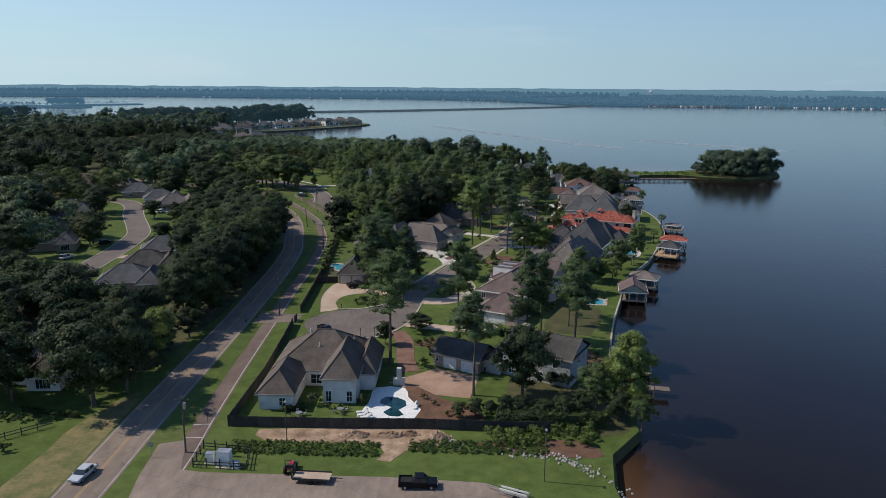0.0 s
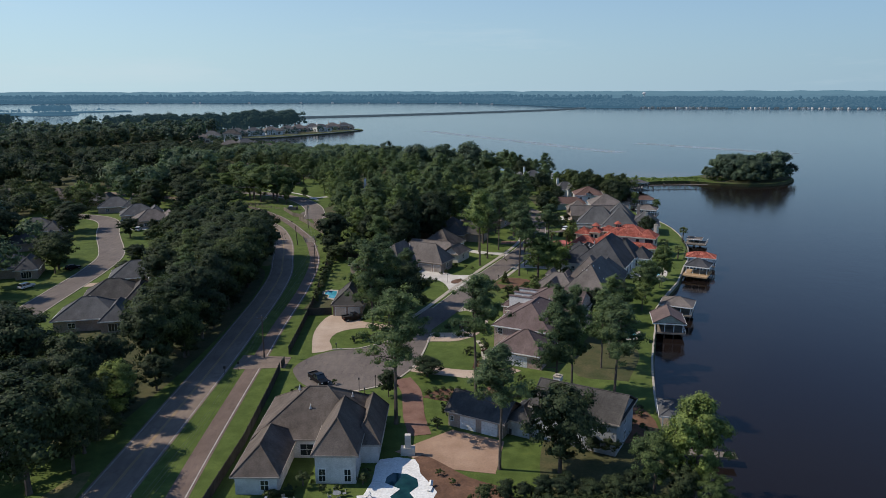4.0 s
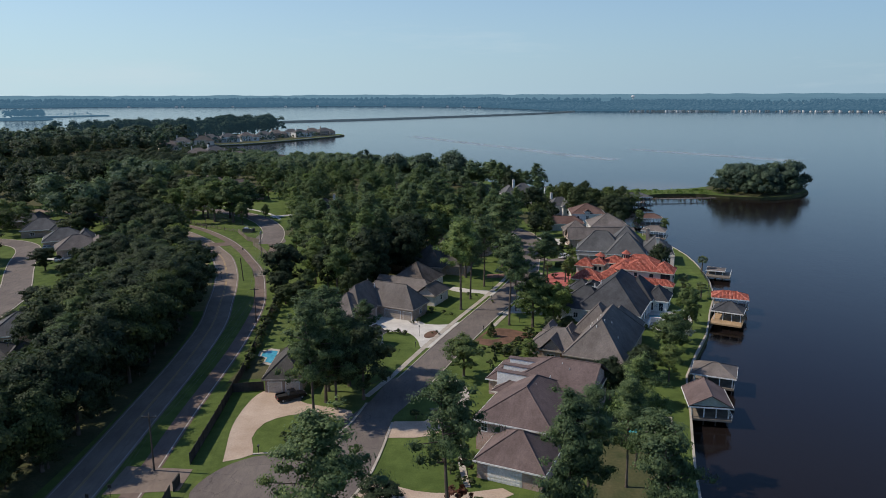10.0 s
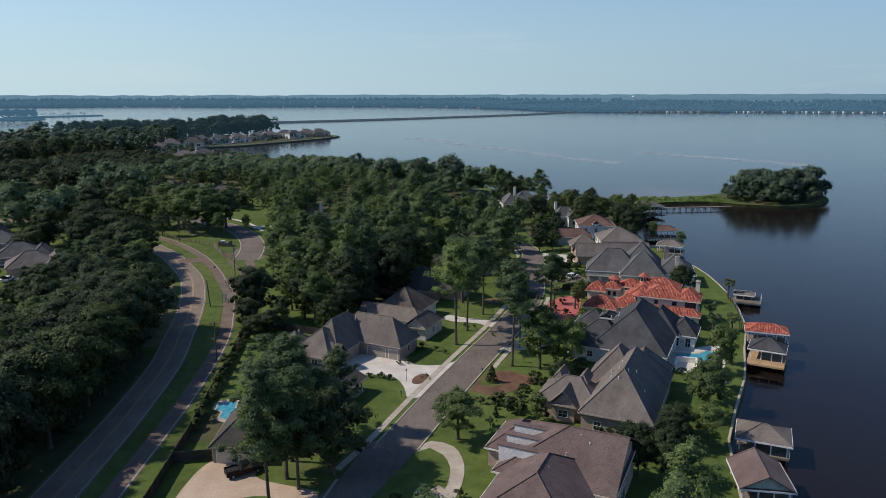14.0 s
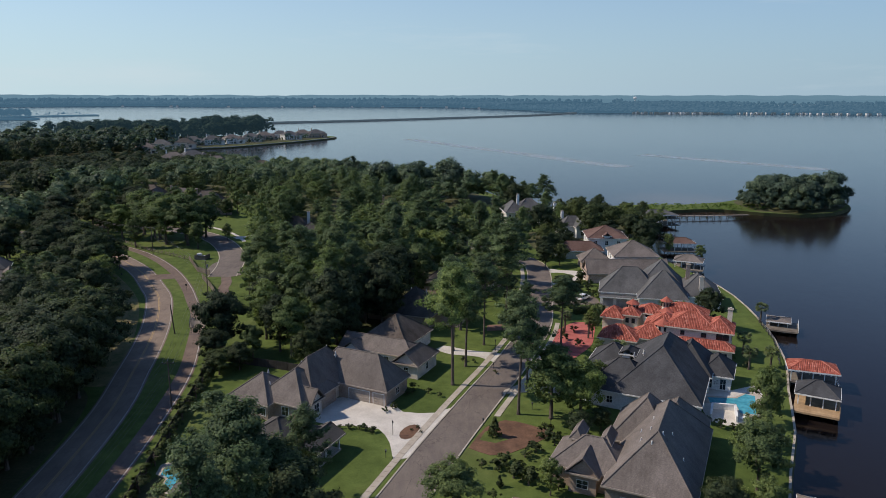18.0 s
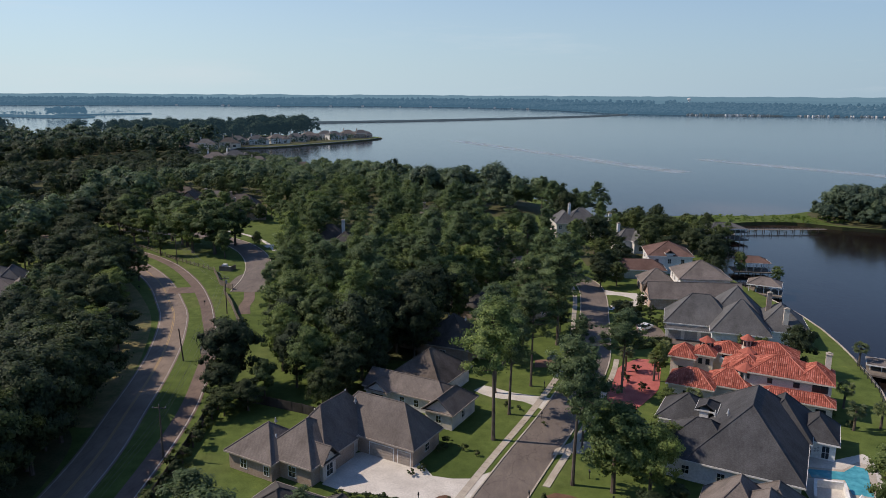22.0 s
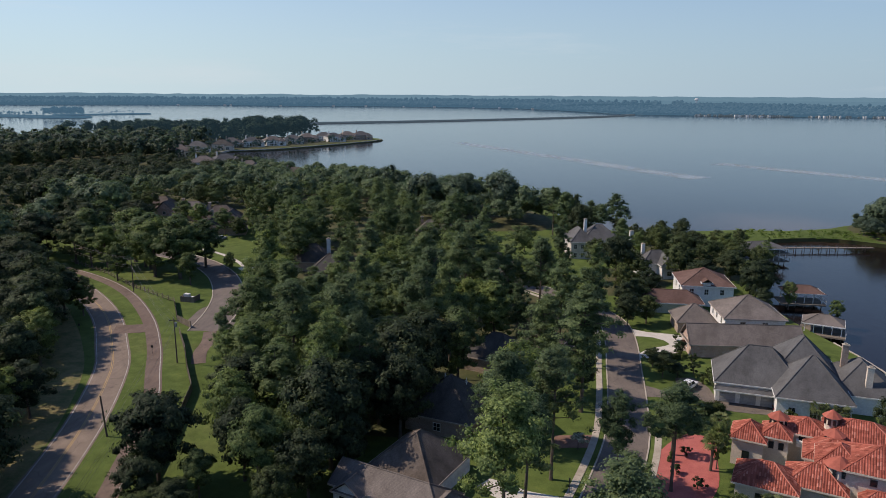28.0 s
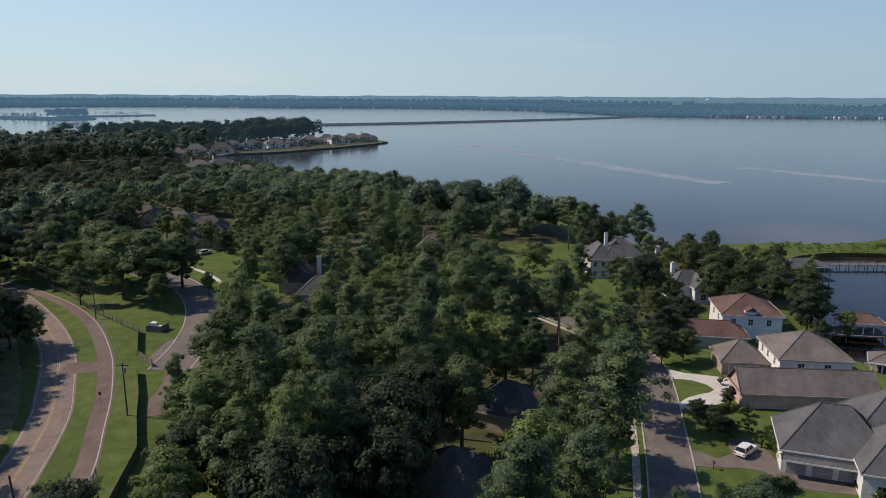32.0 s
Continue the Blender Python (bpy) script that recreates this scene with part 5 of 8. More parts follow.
roof_part(h, 8, 1.5, 11, 4.5, 6.2, 6.8, ROOF_BROWN, "we", over=0.2)
h = house("house with a dark hip roof and a pale chimney", -56, 394, 5, ((4, 2, 9), (0, -8, 8)))
wing(h, -6, 0, 6, 10, 3.2, 8.2, TAN_BRICK, ROOF_DARK), wing(h, 2, -12, 12, -2, 3.2, 7.8, TAN_BRICK, ROOF_DARK, "s"), chimney(h, 5, 5, 0, 9.8, WHITE, 0.6, 0.4)

# houses along the side street and the west streets
for x, y, turn, mats in ((-117, 474, 10, (TAN_BRICK, ROOF_BROWN)), (-134, 484, 5, (TAN_BRICK, ROOF_TAUPE)), (-108, 455, 15, (TAN_BRICK, ROOF_DARK)), (-156, 498, 0, (PINK_BRICK, ROOF_BROWN)),
                         (2, 391, 12, (TAN_BRICK, ROOF_DARK)), (-20, 448, 10, (TAN_BRICK, ROOF_TAUPE)), (-157, 583, 5, (TAN_BRICK, ROOF_TAUPE)), (-176, 597, 15, (TAN_BRICK, ROOF_BROWN)), (-176, 682, 10, (CREAM, ROOF_TAUPE)), (-130, 640, 10, (TAN_BRICK, ROOF_BROWN))):
    h = house("brick house with a brown-grey hip roof among trees", x, y, turn, ((0, 3, 10),))
    wing(h, -8, -3, 8, 8, 3.1, 8.0, mats[0], mats[1]), wing(h, 2, -7, 9, 3, 3.1, 6.8, mats[0], mats[1], "s"), window(h, "s", -4, -3, 0.8, 1.4, 1.5), window(h, "s", 5.5, -7, 0.8, 1.4, 1.5)
    chimney(h, -5, 4, 0, 8.8, TAN_BRICK)
for x, y, turn, mats in ((-83.5, 128, 4, (WHITE_BRICK, ROOF_DARK)), (-98, 151, 10, (TAN_BRICK, ROOF_DARK)), (-92, 189, 14, (TAN_BRICK, ROOF_GREY)), (-94, 206, 18, (TAN_BRICK, ROOF_DARK)), (-97, 227, 20, (TAN_BRICK, ROOF_GREY)), (-142, 236, 20, (TAN_BRICK, ROOF_GREY)),
                         (-157, 274, 25, (TAN_BRICK, ROOF_DARK)), (-131, 319, 30, (TAN_BRICK, ROOF_TAUPE)), (-143, 333, 25, (TAN_BRICK, ROOF_GREY)), (-163, 354, 20, (TAN_BRICK, ROOF_GREY)), (-183, 374, 10, (TAN_BRICK, ROOF_GREY)),
                         (-208, 384, 0, (TAN_BRICK, ROOF_BROWN)), (-233, 389, 5, (TAN_BRICK, ROOF_TAUPE)), (-168, 298, 15, (TAN_BRICK, ROOF_GREY))):
    h = house("brick bungalow with a grey hip roof west of the road", x, y, turn, ((0, 2, 12),))
    wing(h, -8, -5, 6, 6, 3.0, 7.0, mats[0], mats[1]), wing(h, 3, -8, 9, 4, 3.0, 6.2, mats[0], mats[1])
    window(h, "s", -4, -5, 0.8, 1.5, 1.4), window(h, "s", 6, -8, 0.4, 2.6, 2.0, 4, 1), window(h, "e", 9, -2, 0.8, 1.2, 1.4)
    vents(h, [(-1, 2, 6.4)])

for k, (x, y, turn, mat) in enumerate(((-300, 850, 20, ROOF_GREY), (-283, 848, 10, ROOF_GREY), (-268, 872, 15, ROOF_DARK), (-270, 905, 20, ROOF_GREY), (-253, 918, 30, ROOF_GREY), (-237, 940, 40, ROOF_TAUPE), (-222, 965, 20, ROOF_GREY),
                                      (-214, 998, 30, ROOF_TAUPE), (-200, 1022, 20, ROOF_GREY), (-186, 1012, 40, ROOF_GREY), (-176, 1046, 30, ROOF_TAUPE), (-160, 1050, 30, ROOF_GREY), (-212, 690, 20, ROOF_TAUPE), (-204, 712, 40, ROOF_GREY),
                                      (-280, 800, 30, ROOF_TAUPE), (-590, 1010, 0, ROOF_GREY), (-618, 1020, 10, ROOF_TAUPE), (-650, 1040, 10, ROOF_GREY))):
    h = house("large pale lakeside house far off", x, y, turn, ((0, 0, 9),))
    wall = (WHITE, WHITE, CREAM, TAN_BRICK)[k % 4]
    wing(h, -10, -5, 8, 8, 6.0, 10.4, wall, mat), wing(h, 3, -8, 11, 3, 4.8, 8.2, wall, mat)
    chimney(h, -6, 3, 0, 11.8, wall)
    for u in (-6, -3, 0):
        window(h, "s", u, -5, 3.2, 1.3, 1.5), window(h, "s", u, -5, 0.6, 1.3, 1.9)
    window(h, "s", 5.5, -8, 0.8, 3.0, 2.4, 3, 2)


# ---- trees ----
ICO_V = [(0, 0, 1)] + [(0.894 * math.cos(k * 1.2566), 0.894 * math.sin(k * 1.2566), 0.447) for k in range(5)] \
    + [(0.894 * math.cos(k * 1.2566 + 0.628), 0.894 * math.sin(k * 1.2566 + 0.628), -0.447) for k in range(5)] + [(0, 0, -1)]
ICO_F = [(0, k + 1, (k + 1) % 5 + 1) for k in range(5)] + [(k + 1, k + 6, (k + 1) % 5 + 1) for k in range(5)] \
    + [((k + 1) % 5 + 1, k + 6, (k + 1) % 5 + 6) for k in range(5)] + [(11, (k + 1) % 5 + 6, k + 6) for k in range(5)]
ICO_V, ICO_F = np.array(ICO_V), np.array(ICO_F)


def clump_mesh(rng, centres, radii, cards, size, flat=0.75):
    """Tufts of leaves round dark cores, turned outwards from their tuft and from the whole crown: arrays of points and triangles."""
    vs, fs, n = [], [], 0
    middle = np.mean(centres, axis=0)
    spread = np.abs(np.asarray(centres) - middle).max(axis=0) + 0.01
    for c, r in zip(centres, radii):
        jitter = 0.5 * r * (0.7 + 0.6 * rng.random((12, 1)))
        vs.append(ICO_V * jitter * np.array([1, 1, flat]) + c)
        fs.append(ICO_F + n)
        n += 12
        d = rng.normal(size=(cards, 3))
        d /= np.linalg.norm(d, axis=1)[:, None]
        d[:, 2] = np.where(d[:, 2] < -0.35, -d[:, 2], d[:, 2])
        p = c + d * r * np.array([1, 1, flat]) * (0.5 + 0.75 * rng.random((cards, 1)) ** 0.8)
        out = (np.asarray(c) - middle) / spread
        nrm = d * 0.6 + out * 0.85 + np.array([0, 0, 0.3]) + rng.normal(size=(cards, 3)) * 0.25
        nrm /= np.linalg.norm(nrm, axis=1)[:, None]
        s = np.cross(nrm, rng.normal(size=(cards, 3)))
        s /= np.linalg.norm(s, axis=1)[:, None] + 1e-9
        t = np.cross(nrm, s)
        w = size * (0.6 + 0.8 * rng.random((cards, 1)))
        blade = np.stack([p - s * w, p + s * w * 0.6 + t * w * 0.8, p + s * w * 0.5 - t * w * 0.9], 1).reshape(-1, 3)
        vs.append(blade)
        fs.append(np.arange(cards)[:, None] * 3 + n + np.array([0, 1, 2]))
        n += cards * 3
    return np.concatenate(vs), np.concatenate(fs)


def raw_mesh(name, v, f, mat):
    me = bpy.data.meshes.new(name)
    me.vertices.add(len(v)), me.loops.add(len(f) * 3), me.polygons.add(len(f))
    me.vertices.foreach_set("co", v.astype(np.float32).ravel())
    me.loops.foreach_set("vertex_index", f.astype(np.int32).ravel())
    me.polygons.foreach_set("loop_start", np.arange(0, len(f) * 3, 3, dtype=np.int32))
    me.update(calc_edges=True)
    me.materials.append(mat)
    return me


def crown_shape(rng, kind, h, r, lobes):
    """Places and sizes of the tufts of a tree h metres high with a crown of radius r."""
    c, s = [], []
    if kind in ("pine", "tall"):
        # whorls of spreading branches, each a row of flat needle tufts
        low, branches = (0.32, lobes // 5) if kind == "pine" else (0.5, lobes // 5)
        for k in range(branches):
            u = (k + rng.random()) / branches
            a = rng.random() * 6.283
            reach = r * (1.0 - 0.78 * u ** 1.6) * rng.uniform(0.6, 1.15)
            z = h * (low + (0.95 - low) * u)
            for q in (0.25, 0.5, 0.72, 0.9, 1.05):
                d = reach * q
                c.append((d * math.cos(a) + rng.normal() * 0.12 * r, d * math.sin(a) + rng.normal() * 0.12 * r, z + 0.16 * d + rng.normal() * 0.02 * h))
                s.append(r * (0.16 + 0.11 * rng.random()) * (1.1 - 0.3 * q))
        for k in range(5):
            c.append((rng.normal() * 0.08 * r, rng.normal() * 0.08 * r, h * (0.93 + 0.012 * k))), s.append(r * 0.16)
    elif kind == "cone":
        for k in range(lobes):
            u = (k + rng.random()) / lobes
            a = rng.random() * 6.283
            d = r * (1 - u) * 0.8
            c.append((d * math.cos(a), d * math.sin(a), h * (0.06 + 0.9 * u))), s.append(r * (0.42 - 0.25 * u))
    else:
        low = 0.1
        for k in range(lobes):
            d = rng.normal(size=3)
            d /= np.linalg.norm(d)
            if rng.random() < 0.45:
                d[2] = abs(d[2])
            q = rng.random() ** 0.28
            bulge = 0.78 + 0.3 * math.sin(3 * math.atan2(d[1], d[0]) + 7 * d[2] + low * 9)
            c.append((d[0] * r * bulge * q, d[1] * r * bulge * q, h * (low + (1 - low) * 0.5) + d[2] * h * (1 - low) * 0.42 * q)), s.append(r * (0.11 + 0.13 * rng.random()))
    return np.array(c), np.array(s)


def tree_mesh(seed, kind, h, r, lobes, cards, size, mat):
    rng = np.random.default_rng(seed)
    c, s = crown_shape(rng, kind, h, r, lobes)
    v, f = clump_mesh(rng, c, s, cards, size, 0.68 if kind in ("pine", "tall") else 0.8)
    crown = raw_mesh("crown", v, f, mat)
    bm = bmesh.new()
    top = h * (0.9 if kind in ("pine", "tall") else 0.7)
    girth = max(0.09, h * (0.013 if kind in ("pine", "tall") else 0.022))
    lean = rng.normal(size=2) * 0.02 * h
    knots = [Vector((lean[0] * u * u, lean[1] * u * u, top * u)) for u in (0, 0.04, 0.3, 0.6, 1.0)]
    wide = [1.5, 1.0, 0.85, 0.6, 0.25]
    for k in range(4):
        add_tube(bm, knots[k] - Vector((0, 0, 0.3 if k == 0 else 0)), knots[k + 1], girth * wide[k], girth * wide[k + 1], 7)
    boughs = range(3, len(c) - 5, 5) if kind in ("pine", "tall") else rng.permutation(len(c))[:min(9, len(c))]
    for k in boughs:
        end = Vector(c[k])
        start = knots[0].lerp(knots[4], min(0.95, max(0.2, (end.z - (0.05 if kind in ("pine", "tall") else 0.12) * h) / top)))
        add_tube(bm, start, end, girth * 0.35, girth * 0.1, 5)
    trunk = bpy.data.meshes.new("trunk")
    bm.to_mesh(trunk)
    bm.free()
    trunk.materials.append(BARK)
    return trunk, crown


TREES = {}
for k in range(6):
    TREES["pine", k] = tree_mesh(10 + k, "pine", 19, 4.8, 165, 84, 0.14, PINE_LEAF)
for k in range(4):
    TREES["tall", k] = tree_mesh(30 + k, "tall", 21, 5.2, 140, 96, 0.135, PINE_LEAF)
for k in range(6):
    TREES["oak", k] = tree_mesh(50 + k, "oak", 13, 5.4, 165, 78, 0.175, OAK_LEAF)
for k in range(4):
    TREES["gum", k] = tree_mesh(120 + k, "oak", 14, 4.6, 150, 84, 0.16, WOOD_LEAF)
for k in range(3):
    TREES["light", k] = tree_mesh(70 + k, "oak", 9, 3.4, 90, 84, 0.12, LIGHT_LEAF)
for k in range(3):
    TREES["bush", k] = tree_mesh(90 + k, "bush", 1.6, 1.2, 14, 60, 0.1, SHRUB_LEAF)
TREES["cone", 0] = tree_mesh(101, "cone", 3.6, 1.2, 26, 40, 0.16, SHRUB_LEAF)
TREES["plum", 0] = tree_mesh(102, "bush", 4.0, 2.0, 20, 50, 0.2, RED_LEAF)
TREES["bloom", 0] = tree_mesh(103, "bush", 3.0, 1.9, 22, 50, 0.13, BLOSSOM)
WORDS = {"bloom": ("shrub", "large shrub covered in white flowers", "shrub"), "pine": ("tree", "tall pine with a ragged dark green crown", "tree"), "tall": ("tree", "tall bare-trunked pine with a tufted crown", "tree"),
         "oak": ("tree", "broad leafy tree with a dense dark crown", "tree"), "gum": ("tree", "tall leafy tree with a mid-green crown", "tree"), "light": ("tree", "small tree with light green leaves", "tree"),
         "bush": ("shrub", "rounded dark green garden shrub", "shrub"), "cone": ("shrub", "clipped dark cone-shaped evergreen shrub", "shrub"), "plum": ("tree", "small tree with dark red leaves", "tree")}
FULL = {"pine": 19, "tall": 21, "oak": 13, "gum": 14, "light": 9, "bush": 1.6, "cone": 3.6, "plum": 4.0, "bloom": 3.0}
VARIANTS = {k: sum(1 for q in TREES if q[0] == k) for k in FULL}
plant_rng = random.Random(7)


def plant(kind, x, y, h, wide=1.0, z=0.0):
    """A tree or shrub of height h at x, y."""
    v = plant_rng.randrange(VARIANTS[kind])
    s = h / FULL[kind]
    name, label, cat = WORDS[kind]
    t = thing(name, label, cat, pose(x, y, z, 0, 0, plant_rng.uniform(0, 360)) @ Matrix.Diagonal((s * wide, s * wide, s, 1)))
    for nm, me in zip(("trunk", "crown"), TREES[kind, v]):
        ob = new(nm, me)
        ob.parent = t
    return t


ROADS = [(MAIN, 5.2), (TRAIL_LINE, 3.2), (STREET_LINE, 6.2), (SIDE, 6.5), (WEST, 6.5)]
TAKEN = []


OPEN_GROUND = ([(-104, 204), (-128, 204), (-140, 262), (-170, 310), (-184, 344), (-150, 372), (-116, 330), (-103, 285)], [(-106, 140), (-72, 140), (-70, 196), (-82, 214), (-106, 214)])


def clear_spot(x, y, gap, margin=1.0):
    if any(inside(x, y, outline) for outline in OPEN_GROUND):
        return False
    for line, w in ROADS:
        for px, py in line[::2]:
            if abs(px - x) < 12 and (px - x) ** 2 + (py - y) ** 2 < (w + margin) ** 2:
                return False
    if any((x - a) ** 2 + (y - b) ** 2 < (r * 0.8 + margin) ** 2 for a, b, r in FOOT):
        return False
    if -6 < x < 23 and 424 < y < 466 or -59 < x < -37 and 350 < y < 386 or -108 < x < -84 and 420 < y < 462 or -68 < x < -56 and 300 < y < 334:
        return False
    if (x + 26.5) ** 2 + (y - 161) ** 2 < 14 ** 2:
        return False
    return not any((x - a) ** 2 + (y - b) ** 2 < gap * gap for a, b in TAKEN)


def wood(outline, n, kinds, lo, hi, gap, seed, margin=1.0, joined=False):
    """n trees strewn over an outline, clear of roads and houses; far ones are joined into one wood."""
    rng = random.Random(seed)
    xs, ys = [p[0] for p in outline], [p[1] for p in outline]
    made = tries = 0
    heap = {}
    while made < n and tries < n * 40:
        tries += 1
        x, y = rng.uniform(min(xs), max(xs)), rng.uniform(min(ys), max(ys))
        if not (inside(x, y, outline) and clear_spot(x, y, gap, margin)):
            continue
        TAKEN.append((x, y))
        kind, h, w = rng.choice(kinds), rng.uniform(lo, hi), rng.uniform(0.85, 1.2)
        made += 1
        if not joined:
            plant(kind, x, y, h, w)
            continue
        s = h / FULL[kind]
        m = np.array(pose(x, y, 0, 0, 0, rng.uniform(0, 360)) @ Matrix.Diagonal((s * w, s * w, s, 1)))
        heap.setdefault(kind, []).append((TREES[kind, rng.randrange(VARIANTS[kind])][1], m))
    for kind, rows in heap.items():
        vs, fs, k = [], [], 0
        for me, m in rows:
            v, f = np.empty(len(me.vertices) * 3, np.float32), np.empty(len(me.loops), np.int32)
            me.vertices.foreach_get("co", v), me.loops.foreach_get("vertex_index", f)
            v = v.reshape(-1, 3) @ m[:3, :3].T + m[:3, 3]
            f = f.reshape(-1, 3)
            vs.append(v), fs.append(f[::2] + k)
            k += len(v)
        ob = new("woods", raw_mesh("woods", np.concatenate(vs), np.concatenate(fs), rows[0][0].materials[0]))
        tagged(ob, "dense green wood of mixed trees", "woods", kind="stuff")


def far_wood(name, label, spots, mat, rng, cards=9, lobes=9, tuft=0.12):
    """Many far trees in one mesh, each a dome of tufts, some of them narrower: spots are x, y, height, radius."""
    vs, fs, n = [], [], 0
    for x, y, h, r in spots:
        a = rng.random(lobes) * 6.283
        up = rng.random(lobes) ** 0.8
        up[:2] = 0.95, 0.8
        side = np.sqrt(np.maximum(0.04, 1 - up * up))
        narrow = rng.random() < 0.3
        reach = r * (0.62 if narrow else rng.uniform(0.75, 0.95)) * (0.7 + 0.35 * rng.random(lobes))
        crown = h * (0.7 if narrow else 0.58)
        c = np.stack([x + np.cos(a) * side * reach, y + np.sin(a) * side * reach, h - crown + crown * 0.88 * up], 1)
        size = r * (0.3 + 0.16 * rng.random(lobes)) * (0.8 if narrow else 1.0)
        v, f = clump_mesh(rng, c, size, cards, r * tuft, 0.8)
        vs.append(v), fs.append(f + n)
        n += len(v)
    ob = new(name, raw_mesh(name, np.concatenate(vs), np.concatenate(fs), mat))
    return tagged(ob, label, "woods", kind="stuff")


def strew(outline, n, lo, hi, rng, gap=0.0, margin=1.0):
    xs, ys = [p[0] for p in outline], [p[1] for p in outline]
    out = []
    while len(out) < n:
        x, y = rng.uniform(min(xs), max(xs)), rng.uniform(min(ys), max(ys))
        if inside(x, y, outline):
            n -= 0 if clear_spot(x, y, 0, margin) else 1
            if clear_spot(x, y, 0, margin):
                h = rng.uniform(lo, hi)
                out.append((x, y, h, h * rng.uniform(0.27, 0.47)))
    return out



# trees and shrubs with a place of their own
for kind, x, y, h, w in (("tall", -14.1, 136.7, 24, 1.1), ("tall", -0.1, 149.1, 23, 0.95), ("tall", 2.7, 121.9, 20, 1.0), 
                         ("pine", 14.5, 146.6, 22, 0.85), ("pine", 18.1, 150.6, 21, 0.85), ("tall", 24.3, 142.6, 21, 1.0), ("gum", 29.6, 114.8, 16, 0.95), ("oak", -9.5, 157.2, 4.4, 2.0),
                         ("oak", -16.4, 147.6, 6.0, 0.85), ("light", 30.6, 109.6, 7, 1.0), ("pine", -22.7, 196.6, 21, 1.1), ("gum", 3.6, 203.6, 9.6, 1.35), ("gum", 21.4, 234.4, 14.5, 1.15), ("gum", 26.2, 232.6, 12.5, 1.0),
                         ("tall", 4.6, 268.2, 22, 0.95), ("tall", 4.2, 249.2, 25, 1.0), ("tall", 7.1, 259, 20, 1.05), ("tall", 15.8, 236, 23, 0.95), ("tall", 29.0, 270.2, 17, 1.15), ("light", 37.6, 277.2, 9.0, 0.55), ("pine", 22.3, 317.8, 22, 0.95), ("pine", 17.9, 327.5, 21.5, 0.85), ("pine", -2.9, 356.5, 24.5, 1.0), ("pine", -11.3, 325.2, 24, 0.95), ("oak", 64.5, 383, 10, 1.2), ("oak", 79, 376, 12, 1.0), ("oak", 64, 404, 13.5, 1.1), ("oak", 20.5, 305, 9, 0.9), ("oak", 22.6, 334, 8, 1.0), ("oak", 40.6, 313.6, 3.4, 1.5), ("oak", 41, 362, 9, 1.1), ("gum", 24.2, 345, 13, 0.9), ("tall", 20.6, 268.6, 16, 0.9), ("light", 44.2, 200.5, 8.5, 0.9),
                         ("oak", 38.6, 200.5, 8.2, 0.9), ("gum", 47.6, 210.5, 12, 1.0), ("gum", 50.5, 217.5, 10, 1.0), ("oak", 40.6, 204.6, 6, 1.2), ("oak", 31, 198.6, 5.6, 1.3), ("light", 58.2, 231.4, 11, 0.95), ("oak", 66.9, 282.9, 11, 0.8), ("light", 61.5, 236.8, 5.5, 0.9),
                         ("pine", -20, 188.5, 19, 1.05), ("pine", -23.4, 184.5, 22, 0.9), ("oak", -19, 199, 15, 1.0), ("oak", -15.5, 192.6, 15, 0.95), ("oak", -22.4, 191.4, 16, 0.9), ("pine", -16.7, 207, 15, 1.0), ("pine", -27.9, 205.5, 18, 1.0),
                         ("pine", 19.0, 296, 24, 1.1), ("gum", 6.6, 282.5, 19.5, 0.85), ("pine", 12.4, 302.7, 20, 1.0), ("oak", -46.4, 266.2, 16, 0.95), ("oak", -40, 284, 15, 0.85), ("oak", -34, 268, 14, 0.8),
                         ("pine", -34.8, 298.6, 23, 1.0), ("pine", -25.1, 299.4, 24, 1.0), 
                         ("tall", 14.7, 353.6, 15, 1.0), ("tall", 11.7, 272, 21, 0.95), ("tall", 18.6, 247.3, 18, 0.8), ("oak", 74.9, 368, 13, 0.8), ("light", 83.0, 365.6, 8, 0.8),
                         ("light", 90.3, 354.2, 6.5, 0.85), ("oak", -104, 163, 15, 1.0),
                         
                         ("light", 34, 246, 6, 0.8), ("oak", 11.6, 121, 15, 0.95), ("gum", 24, 115, 10.4, 1.05), ("oak", 0.2, 112.6, 3.2, 1.1), ("oak", 3, 112.9, 3.8, 1.0), ("oak", 5.6, 112.6, 3.4, 1.1), ("oak", 8.2, 113, 4.4, 1.0), ("oak", 11, 112.8, 4.8, 1.1), ("oak", 14.4, 112.6, 4.2, 1.2), ("oak", 18, 112.8, 4.6, 1.2), ("oak", 21, 113.4, 5.2, 1.0), ("oak", 27.2, 112.4, 6.5, 0.9), ("oak", 20.4, 126.6, 3.2, 1.4), ("oak", 17.6, 127.2, 2.8, 1.4), ("light", 36, 262.5, 5, 0.9), ("oak", 37.6, 313.6, 6.2, 1.0), ("oak", 36.8, 319.4, 4.6, 1.1), ("light", 47, 310, 4.5, 0.9), ("oak", 41.5, 349, 8, 1.0), ("oak", 37.5, 357, 9, 0.9), ("oak", 44, 326.4, 4, 0.9), ("plum", 1.5, 156, 4, 1.0), ("plum", 46.5, 331, 3, 1.0),
                         ("oak", 30.5, 192, 9, 0.9), ("oak", 33, 206.5, 6, 0.9), ("pine", 26, 162, 17, 0.9), ("pine", 29, 168, 18, 0.95), ("oak", 34, 190, 9, 0.9), ("light", 25, 246.5, 9, 0.9), ("light", 29, 240, 10, 0.9)):
    TAKEN.append((x, y))
    plant(kind, x, y, h, w)
for k, y in enumerate(range(132, 262, 6)):
    plant("oak", float(np.interp(y, [132, 215, 262], [-60.4, -62.6, -71.5])) - 1.6 * (k % 3), y, 4.2 + 1.1 * (k % 4), 1.25)
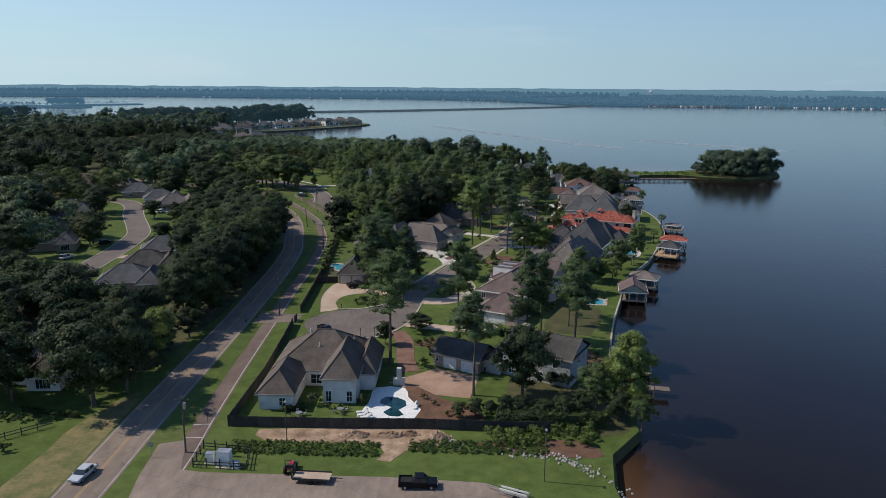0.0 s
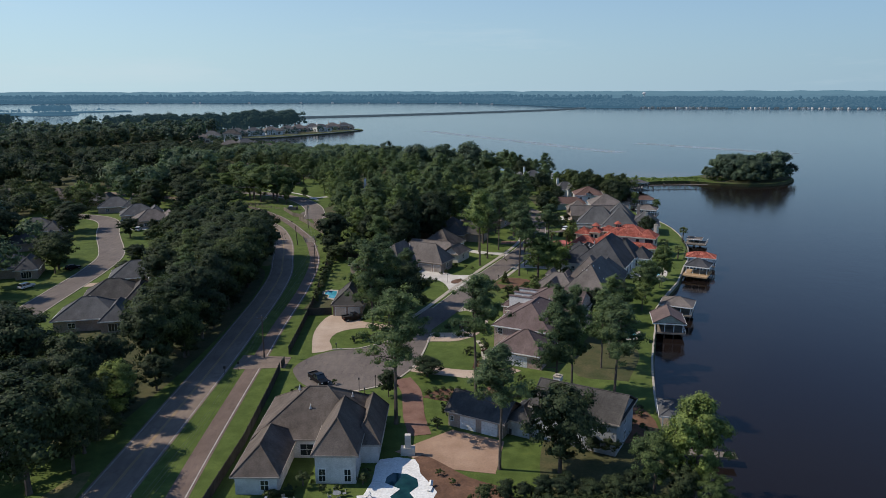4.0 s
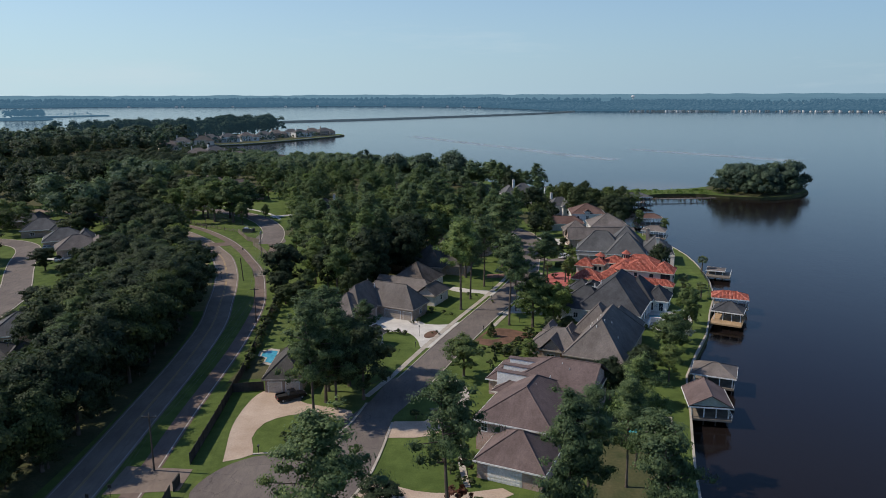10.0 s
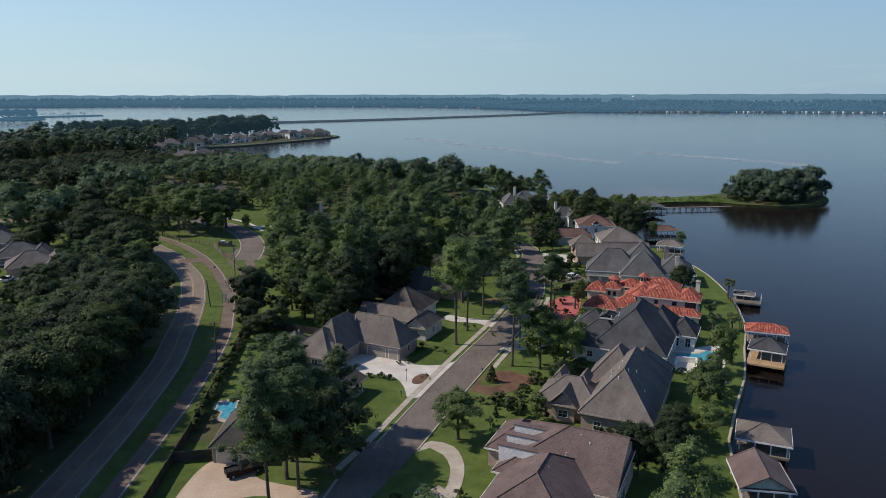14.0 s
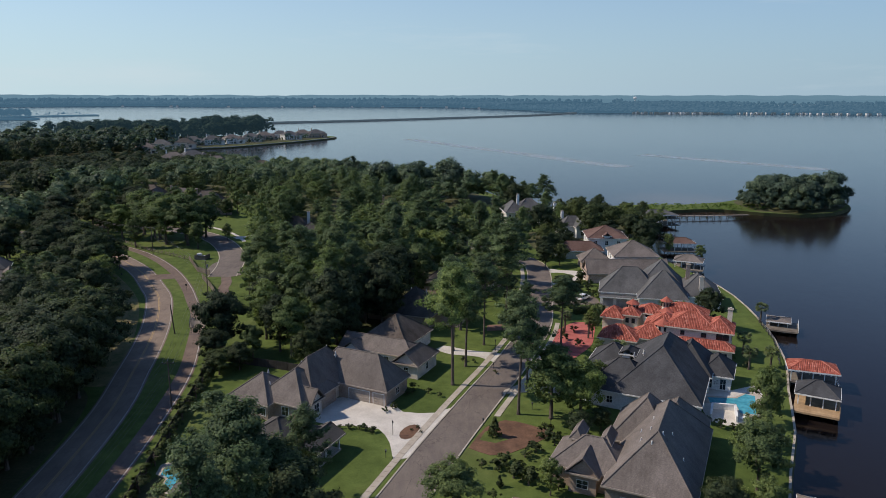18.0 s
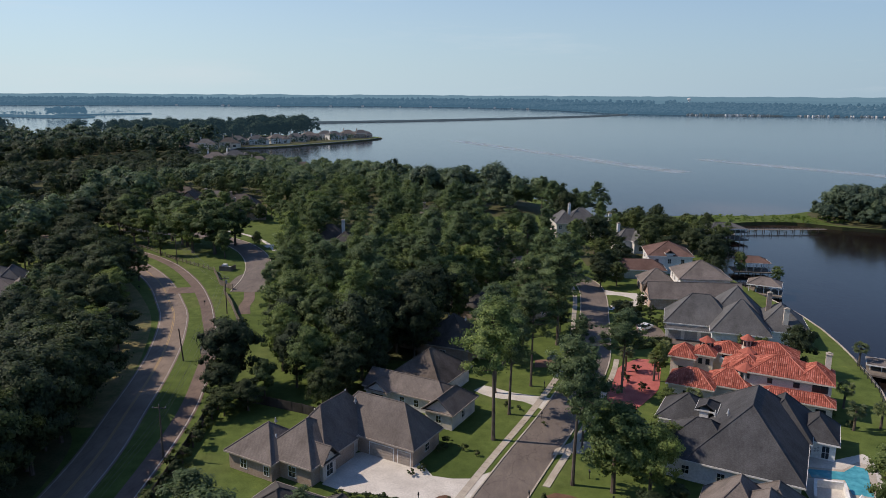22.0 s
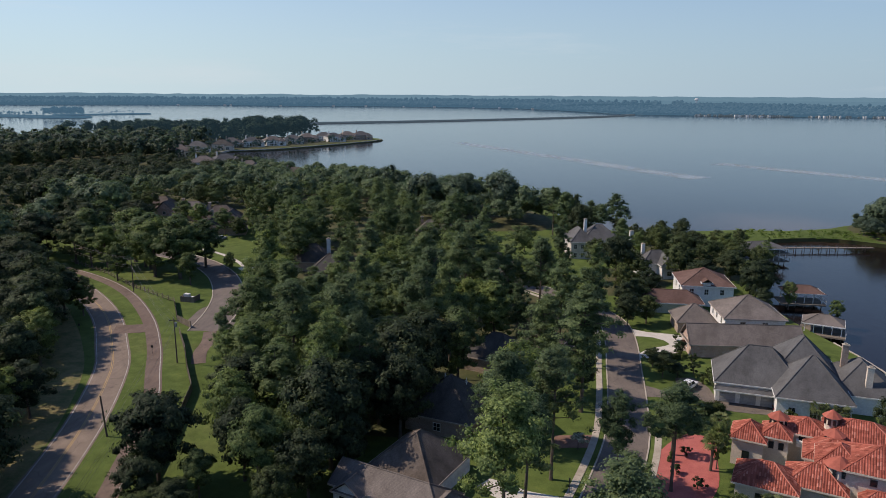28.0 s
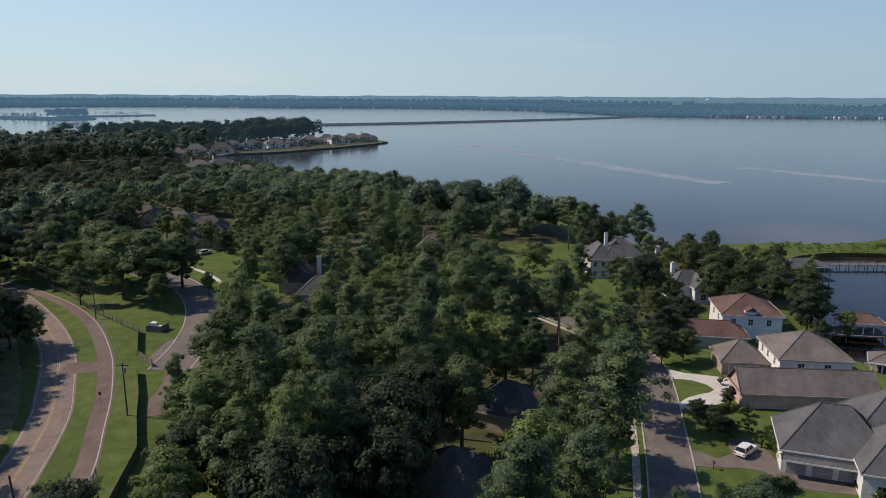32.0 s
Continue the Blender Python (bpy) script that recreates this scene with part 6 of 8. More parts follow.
# trees west of the road, round the side street and in the middle wood
for kind, x, y, h, w in (("oak", -70, 250.5, 19, 1.1), ("oak", -77, 248, 18, 1.1), ("oak", -70.5, 260, 18, 1.0), ("oak", -78.5, 258, 17, 1.0), ("oak", -69, 237, 19, 1.0), ("oak", -72, 228, 19, 1.0), ("oak", -64.5, 114.5, 19, 1.05), ("oak", -61, 120, 15.5, 0.85), ("oak", -82.5, 142.4, 20, 1.0), ("oak", -71.5, 126, 17, 1.0), ("oak", -92, 131, 17, 1.0), ("oak", -70, 138, 16.5, 1.0), ("oak", -98, 142, 16, 1.1), ("oak", -80, 116, 16, 1.0), ("oak", -130.6, 243, 13, 1.2), ("oak", -130, 293, 8.4, 1.3), ("oak", -103.6, 231, 6.2, 1.2), ("oak", -160, 306, 13, 1.5), ("oak", -184, 333, 12, 1.6), ("oak", -178, 284, 17, 1.5), ("oak", -107, 247, 8, 1.2), ("oak", -138, 252, 11, 1.2), ("oak", -112, 274, 9, 1.1), ("oak", -146, 344, 11, 1.3), ("oak", -118, 313, 9, 1.1), ("oak", -95, 163, 11, 1.0), ("oak", -62.5, 126, 15, 0.8), ("oak", -61.8, 167.0, 16.0, 0.85), ("oak", -62.2, 179.0, 18.0, 0.85), ("oak", -63.0, 190.0, 18.5, 0.85), ("oak", -63.0, 201.0, 19.0, 0.85), ("oak", -63.6, 212.0, 19.0, 0.85), ("oak", -64.2, 223.0, 19.0, 0.85), ("oak", -65.0, 233.0, 19.0, 0.85), ("oak", -66.6, 243.0, 18.0, 0.85), ("oak", -87, 152, 13, 1.0), ("oak", -112, 172, 15, 1.0), ("oak", -106, 145, 15, 1.0), ("light", -61.5, 136, 12, 1.0), ("oak", -65, 158, 16, 0.85), ("oak", -64.5, 175, 18, 0.9), ("oak", -67, 145, 14, 0.8),
                         ("oak", -68, 186, 17, 0.9), ("oak", -66, 198, 18, 0.85), ("oak", -80.6, 205, 17, 0.95), ("oak", -70, 210, 18, 0.9), ("oak", -77.7, 217, 18, 1.0),
                         ("oak", -67, 222, 18, 0.9), ("oak", -66.5, 234, 18, 0.95), ("oak", -80, 230, 16, 1.0), ("oak", -69.5, 244, 17, 0.95), ("oak", -82, 243, 16, 0.95), ("oak", -73, 255, 17, 0.9), ("oak", -91, 238, 14, 1.0), ("oak", -75, 267, 13, 0.9),
                         ("oak", -84, 262, 17, 1.0), ("light", -81.4, 281, 12, 1.1), ("oak", -90, 275, 15, 0.95), ("oak", -99, 282, 16, 1.0), ("oak", -101, 299, 14, 0.9), ("light", -92.5, 309, 13, 1.1), ("oak", -99, 317, 17, 1.0), ("oak", -104, 327, 17, 1.0), ("oak", -111, 338, 18, 1.0), ("oak", -88, 296, 15, 0.95), ("oak", -107, 313, 15, 0.9),
                         ("oak", -118, 336, 18, 1.0), ("oak", -108, 327, 16, 0.9), ("light", -103, 343, 10, 1.0), ("oak", -119.5, 347, 17, 0.9), ("oak", -135, 366, 18, 1.0), ("oak", -149, 360, 16, 1.0), ("oak", -153, 383, 17, 1.0), ("oak", -125, 354, 15, 0.9),
                         ("oak", -129, 238, 12, 0.95), ("oak", -119, 300, 7, 0.9), ("oak", -125, 303, 6, 0.9), ("oak", -163, 265, 17, 1.0), ("light", -108, 262, 6, 1.0), ("oak", -145, 352, 13, 0.9), ("oak", -154, 292, 12, 0.9), ("oak", -174, 250, 17, 1.0),
                         ("oak", -138, 212, 15, 1.0), ("oak", -152, 232, 16, 1.0), ("oak", -104, 174, 11, 1.0), ("oak", -126, 180, 16, 1.1), ("oak", -134, 196, 15, 1.0), ("oak", -96, 152, 13, 1.0), ("oak", -176, 278, 16, 1.0),
                         ("oak", -101, 309, 13, 1.0), ("oak", -108, 343, 14, 1.05), ("oak", -121, 330, 17, 1.1), ("gum", -106, 450, 12, 1.1), ("gum", -118, 455, 13, 1.1), ("gum", -128, 462, 13, 1.1), ("gum", -96, 455, 12, 1.0), ("gum", -112, 395, 18, 1.2), ("gum", -92, 396, 17, 1.2), ("gum", -94, 381, 20, 1.25), ("gum", -103, 383, 20, 1.2), ("gum", -88, 374.5, 11, 1.0), ("gum", -109, 392.5, 20, 1.3), ("gum", -119, 402, 20, 1.35), ("oak", -150, 397, 18, 1.1), ("oak", -162, 410, 18, 1.1), ("oak", -137, 397, 17, 1.0), ("oak", -170, 390, 17, 1.1), ("oak", -146, 421, 18, 1.1), ("oak", -176, 402, 18, 1.1), ("oak", -158, 434, 18, 1.1), ("oak", -133, 426, 16, 1.0), ("oak", -140, 445, 16, 1.0), ("oak", -128, 442, 9, 1.0), ("oak", -98, 444, 9, 1.0), ("gum", -99, 393, 19, 1.2), ("gum", -82, 391, 7, 0.9), ("gum", -66, 381, 17, 0.8), ("gum", -64, 403, 18, 1.0),
                         ("gum", -75, 409, 15, 0.9), ("gum", -139, 410, 18, 1.25), ("gum", -124, 393, 15, 1.1), ("gum", -112, 377, 13, 0.9), ("gum", -130, 394, 15, 1.0), ("gum", -147, 432, 17, 1.0), ("gum", -68, 425, 18, 1.0),
                         ("gum", -55, 343, 16, 0.9), ("pine", -47, 338, 17, 1.0), ("gum", -50, 319, 13, 0.75), ("gum", -42, 297, 17, 1.15), ("gum", -32, 304, 18, 1.2), ("gum", -25, 312, 18, 1.15), ("gum", -18, 301, 17, 1.05), ("gum", -39, 276, 15, 0.95),
                         ("gum", -33, 283, 17, 1.05), ("gum", -26.5, 275, 15, 0.95), ("gum", -30.8, 265, 15, 1.0), ("gum", -38.5, 262, 9, 0.9), ("oak", -23.2, 263.5, 12, 0.9), ("oak", -17, 288, 16, 0.85), ("oak", -15, 298, 17, 0.9), ("oak", -21.2, 279.5, 17, 0.9), ("oak", -26.5, 257.8, 9, 0.9), ("oak", -18.8, 270.5, 12, 0.8), ("oak", -43.5, 254.5, 6, 1.2), ("oak", -40, 257, 6.5, 1.2), ("oak", -46, 259.5, 9, 1.0), ("gum", -24.5, 269.5, 14, 0.9), ("gum", -20, 284, 15, 0.9), ("gum", -27, 293, 17, 1.1), ("gum", -44, 311, 14, 1.0), ("gum", -36, 316, 16, 1.0), ("gum", -33, 325, 17, 1.0), ("gum", -18, 292, 15, 0.9), ("gum", -40, 330, 16, 1.0), ("pine", -22.5, 362, 19, 1.0), ("pine", -33, 372, 19, 1.0), ("pine", -28, 334, 20, 0.9), ("gum", -37, 345, 16, 0.9), ("tall", -10.8, 310.2, 24, 0.95), ("tall", -6.3, 315.3, 23, 0.9), ("pine", -15.5, 357, 21, 1.0),
                         ("pine", -8, 395, 18, 1.0), ("tall", -4.5, 347, 23, 1.0), ("pine", 2.4, 337, 19, 0.9), ("pine", -13, 429, 19, 1.0), ("pine", 6.5, 358, 18, 0.9), ("light", 14, 428, 10, 0.8), ("tall", 14.7, 347.6, 22, 0.8), ("pine", 16, 366, 18, 0.9),
                         ("pine", 23, 390, 17, 0.9), ("pine", 30, 361, 18, 0.8), ("oak", 36.5, 347, 9, 0.9), ("pine", -50, 303, 16, 0.7), ("oak", -13, 291, 19, 0.9), ("oak", -10.5, 300, 19, 0.9), ("oak", -12.6, 283, 17, 0.85), ("gum", -4, 304, 18, 0.85), ("oak", -22, 272.5, 19, 0.9), ("tall", -24.2, 282, 22, 0.8),
                         ("tall", -19.3, 284, 22, 0.8), ("light", -3, 331, 17, 1.0), ("pine", -17, 321, 20, 0.9), ("oak", 63, 427, 10, 1.0), ("oak", 68, 410, 11, 1.0), ("oak", 86, 441, 8, 1.0), ("light", 83, 422, 11, 1.0), ("oak", 79, 384, 10, 0.9), ("oak", 47, 372, 9, 1.0),
                         ("oak", 72, 355, 9, 0.7), ("oak", 76, 393, 11, 1.0), ("oak", 60, 392, 13, 0.9), ("oak", 41, 392, 15, 0.9), ("pine", 45, 408, 17, 0.8), ("tall", 30, 448, 20, 1.0), ("tall", 27, 462, 20, 1.0), ("oak", 72, 440, 9, 1.0), ("oak", 75, 428, 9, 1.0)):
    TAKEN.append((x, y))
    plant(kind, x, y, h, w)
for x, y, h in ((-41.2, 207.0, 2.2), (-41.6, 210.5, 2.6), (-42.0, 214.0, 2.4), (-42.3, 218.0, 2.8), (-42.6, 222.0, 2.4), (-43.0, 226.0, 3.0), (-43.3, 230.0, 2.6), (-43.8, 234.0, 3.2), (-44.0, 238.0, 2.6), (-44.4, 243.0, 3.2), (-44.8, 248.0, 2.8), (-45.2, 253.0, 3.4), (-45.6, 257.0, 3.0), (-17.6, 231.0, 0.9), (-15.4, 230.6, 0.8), (-13.6, 230.4, 0.9), (-11.0, 229.6, 1.4), (-9.6, 228.8, 1.2), (-4.6, 244.4, 1.4), (-3.6, 245.2, 1.1), (1.8, 156.5, 1.6), (-24.8, 177.8, 2.0), (-22.6, 176.2, 1.6), (-26.6, 176.4, 1.7), (-25.6, 179.6, 1.5), (-23, 178.6, 1.3), (-9, 148.4, 1.0), (-7.6, 149.8, 0.9), (-6, 150.2, 1.0), (-4.4, 150, 0.8), (-3, 149, 0.9), (-6.5, 147, 1.1), (-4.8, 147.4, 0.9), (-3.4, 247.3, 1.4), (4, 154.9, 2.6), (8.7, 154.4, 1.6), (-0.7, 169.2, 2.0), (-5.4, 184.6, 1.8), (3.4, 162.6, 1.2), (4.2, 169.1, 1.4), (-2.2, 230.6, 0.6), (-3.2, 229.6, 0.5), (-1.6, 229, 0.5), (-5.5, 140, 2.6), (-3.8, 143, 1.4), (-7, 135, 2.0), (-24, 178, 1.4), (-22, 179, 1.6), (-26, 180, 1.3), (-27.5, 153, 1.2), (-24, 148.5, 1.0), (-33, 148, 2.0),
                (-30, 113.6, 1.3), (-27.5, 114.8, 1.6), (-23, 115.4, 1.2), (-20.5, 115.3, 1.2), (-17.4, 117.5, 2.4), (-26, 117, 2.4), (10.8, 217.4, 1.6), (8.1, 217.4, 1.4), (14, 214, 2.2), (19, 211, 1.6), (28, 203.5, 2.4), (32.5, 201.5, 2.2),
                (18.4, 226.8, 1.3), (20.5, 224.5, 2.0), (-6.9, 238.2, 1.4), (-8, 237, 1.1), (-16.4, 230, 0.9), (-14, 230.4, 1.0), (-18.4, 230.4, 0.8), (-12, 230, 0.9), (-10, 229, 0.7), (55.5, 294, 2.4), (34, 281, 1.6), (38, 284.5, 1.6), (41, 286, 1.8),
                (33, 271, 1.8), (31, 275, 1.6), (46, 323, 2.0), (44, 324.5, 1.8), (41, 323.5, 1.4), (46, 337, 1.6), (44.5, 316, 2.6), (45, 311, 2.2), (3.5, 186, 1.6), (2.8, 182, 1.4), (2.4, 177, 1.2), (0.5, 166, 1.8), (2, 162.5, 1.6), (-1.5, 169, 1.2),
                (48, 232, 1.6), (50, 230.5, 1.8), (52, 229.5, 1.4), (64.5, 262, 2.0), (66, 258, 1.4), (-2, 113.5, 1.0), (0, 112, 1.2), (-4.5, 117.5, 1.0), (2.5, 114.5, 1.6), (-6.5, 120, 1.1), (20, 133.5, 1.3), (22, 136.5, 1.5), (21, 140, 1.4), (24.5, 142.5, 1.3), (27.6, 134.2, 1.5), (25.5, 131.8, 1.0), (18.8, 137, 1.1), (28.8, 142, 1.2), (24, 133, 1.2), (26, 136, 1.4), (28, 140, 1.4), (22, 145, 1.3),
                (-77, 109, 1.6), (-74, 108.5, 1.4), (-71, 108.6, 1.5), (-68.5, 109, 1.3), (-79.5, 109.5, 1.5), (-70, 98, 1.6), (-74, 92, 3.2), (6.5, 262, 1.2), (9, 261, 0.9), (13, 255, 0.9), (-0.5, 245, 1.2), (1.5, 243.5, 1.0), (60, 318, 1.5)):
    plant("bush", x, y, h, 1.0)
for k in range(14):
    a = k * 0.42 - 2.4
    plant("light", -5.6 + 3.9 * math.cos(a), 148.6 + 2.2 * math.sin(a), 0.75 + 0.12 * (k % 3), 1.7)
plant("bloom", 54.8, 222.4, 3.6), plant("bush", 2.2, 171.6, 2.2), plant("plum", 3.0, 165.4, 3.4, 0.9)
plant("bloom", 56, 224.6, 3.4), plant("bloom", 16.8, 281.6, 3.2), plant("cone", 10.9, 227.6, 3.6), plant("light", 17.6, 209.6, 6.0, 0.95), plant("bush", 10.8, 216.9, 2.2, 1.1), plant("bush", 12.8, 214.4, 2.8, 1.1), plant("bush", 14.8, 212.4, 3.0, 0.9), plant("bush", 12.0, 218.6, 2.0, 1.2), plant("bush", 9.3, 208.4, 1.8), plant("oak", 24.6, 225.6, 5.8, 1.0), plant("oak", 29.2, 229.6, 4.6, 1.1), plant("bush", 19.4, 226.4, 2.6, 1.1), plant("bush", 17.2, 222.4, 1.8, 1.3), plant("bush", 15.2, 220.6, 1.6, 1.2), plant("cone", 10.5, 212, 1.9), plant("cone", 31, 279, 1.8)


def palm(x, y, h):
    t = thing("tree", "cabbage palm with a shaggy round head", "tree", at(x, y))
    tube("trunk", (0, 0, -0.2), (0.1, 0.05, h), 0.24, 0.19, BARK, t)
    bm = bmesh.new()
    rng = random.Random(int(x * 10))
    p = Vector((0.1, 0.05, h))
    for k in range(46):
        # a fan of narrow blades at the end of a drooping stalk
        a, tip = rng.uniform(0, 6.283), rng.uniform(-0.75, 1.1)
        d = Vector((math.cos(a), math.sin(a), tip)).normalized()
        side = Vector((-math.sin(a), math.cos(a), rng.uniform(-0.3, 0.3))).normalized()
        hub = p + d * rng.uniform(0.7, 1.1)
        bm.faces.new([bm.verts.new(v) for v in (p - side * 0.03, p + side * 0.03, hub)])
        for q in range(-4, 5):
            b = (d * math.cos(q * 0.3) + side * math.sin(q * 0.3)) * rng.uniform(0.8, 1.1)
            w = side.cross(b).cross(b).normalized() * 0.07
            bm.faces.new([bm.verts.new(v) for v in (hub - w * 0.4, hub + b * 0.55 + w, hub + b + Vector((0, 0, -0.3)), hub + b * 0.55 - w)])
    part("crown", bm, PALM_LEAF, t)


for x, y, h in ((31.7, 281.1, 4.2), (40.4, 285.9, 4.2), (36.5, 276.5, 5), (66, 257, 4), (71, 258, 3.5), (68.5, 266, 4), (82, 288, 4), (40, 262, 3.5), (60, 294, 3.4), (63, 292.5, 3.2)):
    palm(x, y, h)


# ---- fences ----
def board_panel(length, h, mat):
    bm = bmesh.new()
    n = int(length / 0.16)
    line = []
    for k in range(n):
        a0, a1 = k * length / n, (k + 1) * length / n
        line += [(a0 + 0.012, -0.03), (a1 - 0.012, -0.03), (a1 - 0.006, -0.008), (a1 + 0.006, -0.008)]
    line = line[:-1] + [(length, 0.02), (0, 0.02)]
    low, high = [bm.verts.new((x, y, 0.03)) for x, y in line], [bm.verts.new((x, y, h)) for x, y in line]
    for k in range(len(line)):
        j = (k + 1) % len(line)
        bm.faces.new((low[k], low[j], high[j], high[k]))
    bm.faces.new(high), bm.faces.new(low[::-1])
    me = bpy.data.meshes.new("fence_panel")
    bm.to_mesh(me)
    bm.free()
    me.materials.append(mat)
    return me


def rail_panel(length, h, mat):
    bm = bmesh.new()
    for z in (0.45, 0.95):
        add_box(bm, 0, -0.03, z, length, 0.03, z + 0.13)
    me = bpy.data.meshes.new("rail")
    bm.to_mesh(me)
    bm.free()
    me.materials.append(mat)
    return me


def fence(points, h, mat, label, step=2.4, rails=False, post_mat=None):
    f = thing("fence", label, "fence", at(*points[0]))
    panel = rail_panel(step, h, mat) if rails else board_panel(step, h, mat)
    bm = bmesh.new()
    add_box(bm, -0.07, -0.07, 0, 0.07, 0.07, h + 0.12)
    post = bpy.data.meshes.new("post")
    bm.to_mesh(post)
    bm.free()
    post.materials.append(post_mat or mat)
    ox, oy = points[0]
    for (x0, y0), (x1, y1) in zip(points, points[1:]):
        d = math.hypot(x1 - x0, y1 - y0)
        n = max(1, round(d / step))
        ang = math.degrees(math.atan2(y1 - y0, x1 - x0))
        for k in range(n):
            u = k / n
            m = pose(x0 + (x1 - x0) * u - ox, y0 + (y1 - y0) * u - oy, 0, 0, 0, ang)
            for nm, me in (("fence_panel" if not rails else "rail", panel), ("post", post)):
                ob = new(nm, me)
                ob.parent = f
                ob.matrix_local = m @ (Matrix.Diagonal((d / n / step, 1, 1, 1)) if nm != "post" else Matrix())
    return f


fence([(-38.4, 108), (-38.0, 129), (-38.9, 149), (-39.6, 160)], 1.9, DARK_WOOD, "dark weathered board fence beside the trail")
fence([(-38.4, 108), (-19, 108), (-6.6, 108.4), (4, 108), (16, 108)], 1.9, DARK_WOOD, "dark weathered board fence beside churned soil")
fence([(-39.9, 169), (-40.6, 186), (-41.6, 204), (-43.4, 224), (-45.3, 245), (-47.6, 263), (-51, 281)], 1.9, DARK_WOOD, "dark weathered board fence along the trail")
fence([(-41.2, 196), (-35.3, 197)], 1.9, DARK_WOOD, "dark board fence beside a garage")
fence([(-51, 281), (-55.4, 299), (-60.7, 309), (-65.9, 319.8), (-72.5, 331.8)], 1.8, WOOD, "weathered grey board fence beside the trail")
fence([(-71.3, 335.6), (-76.9, 340.5), (-84.9, 356.4)], 1.7, WOOD, "weathered grey board fence beside a turning place")
fence([(-84.9, 356.4), (-92.2, 361.7), (-103.9, 370.3), (-118.8, 384), (-140, 399)], 1.5, WOOD, "grey split-rail fence along the bank", 2.6, True)
fence([(-47.6, 263), (-30, 256.6), (-23, 253.6)], 1.8, DARK_WOOD, "dark board fence behind the houses")
fence([(-82, 101), (-76, 99), (-67.5, 107)], 1.2, METAL_DARK, "low dark metal garden fence", 2.4, True)
fence([(-66, 88), (-75, 84)], 1.2, METAL_DARK, "low dark metal garden fence", 2.4, True)
fence([(73, 258), (79, 274), (82, 290)], 1.1, METAL_DARK, "low dark lakeside railing", 2.4, True)
gate = thing("gate", "dark timber gate panel across the link road", "gate", at(-39.6, 161.2))
boxes("gate_frame", [(-0.1, 0, 0.0, 0.1, 2.4, 0.3), (-0.1, 0, 1.5, 0.1, 2.4, 1.7), (-0.1, 0, 0.3, 0.1, 0.2, 1.5), (-0.1, 2.2, 0.3, 0.1, 2.4, 1.5)], DARK_WOOD, gate)
for k in range(9):
    boxes("board", [(-0.04, 0.22 + k * 0.22, 0.3, 0.04, 0.4 + k * 0.22, 1.5)], DARK_WOOD, gate)
screen = thing("utility_enclosure", "timber screen round white utility cabinets", "enclosure", at(-81.3, 358.4, -8))
boxes("wall", [(-2, -1.5, 0, 2, -1.38, 1.6), (-2, -1.38, 0, -1.88, 2, 1.6), (1.88, -1.38, 0, 2, 2, 1.6)], WOOD, screen)
boxes("cabinet", [(-1.5, -0.6, 0.1, -0.1, 0.7, 2.0)], WHITE, screen, "white metal cabinet")
boxes("cabinet", [(0.4, -0.4, 0.1, 1.2, 0.5, 1.3)], WHITE, screen, "white metal cabinet")


# ---- poles and wires ----
POLES = [(-42.2, 99.2, 9.2), (-44.8, 167.2, 9.3), (-47.6, 239.2, 9.0), (-64.6, 313, 10), (-101.2, 365.8, 10), (-150, 402, 10)]
for k, (x, y, hgt) in enumerate(POLES):
    p = thing("utility_pole", "dark wooden utility pole with a crossarm", "utility pole", at(x, y), "poles along the trail")
    tube("pole", (0, 0, -0.3), (0, 0, hgt), 0.16, 0.11, POLE_WOOD, p)
    boxes("crossarm", [(-1.1, -0.06, hgt - 0.55, 1.1, 0.06, hgt - 0.42)], POLE_WOOD, p)
    for u in (-1.0, 0.0, 1.0):
        tube("insulator", (u, 0, hgt - 0.42 if u else hgt), (u, 0, hgt - 0.2 if u else hgt + 0.22), 0.05, 0.04, METAL_GREY, p, 6)
    if k in (0, 3):
        tube("transformer", (0.32, 0, hgt - 1.9), (0.32, 0, hgt - 0.9), 0.24, 0.24, METAL_GREY, p, 10)
for (x0, y0, h0), (x1, y1, h1) in zip(POLES, POLES[1:]):
    for u, drop in ((-1.0, 0.2), (0.0, -0.2), (1.0, 0.2), (0.0, 2.2), (0.1, 2.9)):
        bm = bmesh.new()
        pts = [Vector((x0 + (x1 - x0) * q / 12 + u, y0 + (y1 - y0) * q / 12, h0 + (h1 - h0) * q / 12 - drop - 1.6 * (1 - (q / 6 - 1) ** 2))) for q in range(13)]
        add_pipe(bm, pts, 0.016, 4)
        tagged(part("cable", bm, METAL_DARK, None), "thin dark overhead cable between poles", "cable", "overhead cables")
p = thing("utility_pole", "leaning dark wooden stub pole beside the trail", "utility pole", at(-61.9, 279.8), "poles along the trail")
tube("pole", (0, 0, -0.3), (-0.6, 0.2, 7.2), 0.17, 0.13, POLE_WOOD, p)
for x, y, hgt in ((12.5, 92.9, 8.2), (-27, 101.7, 7.6)):
    p = thing("street_lamp", "slim grey lamp post with one head", "lamp post", at(x, y))
    tube("pole", (0, 0, 0), (0, 0, hgt), 0.09, 0.06, POLE_WOOD, p)
    boxes("lamp_head", [(-0.15, -0.45, hgt - 0.05, 0.15, 0.15, hgt + 0.1)], METAL_GREY, p)
for x, y in ((-22.2, 150.2), (-19.2, 151.4), (20.5, 229), (-6.2, 228), (14, 268)):
    p = thing("garden_lamp", "small black garden lamp post", "lamp post", at(x, y))
    tube("pole", (0, 0, 0), (0, 0, 2.3), 0.05, 0.05, METAL_DARK, p)
    boxes("lantern", [(-0.13, -0.13, 2.3, 0.13, 0.13, 2.7, 0.04)], METAL_DARK, p)
